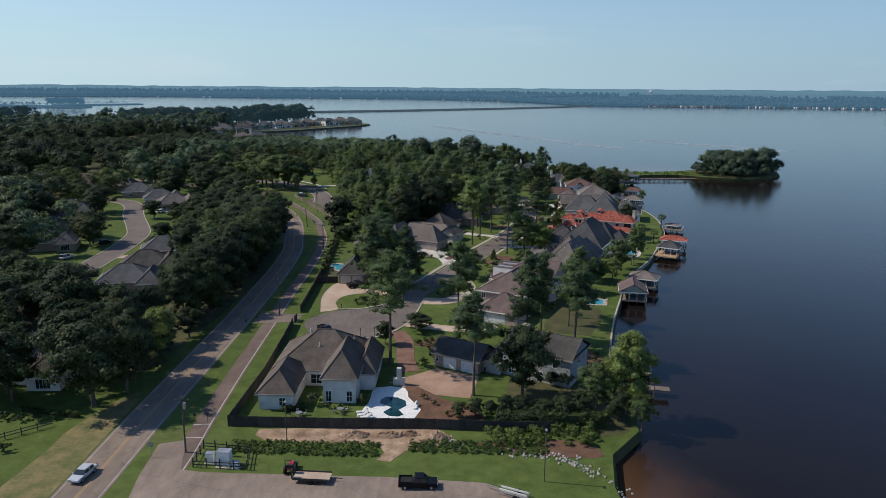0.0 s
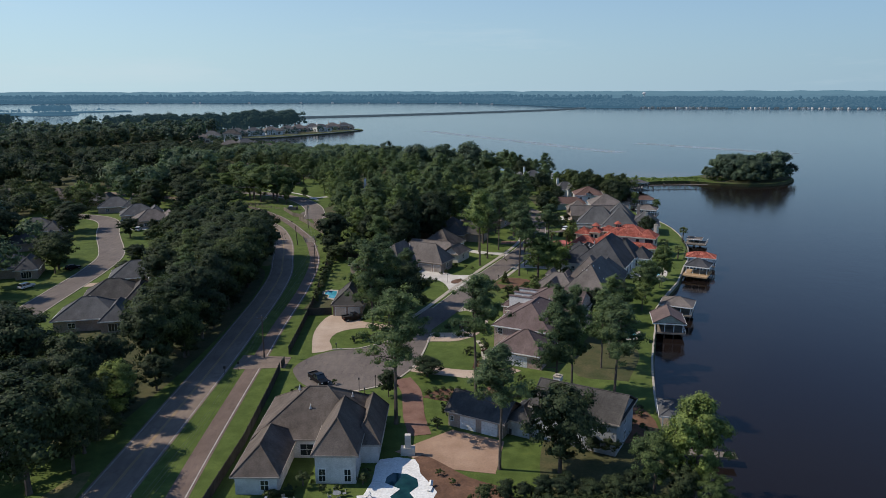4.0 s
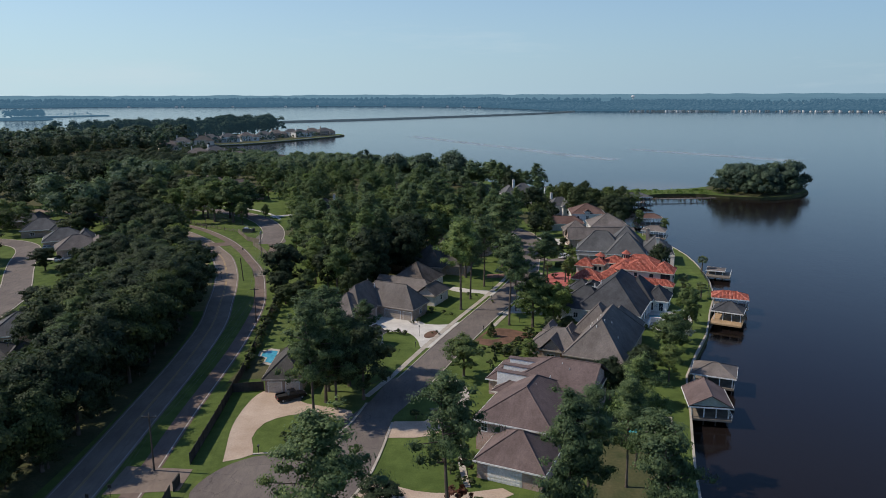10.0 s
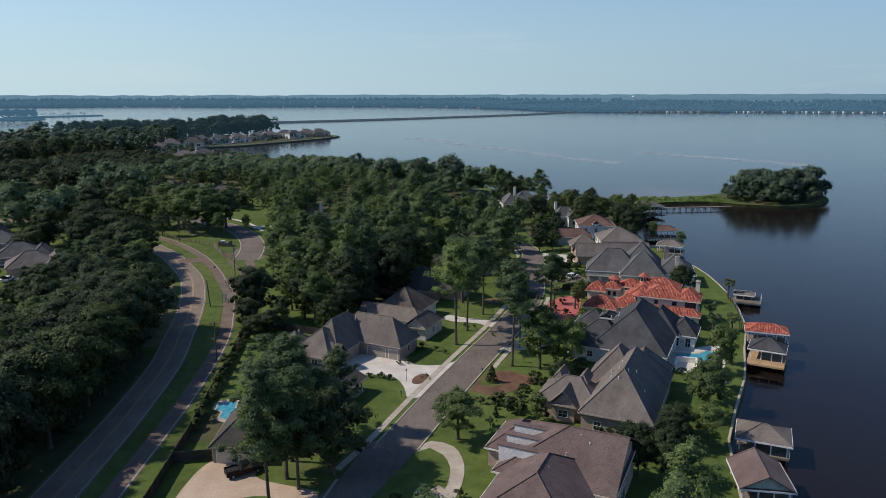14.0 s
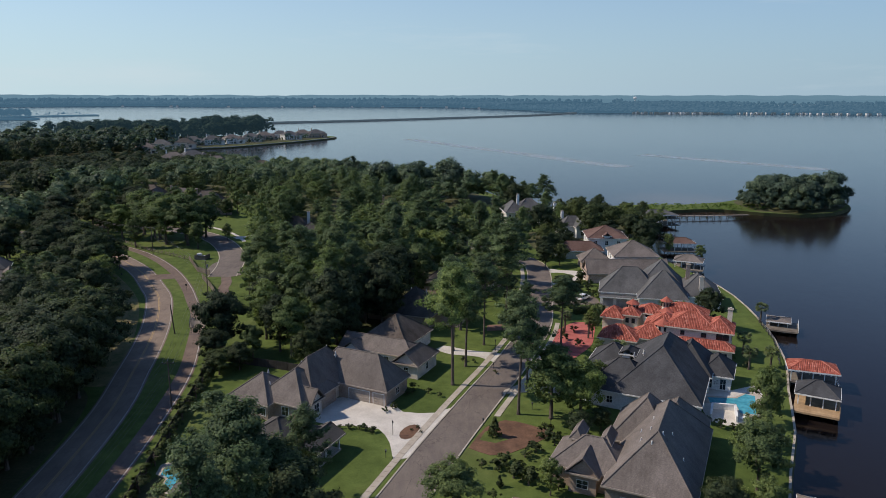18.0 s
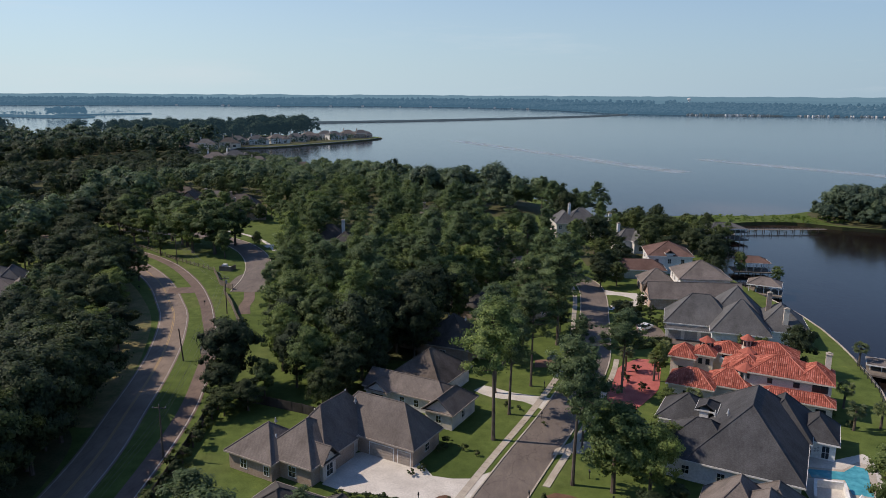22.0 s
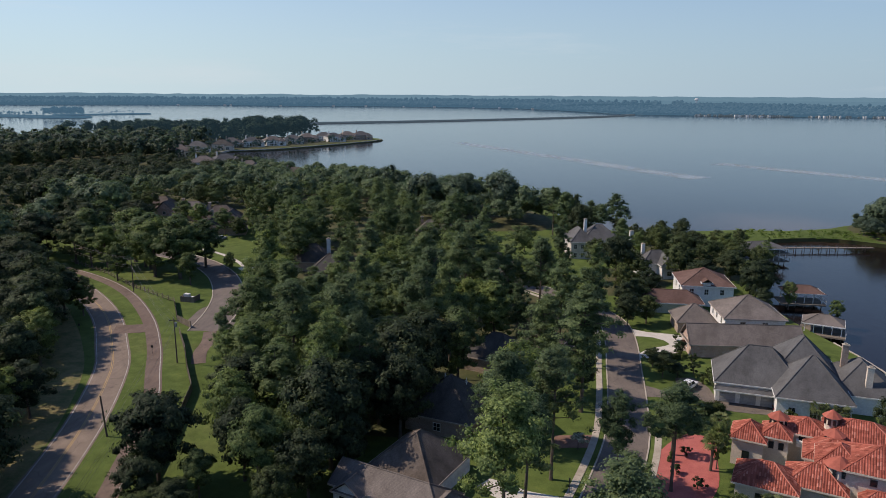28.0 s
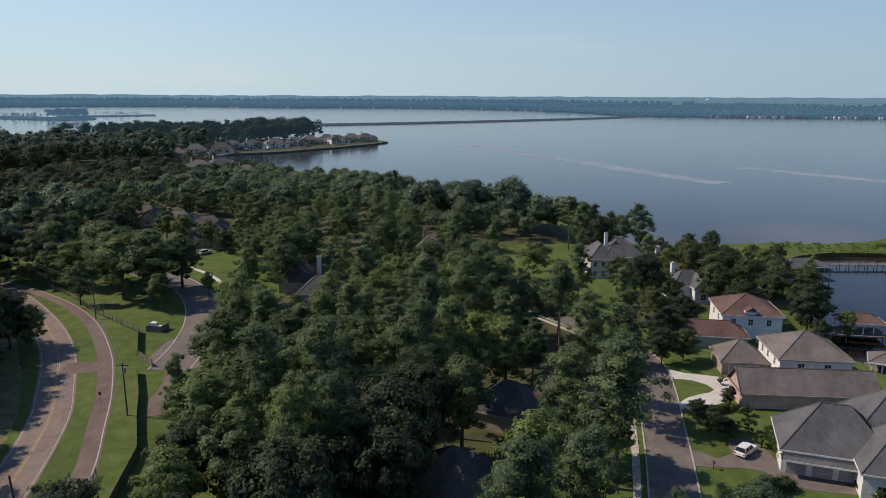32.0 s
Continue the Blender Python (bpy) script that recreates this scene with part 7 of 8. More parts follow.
for x, y in ((9.2, 231.6), (-6.8, 220.5), (12.8, 257.6), (37, 320), (35, 303), (-21, 148.8), (-30.2, 172.6), (18.5, 238)):
    p = thing("mailbox", "dark mailbox on a short post", "mailbox", at(x, y))
    tube("post", (0, 0, 0), (0, 0, 1.05), 0.06, 0.06, DARK_WOOD, p, 6)
    boxes("box", [(-0.12, -0.26, 1.05, 0.12, 0.26, 1.34)], METAL_DARK, p)
for x, y in ((-50.2, 157.5), (-48.2, 160), (-97, 331), (-44.2, 108.6), (-42.2, 109), (-72.5, 318)):
    p = thing("sign_post", "small dark sign on a thin post", "sign", at(x, y))
    tube("post", (0, 0, 0), (0, 0, 1.9), 0.035, 0.035, METAL_DARK, p, 6)
    boxes("sign", [(-0.25, -0.02, 1.4, 0.25, 0.02, 1.95)], METAL_DARK, p)
p = thing("sign_post", "blue-backed road sign on a thin post", "sign", at(-46.8, 97.5))
tube("post", (0, 0, 0), (0, 0, 2.6), 0.04, 0.04, METAL_GREY, p, 6)
boxes("sign", [(-0.35, -0.02, 1.7, 0.35, 0.02, 2.6)], METAL_GREY, p)
ribbon("crossing_line", [(-44.4, 108.2), (-41.4, 108.6)], -0.15, 0.15, 0.045, LINE_WHITE, trail), ribbon("crossing_line", [(-44.4, 103.8), (-41.4, 103.9)], -0.15, 0.15, 0.045, LINE_WHITE, trail)
ribbon("crossing_line", [(-44, 90), (-41, 90.2)], -0.15, 0.15, 0.045, LINE_WHITE, trail)

# little trail bridge
bridge = thing("footbridge", "small trail bridge with dark rails and pale deck", "footbridge", pose(-59.3, 288.5, 0, 0, 0, 17))
for k in range(16):
    boxes("plank", [(-1.9, -4 + k * 0.5, -0.1, 1.9, -3.52 + k * 0.5, 0.09)], WOOD, bridge)
for s in (-1.9, 1.8):
    for z in (0.45, 0.8, 1.1):
        boxes("rail", [(s, -4, z, s + 0.08, 4, z + 0.07)], METAL_DARK, bridge)
    for k in range(6):
        boxes("post", [(s, -4 + k * 1.58, 0.09, s + 0.09, -3.9 + k * 1.58, 1.2)], METAL_DARK, bridge)


# ---- vehicles ----
def vehicle(kind, x, y, turn, body, label, name="car"):
    """A car or pickup, its nose towards its own +x."""
    c = thing(name, label, "car" if kind != "pickup" else "pickup truck", at(x, y, turn))
    L, W = (5.6, 1.95) if kind == "pickup" else (4.7, 1.82)
    hood = 1.08 if kind != "sedan" else 0.92
    bm = bmesh.new()
    prof = [(-L / 2, 0.42), (L / 2 - 0.1, 0.42), (L / 2, 0.6), (L / 2 - 0.12, hood - 0.12), (L / 2 - 1.3, hood), (-L / 2 + 0.1, hood), (-L / 2, hood - 0.2)]
    sides = []
    for s in (-1, 1):
        sides.append([bm.verts.new((u, s * W / 2 * (0.97 if z > hood - 0.15 else 1), z)) for u, z in prof])
    for k in range(len(prof)):
        j = (k + 1) % len(prof)
        bm.faces.new((sides[0][k], sides[0][j], sides[1][j], sides[1][k]))
    bm.faces.new(sides[0][::-1]), bm.faces.new(sides[1])
    bmesh.ops.bevel(bm, geom=[e for e in bm.edges], offset=0.05, segments=2, affect="EDGES")
    part("body", bm, body, c)
    if kind == "pickup":
        x0, x1, top_z = -0.75, L / 2 - 1.35, 1.85
        boxes("bed_rim", [(-L / 2 + 0.05, -W / 2, hood - 0.02, -0.85, -W / 2 + 0.12, hood + 0.22), (-L / 2 + 0.05, W / 2 - 0.12, hood - 0.02, -0.85, W / 2, hood + 0.22),
                          (-L / 2, -W / 2 + 0.12, hood - 0.02, -L / 2 + 0.1, W / 2 - 0.12, hood + 0.22)], body, c)
        boxes("bed_floor", [(-L / 2 + 0.1, -W / 2 + 0.12, hood, -0.85, W / 2 - 0.12, hood + 0.02)], RUBBER, c)
    elif kind == "suv":
        x0, x1, top_z = -L / 2 + 0.15, L / 2 - 1.35, 1.75
    else:
        x0, x1, top_z = -L / 2 + 0.7, L / 2 - 1.3, 1.45
    for nm, mat, grow, z0, z1 in (("cabin", body, 0.0, top_z - 0.1, top_z), ("glasshouse", GLASS, -0.02, hood - 0.02, top_z - 0.1)):
        bm = bmesh.new()
        sl = 0.65 if nm == "glasshouse" else 0.02
        lo = [(x0 + (0.35 if nm == "cabin" else 0), z0), (x1 - (0.65 if nm == "cabin" else 0), z0), (x1 - 0.65, z1), (x0 + 0.35, z1)]
        a3 = [bm.verts.new((u, -(W / 2 - (0.08 if z < top_z - 0.2 else 0.2)), z)) for u, z in lo]
        b3 = [bm.verts.new((u, W / 2 - (0.08 if z < top_z - 0.2 else 0.2), z)) for u, z in lo]
        for k in range(4):
            j = (k + 1) % 4
            bm.faces.new((a3[k], a3[j], b3[j], b3[k]))
        bm.faces.new(a3[::-1]), bm.faces.new(b3)
        if nm == "cabin":
            bmesh.ops.bevel(bm, geom=[e for e in bm.edges], offset=0.04, segments=2, affect="EDGES")
        part(nm, bm, mat, c)
    boxes("pillar", [(u - 0.05, s * (W / 2 - 0.13) - 0.04, hood, u + 0.05, s * (W / 2 - 0.13) + 0.04, top_z - 0.08) for u in ((x0 + x1) / 2 - 0.1, x0 + 0.3) for s in (-1, 1)], body, c)
    for u in (-L / 2 + 0.95, L / 2 - 0.95):
        for s in (-1, 1):
            bm = bmesh.new()
            add_tube(bm, (u, s * (W / 2 - 0.22), 0.36), (u, s * (W / 2 + 0.02), 0.36), 0.36, 0.36, 14)
            wh = part("wheel", bm, RUBBER, c)
            bm = bmesh.new()
            add_tube(bm, (u, s * (W / 2 + 0.0), 0.36), (u, s * (W / 2 + 0.035), 0.36), 0.22, 0.19, 10)
            part("rim", bm, METAL_GREY, wh)
    for s in (-1, 1):
        boxes("headlight", [(L / 2 - 0.12, s * (W / 2 - 0.3) - 0.18, 0.68, L / 2 - 0.02, s * (W / 2 - 0.3) + 0.18, 0.84)], WHITE, c)
        boxes("tail_light", [(-L / 2 - 0.02, s * (W / 2 - 0.2) - 0.12, 0.7, -L / 2 + 0.05, s * (W / 2 - 0.2) + 0.12, 0.95)], RED_PAINT, c)
        boxes("mirror", [(x1 - 0.35, s * (W / 2 + 0.1) - 0.08, hood, x1 - 0.2, s * (W / 2 + 0.1) + 0.08, hood + 0.16)], body, c)
    return c


vehicle("pickup", -5.6, 90.9, 2, PAINT_BLACK, "black pickup truck parked on the lot", "pickup_truck")
vehicle("pickup", -29.2, 193, 30, PAINT_BLACK, "black pickup truck in front of a garage", "pickup_truck")
vehicle("pickup", -30.7, 154.4, -52, PAINT_BLACK, "black pickup truck at the turning circle", "pickup_truck")
vehicle("suv", 41.6, 308.5, 48, PAINT_WHITE, "white car parked on a dark forecourt")
vehicle("suv", 56.5, 298.6, -10, PAINT_BLACK, "black car in front of a grey garage")
vehicle("sedan", -54.3, 91.6, -97, PAINT_SILVER, "silver car on the main road")
for x, y, t, m in ((-128, 221, 70, PAINT_WHITE), (-126, 243, 60, PAINT_BLACK), (-146.5, 326, 20, PAINT_SILVER), (-104, 441, 60, PAINT_SILVER), (-133, 307, 100, PAINT_WHITE)):
    vehicle("suv", x, y, t, m, "car parked beside a house")

# equipment on the lot
tr = thing("flatbed_trailer", "tan flatbed trailer with dark rails", "trailer", at(-20.5, 91.9, -3))
boxes("deck", [(-3.1, -1.1, 0.62, 2.2, 1.1, 0.72)], TAN_CONCRETE, tr)
boxes("rail", [(-3.1, -1.15, 0.62, 2.2, -1.1, 0.95), (-3.1, 1.1, 0.62, 2.2, 1.15, 0.95), (2.2, -0.05, 0.55, 4.0, 0.05, 0.65)], METAL_DARK, tr)
boxes("ramp", [(-3.3, -1.0, 0.7, -3.15, -0.4, 2.0), (-3.3, 0.4, 0.7, -3.15, 1.0, 2.0)], METAL_DARK, tr)
for u in (-0.6, 0.3):
    for s in (-1.25, 1.05):
        tube("wheel", (u, s, 0.35), (u, s + 0.2, 0.35), 0.35, 0.35, RUBBER, tr, 12)
tk = thing("tractor", "small red tractor with a dark loader", "tractor", at(-24.7, 94.1, 85))
boxes("body", [(-0.6, -0.35, 0.6, 1.2, 0.35, 1.2)], RED_PAINT, tk)
boxes("seat", [(-0.7, -0.3, 1.0, -0.2, 0.3, 1.5)], BLACK_CLOTH, tk)
boxes("roll_bar", [(-0.8, -0.5, 0.9, -0.7, -0.4, 2.3), (-0.8, 0.4, 0.9, -0.7, 0.5, 2.3), (-0.8, -0.5, 2.3, -0.7, 0.5, 2.4)], METAL_DARK, tk)
boxes("loader", [(1.3, -0.6, 0.2, 1.9, 0.6, 0.8), (0.2, -0.5, 0.9, 1.4, -0.42, 1.05), (0.2, 0.42, 0.9, 1.4, 0.5, 1.05)], METAL_DARK, tk)
for u, s, r in ((-0.5, -0.65, 0.62), (-0.5, 0.45, 0.62), (0.95, -0.55, 0.38), (0.95, 0.35, 0.38)):
    tube("wheel", (u, s, r), (u, s + 0.24, r), r, r, RUBBER, tk, 12)
bt = thing("boat_trailer", "pale metal boat trailer", "trailer", at(7.5, 89.3, 155))
boxes("frame", [(-2.5, -0.8, 0.5, 2.2, -0.7, 0.62), (-2.5, 0.7, 0.5, 2.2, 0.8, 0.62), (2.2, -0.06, 0.5, 3.8, 0.06, 0.62), (-2.5, -0.7, 0.5, -2.4, 0.7, 0.62), (0, -0.7, 0.5, 0.1, 0.7, 0.62)], METAL_GREY, bt)
for s in (-1.05, 0.85):
    tube("wheel", (-0.9, s, 0.33), (-0.9, s + 0.2, 0.33), 0.33, 0.33, RUBBER, bt, 12)
    boxes("bunk", [(-2.4, s * 0.4, 0.62, 1.6, s * 0.4 + 0.12, 0.85)], WHITE, bt)
for x, y, w, hgt in ((-37.3, 96.3, 1.2, 1.6), (-34.9, 95.6, 1.9, 2.4), (-33.0, 94.9, 0.9, 1.0)):
    u = thing("utility_cabinet", "white metal utility cabinet on a pad", "cabinet", at(x, y, -3))
    boxes("body", [(-w / 2, -w * 0.35, 0.1, w / 2, w * 0.35, hgt)], WHITE, u), boxes("lid", [(-w / 2 - 0.05, -w * 0.35 - 0.05, hgt, w / 2 + 0.05, w * 0.35 + 0.05, hgt + 0.08)], METAL_GREY, u)
    boxes("pad", [(-w / 2 - 0.2, -w * 0.5, 0, w / 2 + 0.2, w * 0.5, 0.1)], CONCRETE, u)
fr = thing("wooden_frame", "pale timber frame lying on the grass", "frame", at(-0.4, 103.2, -20))
boxes("bar", [(-1.2, -1.3, 0.02, -1.05, 1.3, 0.16), (1.05, -1.3, 0.02, 1.2, 1.3, 0.16), (-1.05, -1.3, 0.02, 1.05, -1.15, 0.16), (-1.05, 1.15, 0.02, 1.05, 1.3, 0.16)], CONCRETE, fr)


# ---- pools and patios ----
paving("patio", [(-17.6, 112.5), (-12.5, 110.2), (-7.6, 112), (-6.6, 115.5), (-9.2, 120.5), (-10.2, 124.6), (-15.6, 124.5), (-16.2, 118)], WHITE, "white concrete pool patio", z=0.06)
tagged(sheet("pool_water", [(-14.1, 119.4), (-13.2, 120.6), (-11.2, 120.3), (-9.6, 118.9), (-9.3, 117), (-10.5, 115.2), (-9.5, 113.4), (-10.4, 112.6), (-12, 112.8), (-13.2, 114.2), (-11.9, 116.2), (-14.2, 117.8)], 0.075, DARK_POOL), "dark kidney-shaped swimming pool water", "pool", kind="structure")
for outline, label in (([(32, 184.5), (38.5, 184), (37.5, 179.5), (31, 180)], "turquoise rectangular swimming pool"), ([(-40.6, 217.4), (-39, 218.8), (-37.4, 218.2), (-37.2, 216), (-35.6, 214.6), (-35.2, 212.2), (-37, 211), (-38.8, 212), (-38.9, 214.4), (-40.4, 215.4)], "turquoise swimming pool"),
                       ([(52.4, 243.2), (57.6, 242.6), (60.2, 244.6), (61.6, 243.6), (60, 239.6), (58.6, 235.6), (55.8, 236.2), (56.6, 240.2), (52, 240.6)], "turquoise lakeside swimming pool")):
    cx, cy = sum(p[0] for p in outline) / len(outline), sum(p[1] for p in outline) / len(outline)
    paving("pool_deck", [(cx + (x - cx) * 1.35, cy + (y - cy) * 1.35) for x, y in outline], CONCRETE, "pale concrete pool deck", z=0.055, rounded=False)
    tagged(sheet("pool_water", outline, 0.07, POOL_BLUE, smooth_edge=False), label, "pool", kind="structure")

paving("patio", [(50.6, 244.4), (53.4, 248), (58.2, 246.4), (63.4, 248.6), (63.4, 244.6), (60.2, 234.6), (54.6, 231.4), (49.4, 233.2)], WHITE_CONCRETE, "white concrete patio round a lakeside pool", z=0.05)
garden_wall = thing("garden_wall", "low white plaster wall beside a pool", "wall")
for p, q in (((49.4, 233.6), (51.4, 238.2)), ((51.4, 238.2), (55.2, 237.4)), ((53.6, 232.6), (55.2, 237.4))):
    ob = boxes("panel", [(0, -0.14, 0, math.hypot(q[0] - p[0], q[1] - p[1]), 0.14, 1.15), (-0.04, -0.19, 1.15, math.hypot(q[0] - p[0], q[1] - p[1]) + 0.04, 0.19, 1.22)], WHITE, garden_wall)
    ob.matrix_local = pose(p[0], p[1], 0, 0, 0, math.degrees(math.atan2(q[1] - p[1], q[0] - p[0])))


def lounger(x, y, turn, mat=WHITE):
    s = thing("sun_lounger", "white slatted sun lounger", "lounger", at(x, y, turn), "loungers by the pool")
    boxes("frame", [(-0.9, -0.32, 0.28, 0.4, 0.32, 0.34)], mat, s)
    bm = bmesh.new()
    add_tube(bm, (0.4, 0, 0.34), (1.0, 0, 0.8), 0.28, 0.28, 4)
    part("backrest", bm, mat, s)
    for u in (-0.8, 0.3):
        for v in (-0.28, 0.28):
            boxes("leg", [(u - 0.03, v - 0.03, 0, u + 0.03, v + 0.03, 0.28)], mat, s)


for x, y, t in ((-16.6, 112.8, 15), (-15.9, 112.0, 15), (-16.9, 113.8, 10), (-7.6, 116.3, 80), (57, 233.5, 30), (58.3, 233, 30), (55.6, 234.2, 30)):
    lounger(x, y, t)


def patio_set(x, y):
    s = thing("patio_table", "round metal patio table", "table", at(x, y))
    bm = bmesh.new()
    add_tube(bm, (0, 0, 0.7), (0, 0, 0.74), 0.6, 0.6, 14), add_tube(bm, (0, 0, 0), (0, 0, 0.7), 0.05, 0.05, 6)
    part("tabletop", bm, METAL_GREY, s)
    for k in range(4):
        a = k * math.pi / 2 + 0.4
        c = thing("patio_chair", "pale metal patio chair", "chair", at(x + 1.05 * math.cos(a), y + 1.05 * math.sin(a), math.degrees(a)), "chairs round the patio table")
        boxes("seat", [(-0.24, -0.24, 0.4, 0.24, 0.24, 0.45)], METAL_GREY, c), boxes("backrest", [(0.2, -0.24, 0.45, 0.24, 0.24, 0.9)], METAL_GREY, c)
        for u in (-0.2, 0.2):
            for v in (-0.2, 0.2):
                boxes("leg", [(u - 0.02, v - 0.02, 0, u + 0.02, v + 0.02, 0.4)], METAL_DARK, c)


patio_set(-27.5, 112.2), patio_set(-20.6, 114.0)
fp = thing("outdoor_fireplace", "pale masonry outdoor fireplace by the pool", "fireplace", at(-11.4, 126.2))
boxes("hearth", [(-1.1, -0.5, 0, 1.1, 0.5, 1.3)], STONE, fp), boxes("chimney", [(-0.45, -0.35, 1.3, 0.45, 0.35, 3.4)], STONE, fp)
um = thing("patio_umbrella", "teal patio umbrella on a thin pole", "umbrella", at(30.5, 176))
tube("pole", (0, 0, 0), (0, 0, 2.4), 0.03, 0.03, METAL_GREY, um, 6), tube("canopy", (0, 0, 2.1), (0, 0, 2.7), 1.5, 0.03, TEAL_CLOTH, um, 8)


# ---- lake edge ----
wall_line = [p for p in ground_line if 140 < p[1] < 345 and p[0] > 0]
seawall = tagged(ribbon("seawall", wall_line, -0.1, 0.3, 0.14, CONCRETE, None, 2.4), "pale concrete seawall cap along the lawn", "seawall", kind="structure")
rng = np.random.default_rng(3)
rock_rng = random.Random(3)
bm = bmesh.new()
ico = bmesh.ops.create_icosphere(bm, subdivisions=1, radius=0.5)
for v in bm.verts:
    v.co *= 0.8 + 0.4 * rock_rng.random()
rock_mesh = bpy.data.meshes.new("rock")
bm.to_mesh(rock_mesh)
bm.free()
rock_mesh.materials.append(ROCK)
riprap = thing("riprap", "pale broken rocks along the bank", "rocks", at(22.5, 92))
bank = smooth_line([(7.5, 101), (12.3, 100.4), (16.5, 98.8), (19.9, 95.8), (22.6, 91.5), (23, 84), (23, 76)], 0.5)
for k in range(290):
    x, y = bank[rock_rng.randrange(len(bank))]
    ob = new("rock", rock_mesh)
    ob.parent = riprap
    sc = rock_rng.uniform(0.25, 0.62)
    ob.matrix_local = pose(x + rock_rng.gauss(0, 0.8) - 22.5, y + rock_rng.gauss(0, 0.7) - 92, 0.06 if x < 21 else rock_rng.uniform(-0.9, 0.1), rock_rng.uniform(0, 90), rock_rng.uniform(0, 90), rock_rng.uniform(0, 360)) @ Matrix.Diagonal((sc, sc, sc * 0.7, 1))


def boathouse(x, y, turn, w, d, eave, ridge, roof, label, gable="", deck=(0, 0, 0, 0), wall=None, ribs=False, deck_mat=None, upper=False):
    """An open boathouse on piles; its front faces its own -y. deck: how far the deck reaches past the roof to the west, south, east, north."""
    b = thing("boathouse", label, "boathouse", at(x, y, turn))
    roof_part(b, -w / 2, -d / 2, w / 2, d / 2, eave, ridge, roof, gable, WHITE, ribs)
    n = max(2, round(w / 2.2))
    for k in range(n + 1):
        for v in (-d / 2 + 0.2, d / 2 - 0.2):
            u = -w / 2 + 0.2 + (w - 0.4) * k / n
            boxes("post", [(u - 0.1, v - 0.1, -0.2, u + 0.1, v + 0.1, eave - 0.05)], WHITE, b)
            tube("pile", (u, v, -4), (u, v, -0.2), 0.14, 0.14, POLE_WOOD, b, 7)
    x0, y0, x1, y1 = -w / 2 - deck[0], -d / 2 - deck[1], w / 2 + deck[2], d / 2 + deck[3]
    m = max(4, int((y1 - y0) / 0.45))
    board = bmesh.new()
    add_box(board, x0, 0.01, 0.0, x1, (y1 - y0) / m - 0.02, 0.07)
    me = bpy.data.meshes.new("plank")
    board.to_mesh(me)
    board.free()
    me.materials.append(deck_mat or WOOD)
    for k in range(m):
        ob = new("plank", me)
        ob.parent = b
        ob.location = (0, y0 + (y1 - y0) * k / m, -0.2)
    boxes("joist", [(x0, y0, -0.5, x1, y0 + 0.12, -0.2), (x0, y1 - 0.12, -0.5, x1, y1, -0.2), (x0, y0, -0.5, x0 + 0.1, y1, -0.2), (x1 - 0.1, y0, -0.5, x1, y1, -0.2)], deck_mat or WOOD, b)
    boxes("railing", [(x1 - 0.06, y0, 0.75, x1, y1, 0.85), (x1 - 0.05, y0, 0.3, x1 - 0.01, y1, 0.36)] + [(x1 - 0.08, y0 + (y1 - y0) * k / 5, -0.13, x1, y0 + (y1 - y0) * k / 5 + 0.08, 0.85) for k in range(5)], deck_mat or WHITE, b)
    if wall:
        boxes("wall", [(-w / 2 + 0.3, d / 2 - 2.2, -0.13, 0, d / 2 - 0.3, eave - 0.06)], wall, b)
    if "s" in gable:
        bm = bmesh.new()
        z1 = ridge - 0.25
        f = [bm.verts.new(p) for p in ((-w / 2, -d / 2, eave), (w / 2, -d / 2, eave), (0, -d / 2, z1), (-w / 2, -d / 2 + 0.12, eave), (w / 2, -d / 2 + 0.12, eave), (0, -d / 2 + 0.12, z1))]
        for q in ((0, 1, 2), (5, 4, 3), (0, 3, 4, 1), (1, 4, 5, 2), (2, 5, 3, 0)):
            bm.faces.new([f[i] for i in q])
        part("gable", bm, wall or MUTED_GREEN, b)
    if upper:
        boxes("upper_deck", [(x0, y0, 2.6, x1, y1, 2.75)], WOOD, b)
    return b


boathouse(47.2, 188.3, -10, 6.6, 7.6, 2.1, 4.2, ROOF_PURPLE, "open boathouse with a brown gable roof and white posts", "sn", (0.3, 0.6, 0.3, 0.3), MUTED_GREEN)
boathouse(53.6, 201.6, -24, 7.4, 6.4, 2.0, 3.6, ROOF_TAUPE, "open boathouse with a low grey-brown roof", "", (0.2, 0.4, 0.2, 0.2))
boathouse(72.2, 241.4, -29, 6.6, 5.6, 2.2, 4.2, ROOF_BLACK, "boathouse with a charcoal roof and tan deck", "", (0.4, 3.2, 0.5, 0), None, False, DECK)
boathouse(76.8, 252.6, -20, 8.4, 5.2, 2.4, 3.8, TILE, "open boathouse with a red clay tile roof", "", (0.2, 0.2, 0.4, 0.2), None, True)
boathouse(86.2, 287.2, -25, 4.6, 4.2, 1.2, 1.6, ROOF_TAUPE, "low covered boat lift beside a grey pier", "", (0.4, 3.0, 2.2, 0.5))
boathouse(90, 374.6, -5, 9.6, 6, 2.7, 4.4, ROOF_RUST, "open boathouse with a rust-brown hip roof", "", (1.6, 1.2, 0.6, 0.3))
boathouse(84.2, 347.6, -24, 8.4, 6, 2.3, 4.1, ROOF_TAUPE, "open boathouse with a brown-grey hip roof", "", (0.8, 1.5, 0.8, 0.5))
boathouse(97, 428, 12, 15, 9, 4.2, 6.2, ROOF_GREY, "large white boathouse with grey roofs", "", (1, 1, 1, 1), WHITE, False, None, True)
boathouse(90, 419, 12, 8, 6, 2.2, 4.0, ROOF_GREY, "small grey-roofed boat shelter on piles", "", (1, 1, 1, 1), WHITE)
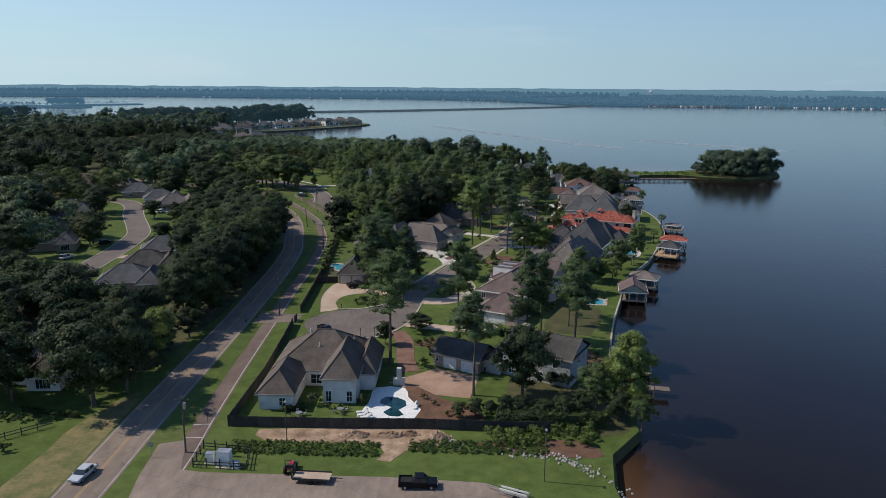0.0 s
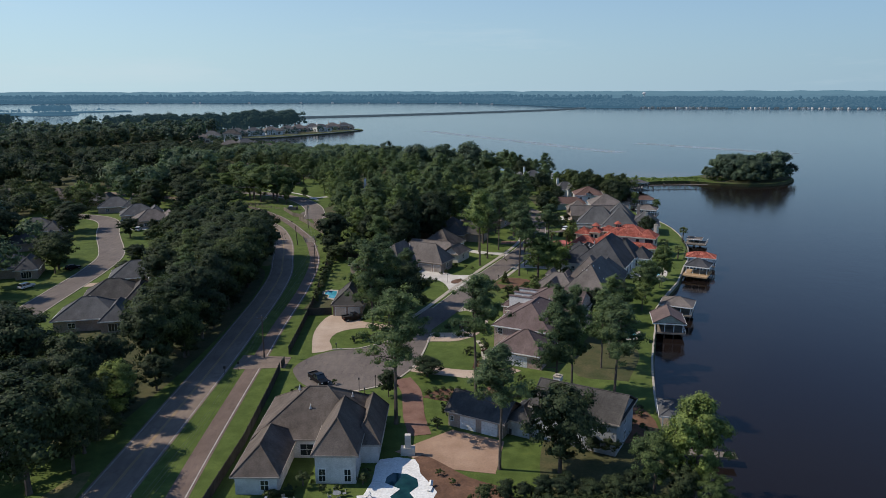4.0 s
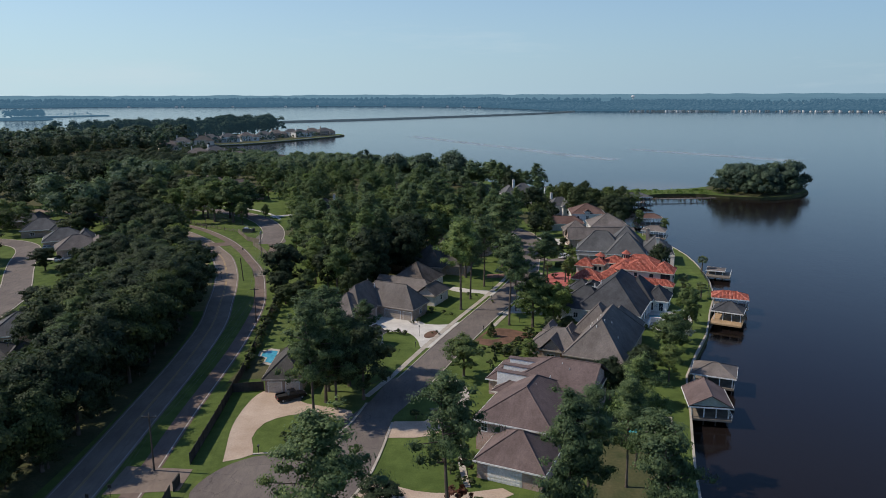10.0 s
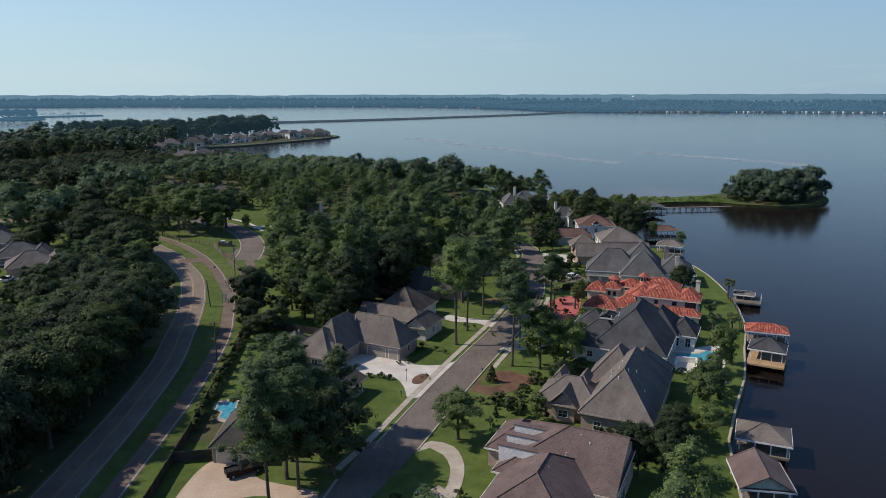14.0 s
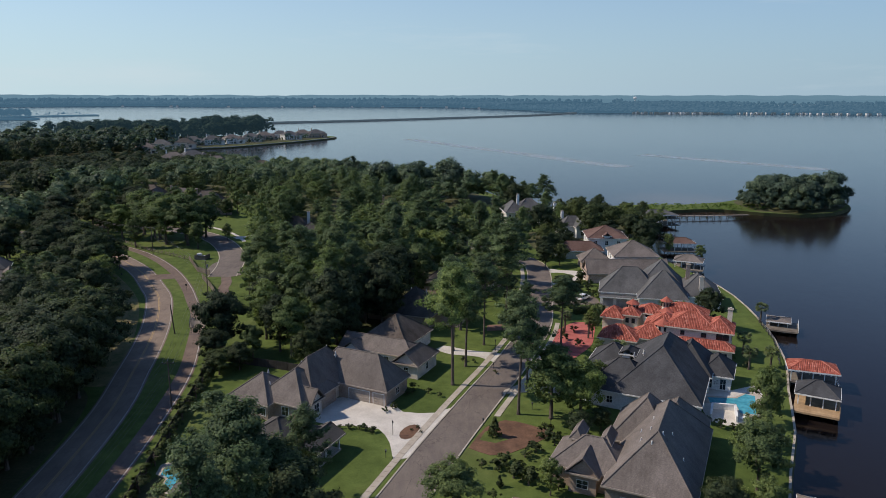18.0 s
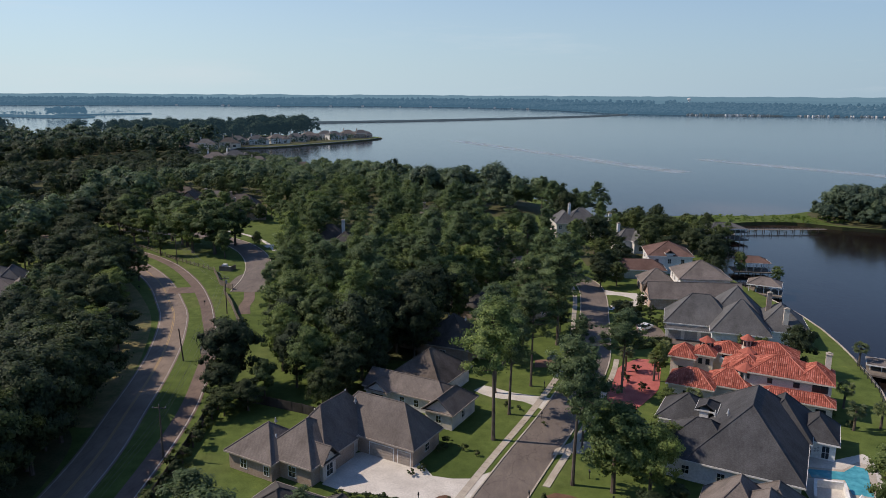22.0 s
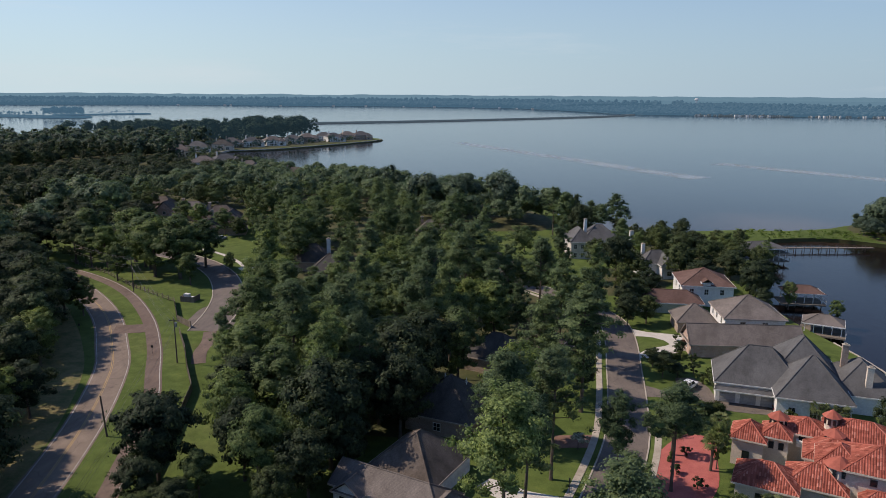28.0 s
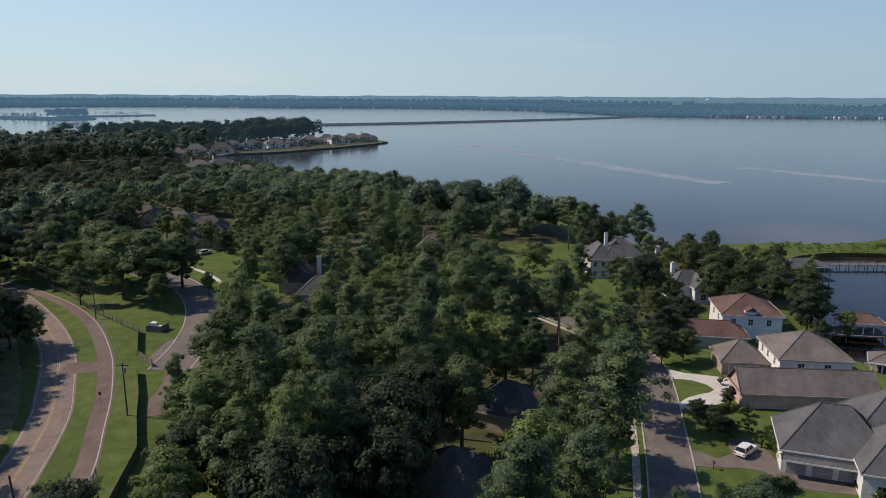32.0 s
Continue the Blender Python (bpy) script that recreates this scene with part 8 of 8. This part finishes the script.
boathouse(35.2, 138.6, -12, 7.2, 6.2, 2.0, 3.6, ROOF_GREY, "open boathouse with a grey hip roof by the bank", "", (0.4, 1.2, 0.5, 0.3))


def pier(points, label):
    p = thing("pier", label, "pier", at(*points[0]))
    ox, oy = points[0]
    ribbon("deck", [(x - ox, y - oy) for x, y in points], -1.0, 1.0, -0.1, WOOD, p, 0.2)
    for (x0, y0), (x1, y1) in zip(points, points[1:]):
        n = max(2, int(math.hypot(x1 - x0, y1 - y0) / 3))
        for k in range(n):
            u = k / n
            for s in (-1.0, 1.0):
                px, py = x0 + (x1 - x0) * u - ox, y0 + (y1 - y0) * u - oy + s
                tube("pile", (px, py, -4), (px, py, 0.8), 0.12, 0.12, POLE_WOOD, p, 6)


pier([(103, 434), (108, 447), (134, 449.5), (148, 451)], "long grey wooden pier to the grassy spit")
pier([(31, 128), (40, 126.5)], "short weathered wooden jetty by the bank")


# ---- clipped hedge, rubble, bins ----
def hedge(x0, y0, x1, y1, wide, h):
    """A clipped hedge: a rounded dark body of twigs under a dense skin of leaves."""
    rng = np.random.default_rng(int(abs(x0) * 10))
    long = math.hypot(x1 - x0, y1 - y0)
    along = np.array([(x1 - x0) / long, (y1 - y0) / long, 0])
    across = np.array([-along[1], along[0], 0])
    n = max(8, int(long * wide * 3.2))
    lift = rng.uniform(0.25, 0.8, n)
    c = np.array([[x0, y0, 0]]) + along * rng.uniform(0.2, long - 0.2, (n, 1)) + across * (rng.uniform(-0.5, 0.5, (n, 1)) * (wide - 0.5))
    c[:, 2] = lift * h
    v, f = clump_mesh(rng, c, np.full(n, 0.34 * h), 60, 0.1)
    v[:, 2] = np.clip(v[:, 2], 0.0, h * rng.uniform(0.96, 1.04, len(v)))
    plant_bed = thing("hedge", "dense clipped dark green hedge", "hedge")
    ob = new("leaves", raw_mesh("leaves", v, f, SHRUB_LEAF))
    ob.parent = plant_bed
    body = bmesh.new()
    add_box(body, 0.2, -wide / 2 + 0.3, 0.0, long - 0.2, wide / 2 - 0.3, h * 0.74, 0.15)
    ob = part("twig_core", body, SHRUB_LEAF, plant_bed)
    ob.matrix_local = pose(x0, y0, 0, 0, 0, math.degrees(math.atan2(along[1], along[0])))


hedge(6, 110.2, 25, 110.4, 2.2, 3.0)
hedge(36.4, 295.2, 45, 298.4, 2.4, 2.1)
hedge(37.4, 322.6, 44, 324.4, 1.6, 1.5)
hedge(46.6, 305.2, 47.4, 315, 1.6, 2.4)
hedge(-76, 112, -64.5, 110, 1.0, 1.3)
fence([(-39.4, 94.8), (-31.2, 94.4), (-32.2, 99.4), (-39.8, 100.4), (-39.4, 94.8)], 1.5, METAL_DARK, "dark metal fence round utility cabinets", 2.0, True)
hedge(-31, 114.2, -26.5, 114.2, 0.9, 1.1)


lump_mesh = rock_mesh.copy()
lump_mesh.materials.clear()
lump_mesh.materials.append(SOIL)


def rubble(x, y, r, h, seed):
    """A low heap of earth with broken lumps on it."""
    rng = random.Random(seed)
    heap = thing("rubble_pile", "low heap of earth and broken rubble", "rubble", at(x, y))
    bm = bmesh.new()
    bmesh.ops.create_grid(bm, x_segments=16, y_segments=12, size=1)
    for v in bm.verts:
        d = min(1.0, math.hypot(v.co.x, v.co.y))
        v.co = Vector((v.co.x * r, v.co.y * r * 0.5, h * (1 - d) ** 0.7 * rng.uniform(0.6, 1.2) + 0.03))
    part("heap", bm, SOIL, heap)
    for k in range(26):
        a, d = rng.uniform(0, 6.283), rng.random() ** 0.7
        ob = new("lump", lump_mesh)
        ob.parent = heap
        c = rng.uniform(0.25, 0.7)
        ob.matrix_local = pose(math.cos(a) * d * r, math.sin(a) * d * r * 0.5, h * (1 - d) * 0.8 + 0.05, rng.uniform(0, 90), rng.uniform(0, 90), rng.uniform(0, 360)) @ Matrix.Diagonal((c, c, c * 0.6, 1))


for x, y, r, h, k in ((-17, 105.6, 2.6, 1.0, 1), (-11, 105.8, 2.2, 0.8, 2), (-3.4, 105.2, 2.4, 1.2, 3), (-8, 106.4, 1.8, 0.6, 4)):
    rubble(x, y, r, h, k)
for x, y in ((-2.6, 186.2), (-1.8, 186.4), (5.2, 133.2)):
    b = thing("bin", "dark wheeled rubbish bin", "bin", at(x, y, 20))
    boxes("body", [(-0.3, -0.35, 0.08, 0.3, 0.35, 0.95)], METAL_DARK, b)
    boxes("lid", [(-0.33, -0.38, 0.95, 0.33, 0.38, 1.03)], METAL_DARK, b)
wood([(-64, 162), (-63, 215), (-70, 248), (-84, 240), (-84, 215), (-80, 175)], 20, ["oak", "oak", "pine"], 13, 18, 4.6, 1, 1.5)
wood([(-84, 205), (-70, 262), (-86, 305), (-106, 335), (-124, 345), (-118, 300), (-100, 262)], 26, ["oak", "oak", "pine"], 11, 16, 4.8, 3, 3)
wood([(-80, 96), (-70, 124), (-74, 150), (-84, 150), (-110, 160), (-120, 110)], 3, ["oak", "oak"], 10, 14, 6, 2, 2)
wood([(-46, 290), (-20, 284), (-8, 300), (8, 300), (14, 304), (8, 340), (-20, 345), (-52, 345), (-55, 325)], 10, ["pine", "gum", "pine"], 13, 18, 7, 4, 0)
wood([(-58, 345), (20, 345), (26, 372), (10, 385), (-60, 385), (-66, 360)], 22, ["pine", "pine", "gum"], 13, 20, 5, 5, 0, joined=True)
wood([(36, 372), (52, 372), (56, 384), (90, 395), (100, 430), (60, 445), (36, 410)], 14, ["oak", "oak", "pine"], 9, 14, 5.5, 7, joined=True)
wood([(-60, 388), (24, 388), (26, 424), (-6, 424), (-6, 470), (-60, 520), (-100, 470)], 40, ["pine", "gum", "pine", "gum"], 14, 20, 5, 8, 0, joined=True)
wood([(56, 440), (100, 440), (84, 470), (50, 470)], 12, ["oak"], 6, 9, 4, 9, joined=True)
wood([(-84, 415), (-62, 410), (-60, 470), (-82, 470)], 8, ["gum"], 13, 17, 6, 12, joined=True)
wood([(24, 424), (38, 440), (56, 446), (50, 474), (24, 474)], 10, ["tall", "oak", "pine"], 12, 19, 5, 13, joined=True)
wood([(-225, 375), (-130, 345), (-126, 300), (-160, 305), (-205, 345)], 16, ["gum", "oak"], 10, 15, 6, 14, 1, True)
wood([(-175, 440), (-150, 505), (-110, 492), (-96, 470), (-86, 500), (-100, 525), (-180, 540)], 26, ["gum", "oak"], 12, 17, 6, 15, -1, True)

rng = np.random.default_rng(5)
spots = strew([(-420, 600), (-330, 740), (-276, 780), (-292, 860), (-420, 850)], 150, 12, 17, rng)
spots += strew([(-272, 852), (-232, 905), (-200, 950), (-172, 1000), (-156, 1040), (-166, 1044), (-186, 1000), (-214, 954), (-246, 908), (-284, 868)], 26, 3, 6, rng, margin=-6)
spots += strew([(-150, 360), (-152, 440), (-166, 512), (-96, 500), (-60, 520), (-5, 468), (30, 480), (20, 530), (-66, 622), (-110, 662), (-160, 715), (-230, 760), (-330, 740), (-420, 600), (-420, 380), (-260, 395)], 880, 12, 22, rng)
spots += strew([(-420, 120), (-128, 120), (-132, 230), (-150, 270), (-168, 310), (-250, 380), (-420, 395)], 420, 11, 19, rng, margin=2)
spots = [(x, y, min(h, max(6.5, 17 - (y - 480) * 0.045)), min(r, 5.2)) if x > -300 and y > 480 else (x, y, h, r) for x, y, h, r in spots]
spots += strew([(-30, 478), (26, 474), (24, 520), (-6, 548), (-50, 575), (-60, 520)], 80, 8, 14, rng)
spots += strew([(-60, 525), (-10, 550), (-70, 610), (-110, 640), (-140, 560)], 80, 8, 12, rng)
far_wood("woods", "dense mixed woods between the houses", [p for p in spots if p[0] > -185], HAZED_LEAF, rng, 46, 18, 0.07)
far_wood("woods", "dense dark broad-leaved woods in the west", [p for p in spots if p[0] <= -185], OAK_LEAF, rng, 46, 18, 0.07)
spots = strew([(-34, 500), (-22, 488), (6, 486), (14, 498), (4, 514), (-24, 516)], 13, 17.5, 21, rng)
spots += [(-54.4, 560.4, 19.5, 4.2), (-58, 565, 17, 3.6), (-50, 557, 16, 3.4), (-62, 556, 15, 3.6), (50.6, 469, 14.5, 4.2), (46, 465, 13, 3.8), (55, 463, 12.5, 3.6), (43, 471, 12, 3.4)]
far_wood("woods", "cluster of tall dark pines above the shore", spots, HAZED_LEAF, rng, 75, 15, 0.07)
spots = strew([(-330, 740), (-285, 800), (-290, 880), (-300, 935), (-470, 930), (-560, 900), (-700, 960), (-900, 960), (-900, 120), (-420, 120), (-420, 650)], 1900, 13, 22, rng)
spots += strew([(-330, 740), (-292, 750), (-272, 775), (-292, 812), (-306, 870), (-310, 935), (-480, 930), (-430, 650)], 300, 12, 19, rng)
spots += strew([(-250, 745), (-232, 770), (-258, 835), (-262, 868), (-300, 935), (-315, 800)], 70, 5, 9, rng)
far_wood("woods", "distant dark pine woods", spots, HAZED_LEAF, rng, 16, 9, 0.14)
spots = strew([(-470, 940), (-300, 950), (-262, 965), (-228, 1040), (-225, 1082), (-330, 1080), (-430, 1055), (-470, 1010)], 260, 18, 25, rng)
spots += strew([(-300, 990), (-240, 1040), (-226, 1084), (-310, 1082)], 60, 23, 29, rng)
spots += strew([(-620, 1050), (-680, 1100), (-900, 1070), (-900, 980), (-700, 1000)], 120, 16, 23, rng)
spots += strew([(-146, 1050), (-172, 995), (-200, 945), (-232, 905), (-266, 872), (-285, 850), (-300, 930), (-262, 965), (-228, 1040), (-150, 1078)], 130, 4, 9, rng, margin=-4)
spots += strew([(-470, 935), (-300, 945), (-262, 965), (-228, 1040), (-225, 1082), (-330, 1080), (-430, 1055), (-470, 1010)], 200, 9, 13, rng)
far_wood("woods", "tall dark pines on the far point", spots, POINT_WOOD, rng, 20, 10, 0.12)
spots = strew([(-986, 1694), (-912, 1712), (-925, 1760), (-960, 1775), (-1010, 1750)], 110, 17, 23, rng)
spots += strew([(-1500, 1850), (-1250, 1795), (-1100, 1745), (-990, 1700), (-1000, 1740), (-1240, 1840), (-1500, 1900)], 120, 6, 12, rng)
spots += strew([(-1010, 1885), (-966, 1945), (-930, 1990), (-940, 2000), (-1030, 1905)], 26, 5, 10, rng)
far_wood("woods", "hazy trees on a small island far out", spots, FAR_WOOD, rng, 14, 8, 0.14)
spots = strew([(164, 466), (174, 459), (192, 464), (203, 476), (206, 487), (196, 495), (172, 493), (164, 482)], 60, 11, 15.5, rng)
spots += strew([(154, 460), (172, 451), (193, 457), (211, 477), (215, 490), (198, 503), (168, 501), (154, 488)], 200, 3.5, 8, rng)
spots += [(x, y, h, h * 0.42) for x, y, h in ((206, 484, 15.5), (200, 478, 17), (210, 490, 14), (190, 474, 16.5), (178, 470, 15.5))]
far_wood("woods", "rounded wood covering a small island", spots, HAZED_LEAF, rng, 80, 14, 0.085)
spots = [(rng.uniform(-36, -12.5), rng.uniform(99, 103.2), rng.uniform(0.2, 0.5), rng.uniform(0.25, 0.6)) for k in range(420)]
spots += [(rng.uniform(-7.5, 14), rng.uniform(100.4, 104.2), rng.uniform(0.2, 0.5), rng.uniform(0.25, 0.6)) for k in range(360)]
spots += [(rng.uniform(5, 22), rng.uniform(103, 110), rng.uniform(0.5, 1.6), rng.uniform(0.7, 1.4)) for k in range(90)]
far_wood("weeds", "tangled green weeds beside bare soil", spots, WEED_LEAF, rng, 26, 5)
spots = [(x, y, rng.uniform(0.5, 1.1), rng.uniform(0.8, 1.6)) for x, y in ((rng.uniform(105, 165), 472 + rng.uniform(-9, 9)) for k in range(150))]
far_wood("reeds", "bright green marsh grass on a low spit", spots, REED, rng, 10, 4)


# ---- the far shore ----
def far_bank(name, line, depth, height, mat, seed, label, step=12):
    """A long wooded bank with a ragged top."""
    rng = random.Random(seed)
    pts = smooth_line(line, step)
    verts, faces = [], []
    back = offset_line(pts, -depth)
    h = height
    for k, ((x, y), (u, v)) in enumerate(zip(pts, back)):
        h = 0.6 * h + 0.4 * height * rng.uniform(0.85, 1.15)
        verts += [(x, y, WATER_Z - 1), (x, y, h * 0.55), (x * 0.8 + u * 0.2, y * 0.8 + v * 0.2, h), (u, v, h * 1.1), (u, v, WATER_Z - 1)]
        if k:
            b = 5 * k
            faces += [(b - 5 + j, b + j, b + j + 1, b - 4 + j) for j in range(4)]
    ob = link_mesh(name, verts, faces, mat)
    return tagged(ob, label, "far shore", kind="structure")


def far_trees(line, depth, height, seed, gap=9.0, rows=5, rise=14.0):
    """The trees of a far bank, each a rough dome, as one mesh."""
    rng = np.random.default_rng(seed)
    vs, fs, n = [], [], 0
    for row in range(rows):
        q = row / max(1, rows - 1)
        for x, y in offset_line(smooth_line(line, gap), -depth * (q ** 1.5)):
            if rng.random() < 0.12:
                continue
            h = height * (0.55 + 0.35 * q + 0.3 * rng.random())
            r = rng.uniform(0.55, 1.0) * gap
            p = ICO_V * (0.75 + 0.5 * rng.random((12, 1))) * np.array([r, r, h * 0.45])
            vs.append(p + np.array([x + rng.normal() * 3, y + rng.normal() * 9, h * 0.6 + rise * q]))
            fs.append(ICO_F + n)
            n += 12
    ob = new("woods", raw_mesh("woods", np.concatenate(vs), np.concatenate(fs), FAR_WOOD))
    return tagged(ob, "hazy trees along the far shore", "woods", kind="stuff")


SHORE_W = [(-3200, 2700), (-2200, 3050), (-1480, 3353), (-943, 3270), (-454, 3301), (44, 3087), (191, 2843)]
SHORE_E = [(191, 2843), (300, 2560), (382, 2330), (540, 2250), (697, 2214), (1010, 2174), (1231, 2086), (1700, 2000), (2400, 1800)]
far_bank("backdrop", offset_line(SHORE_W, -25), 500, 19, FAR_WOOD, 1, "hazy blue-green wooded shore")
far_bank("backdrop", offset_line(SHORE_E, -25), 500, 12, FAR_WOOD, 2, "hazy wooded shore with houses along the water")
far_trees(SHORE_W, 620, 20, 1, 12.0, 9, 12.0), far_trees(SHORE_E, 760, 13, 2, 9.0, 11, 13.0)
far_bank("backdrop", [(-4600, 3600), (-2600, 4300), (-900, 4500), (700, 4480), (2300, 4150), (3600, 3600), (4600, 3000)], 250, 40, FAR_HILL, 3, "hills on the horizon with a painted pale blue haze", 40)
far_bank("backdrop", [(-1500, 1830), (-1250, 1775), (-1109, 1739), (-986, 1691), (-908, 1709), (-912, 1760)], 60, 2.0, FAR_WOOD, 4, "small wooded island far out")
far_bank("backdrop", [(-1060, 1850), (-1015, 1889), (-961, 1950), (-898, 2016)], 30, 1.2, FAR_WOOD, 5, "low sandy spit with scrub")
# houses and landing stages at the foot of the far woods
far_spots = [(x + plant_rng.uniform(-9, 9), "w", plant_rng.uniform(7, 13), FAR_PALE, "tiny pale house on the far shore") for x in (-1420, -1180, -1150, -930, -700, -560, -380, -250, -90, 20, 90, 150)]
for k in range(52):
    far_spots.append((560 + 250 * (k + plant_rng.uniform(-0.9, 0.9)) / 52, "e", plant_rng.uniform(4, 10), FAR_BROWN if plant_rng.random() < 0.7 else FAR_PALE, "tiny brown house on the far shore"))
for k in range(64):
    far_spots.append((850 + 540 * (k + plant_rng.uniform(-1.2, 1.2)) / 64, "e", plant_rng.uniform(2.5, 6), FAR_PALE if plant_rng.random() < 0.75 else FAR_BROWN, "tiny white house on the far shore"))
for x, bank, w, mat, words in far_spots:
    line = SHORE_W if bank == "w" else SHORE_E
    y = float(np.interp(x, [p[0] for p in line], [p[1] for p in line])) - plant_rng.uniform(4, 16)
    h = plant_rng.uniform(1.2, 3.4)
    b = thing("house", words, "house", pose(x, y, 0), "houses on the far shore")
    boxes("wall", [(-w / 2, -4, -2, w / 2, 4, h)], mat, b)
    bm = bmesh.new()
    p = [bm.verts.new(q) for q in ((-w / 2, -4, h), (w / 2, -4, h), (w / 2, 4, h), (-w / 2, 4, h), (0, -4, h + w * 0.2), (0, 4, h + w * 0.2))]
    for f in ((0, 1, 4), (2, 3, 5), (1, 2, 5, 4), (3, 0, 4, 5)):
        bm.faces.new([p[j] for j in f])
    part("roof", bm, FAR_BROWN, b)
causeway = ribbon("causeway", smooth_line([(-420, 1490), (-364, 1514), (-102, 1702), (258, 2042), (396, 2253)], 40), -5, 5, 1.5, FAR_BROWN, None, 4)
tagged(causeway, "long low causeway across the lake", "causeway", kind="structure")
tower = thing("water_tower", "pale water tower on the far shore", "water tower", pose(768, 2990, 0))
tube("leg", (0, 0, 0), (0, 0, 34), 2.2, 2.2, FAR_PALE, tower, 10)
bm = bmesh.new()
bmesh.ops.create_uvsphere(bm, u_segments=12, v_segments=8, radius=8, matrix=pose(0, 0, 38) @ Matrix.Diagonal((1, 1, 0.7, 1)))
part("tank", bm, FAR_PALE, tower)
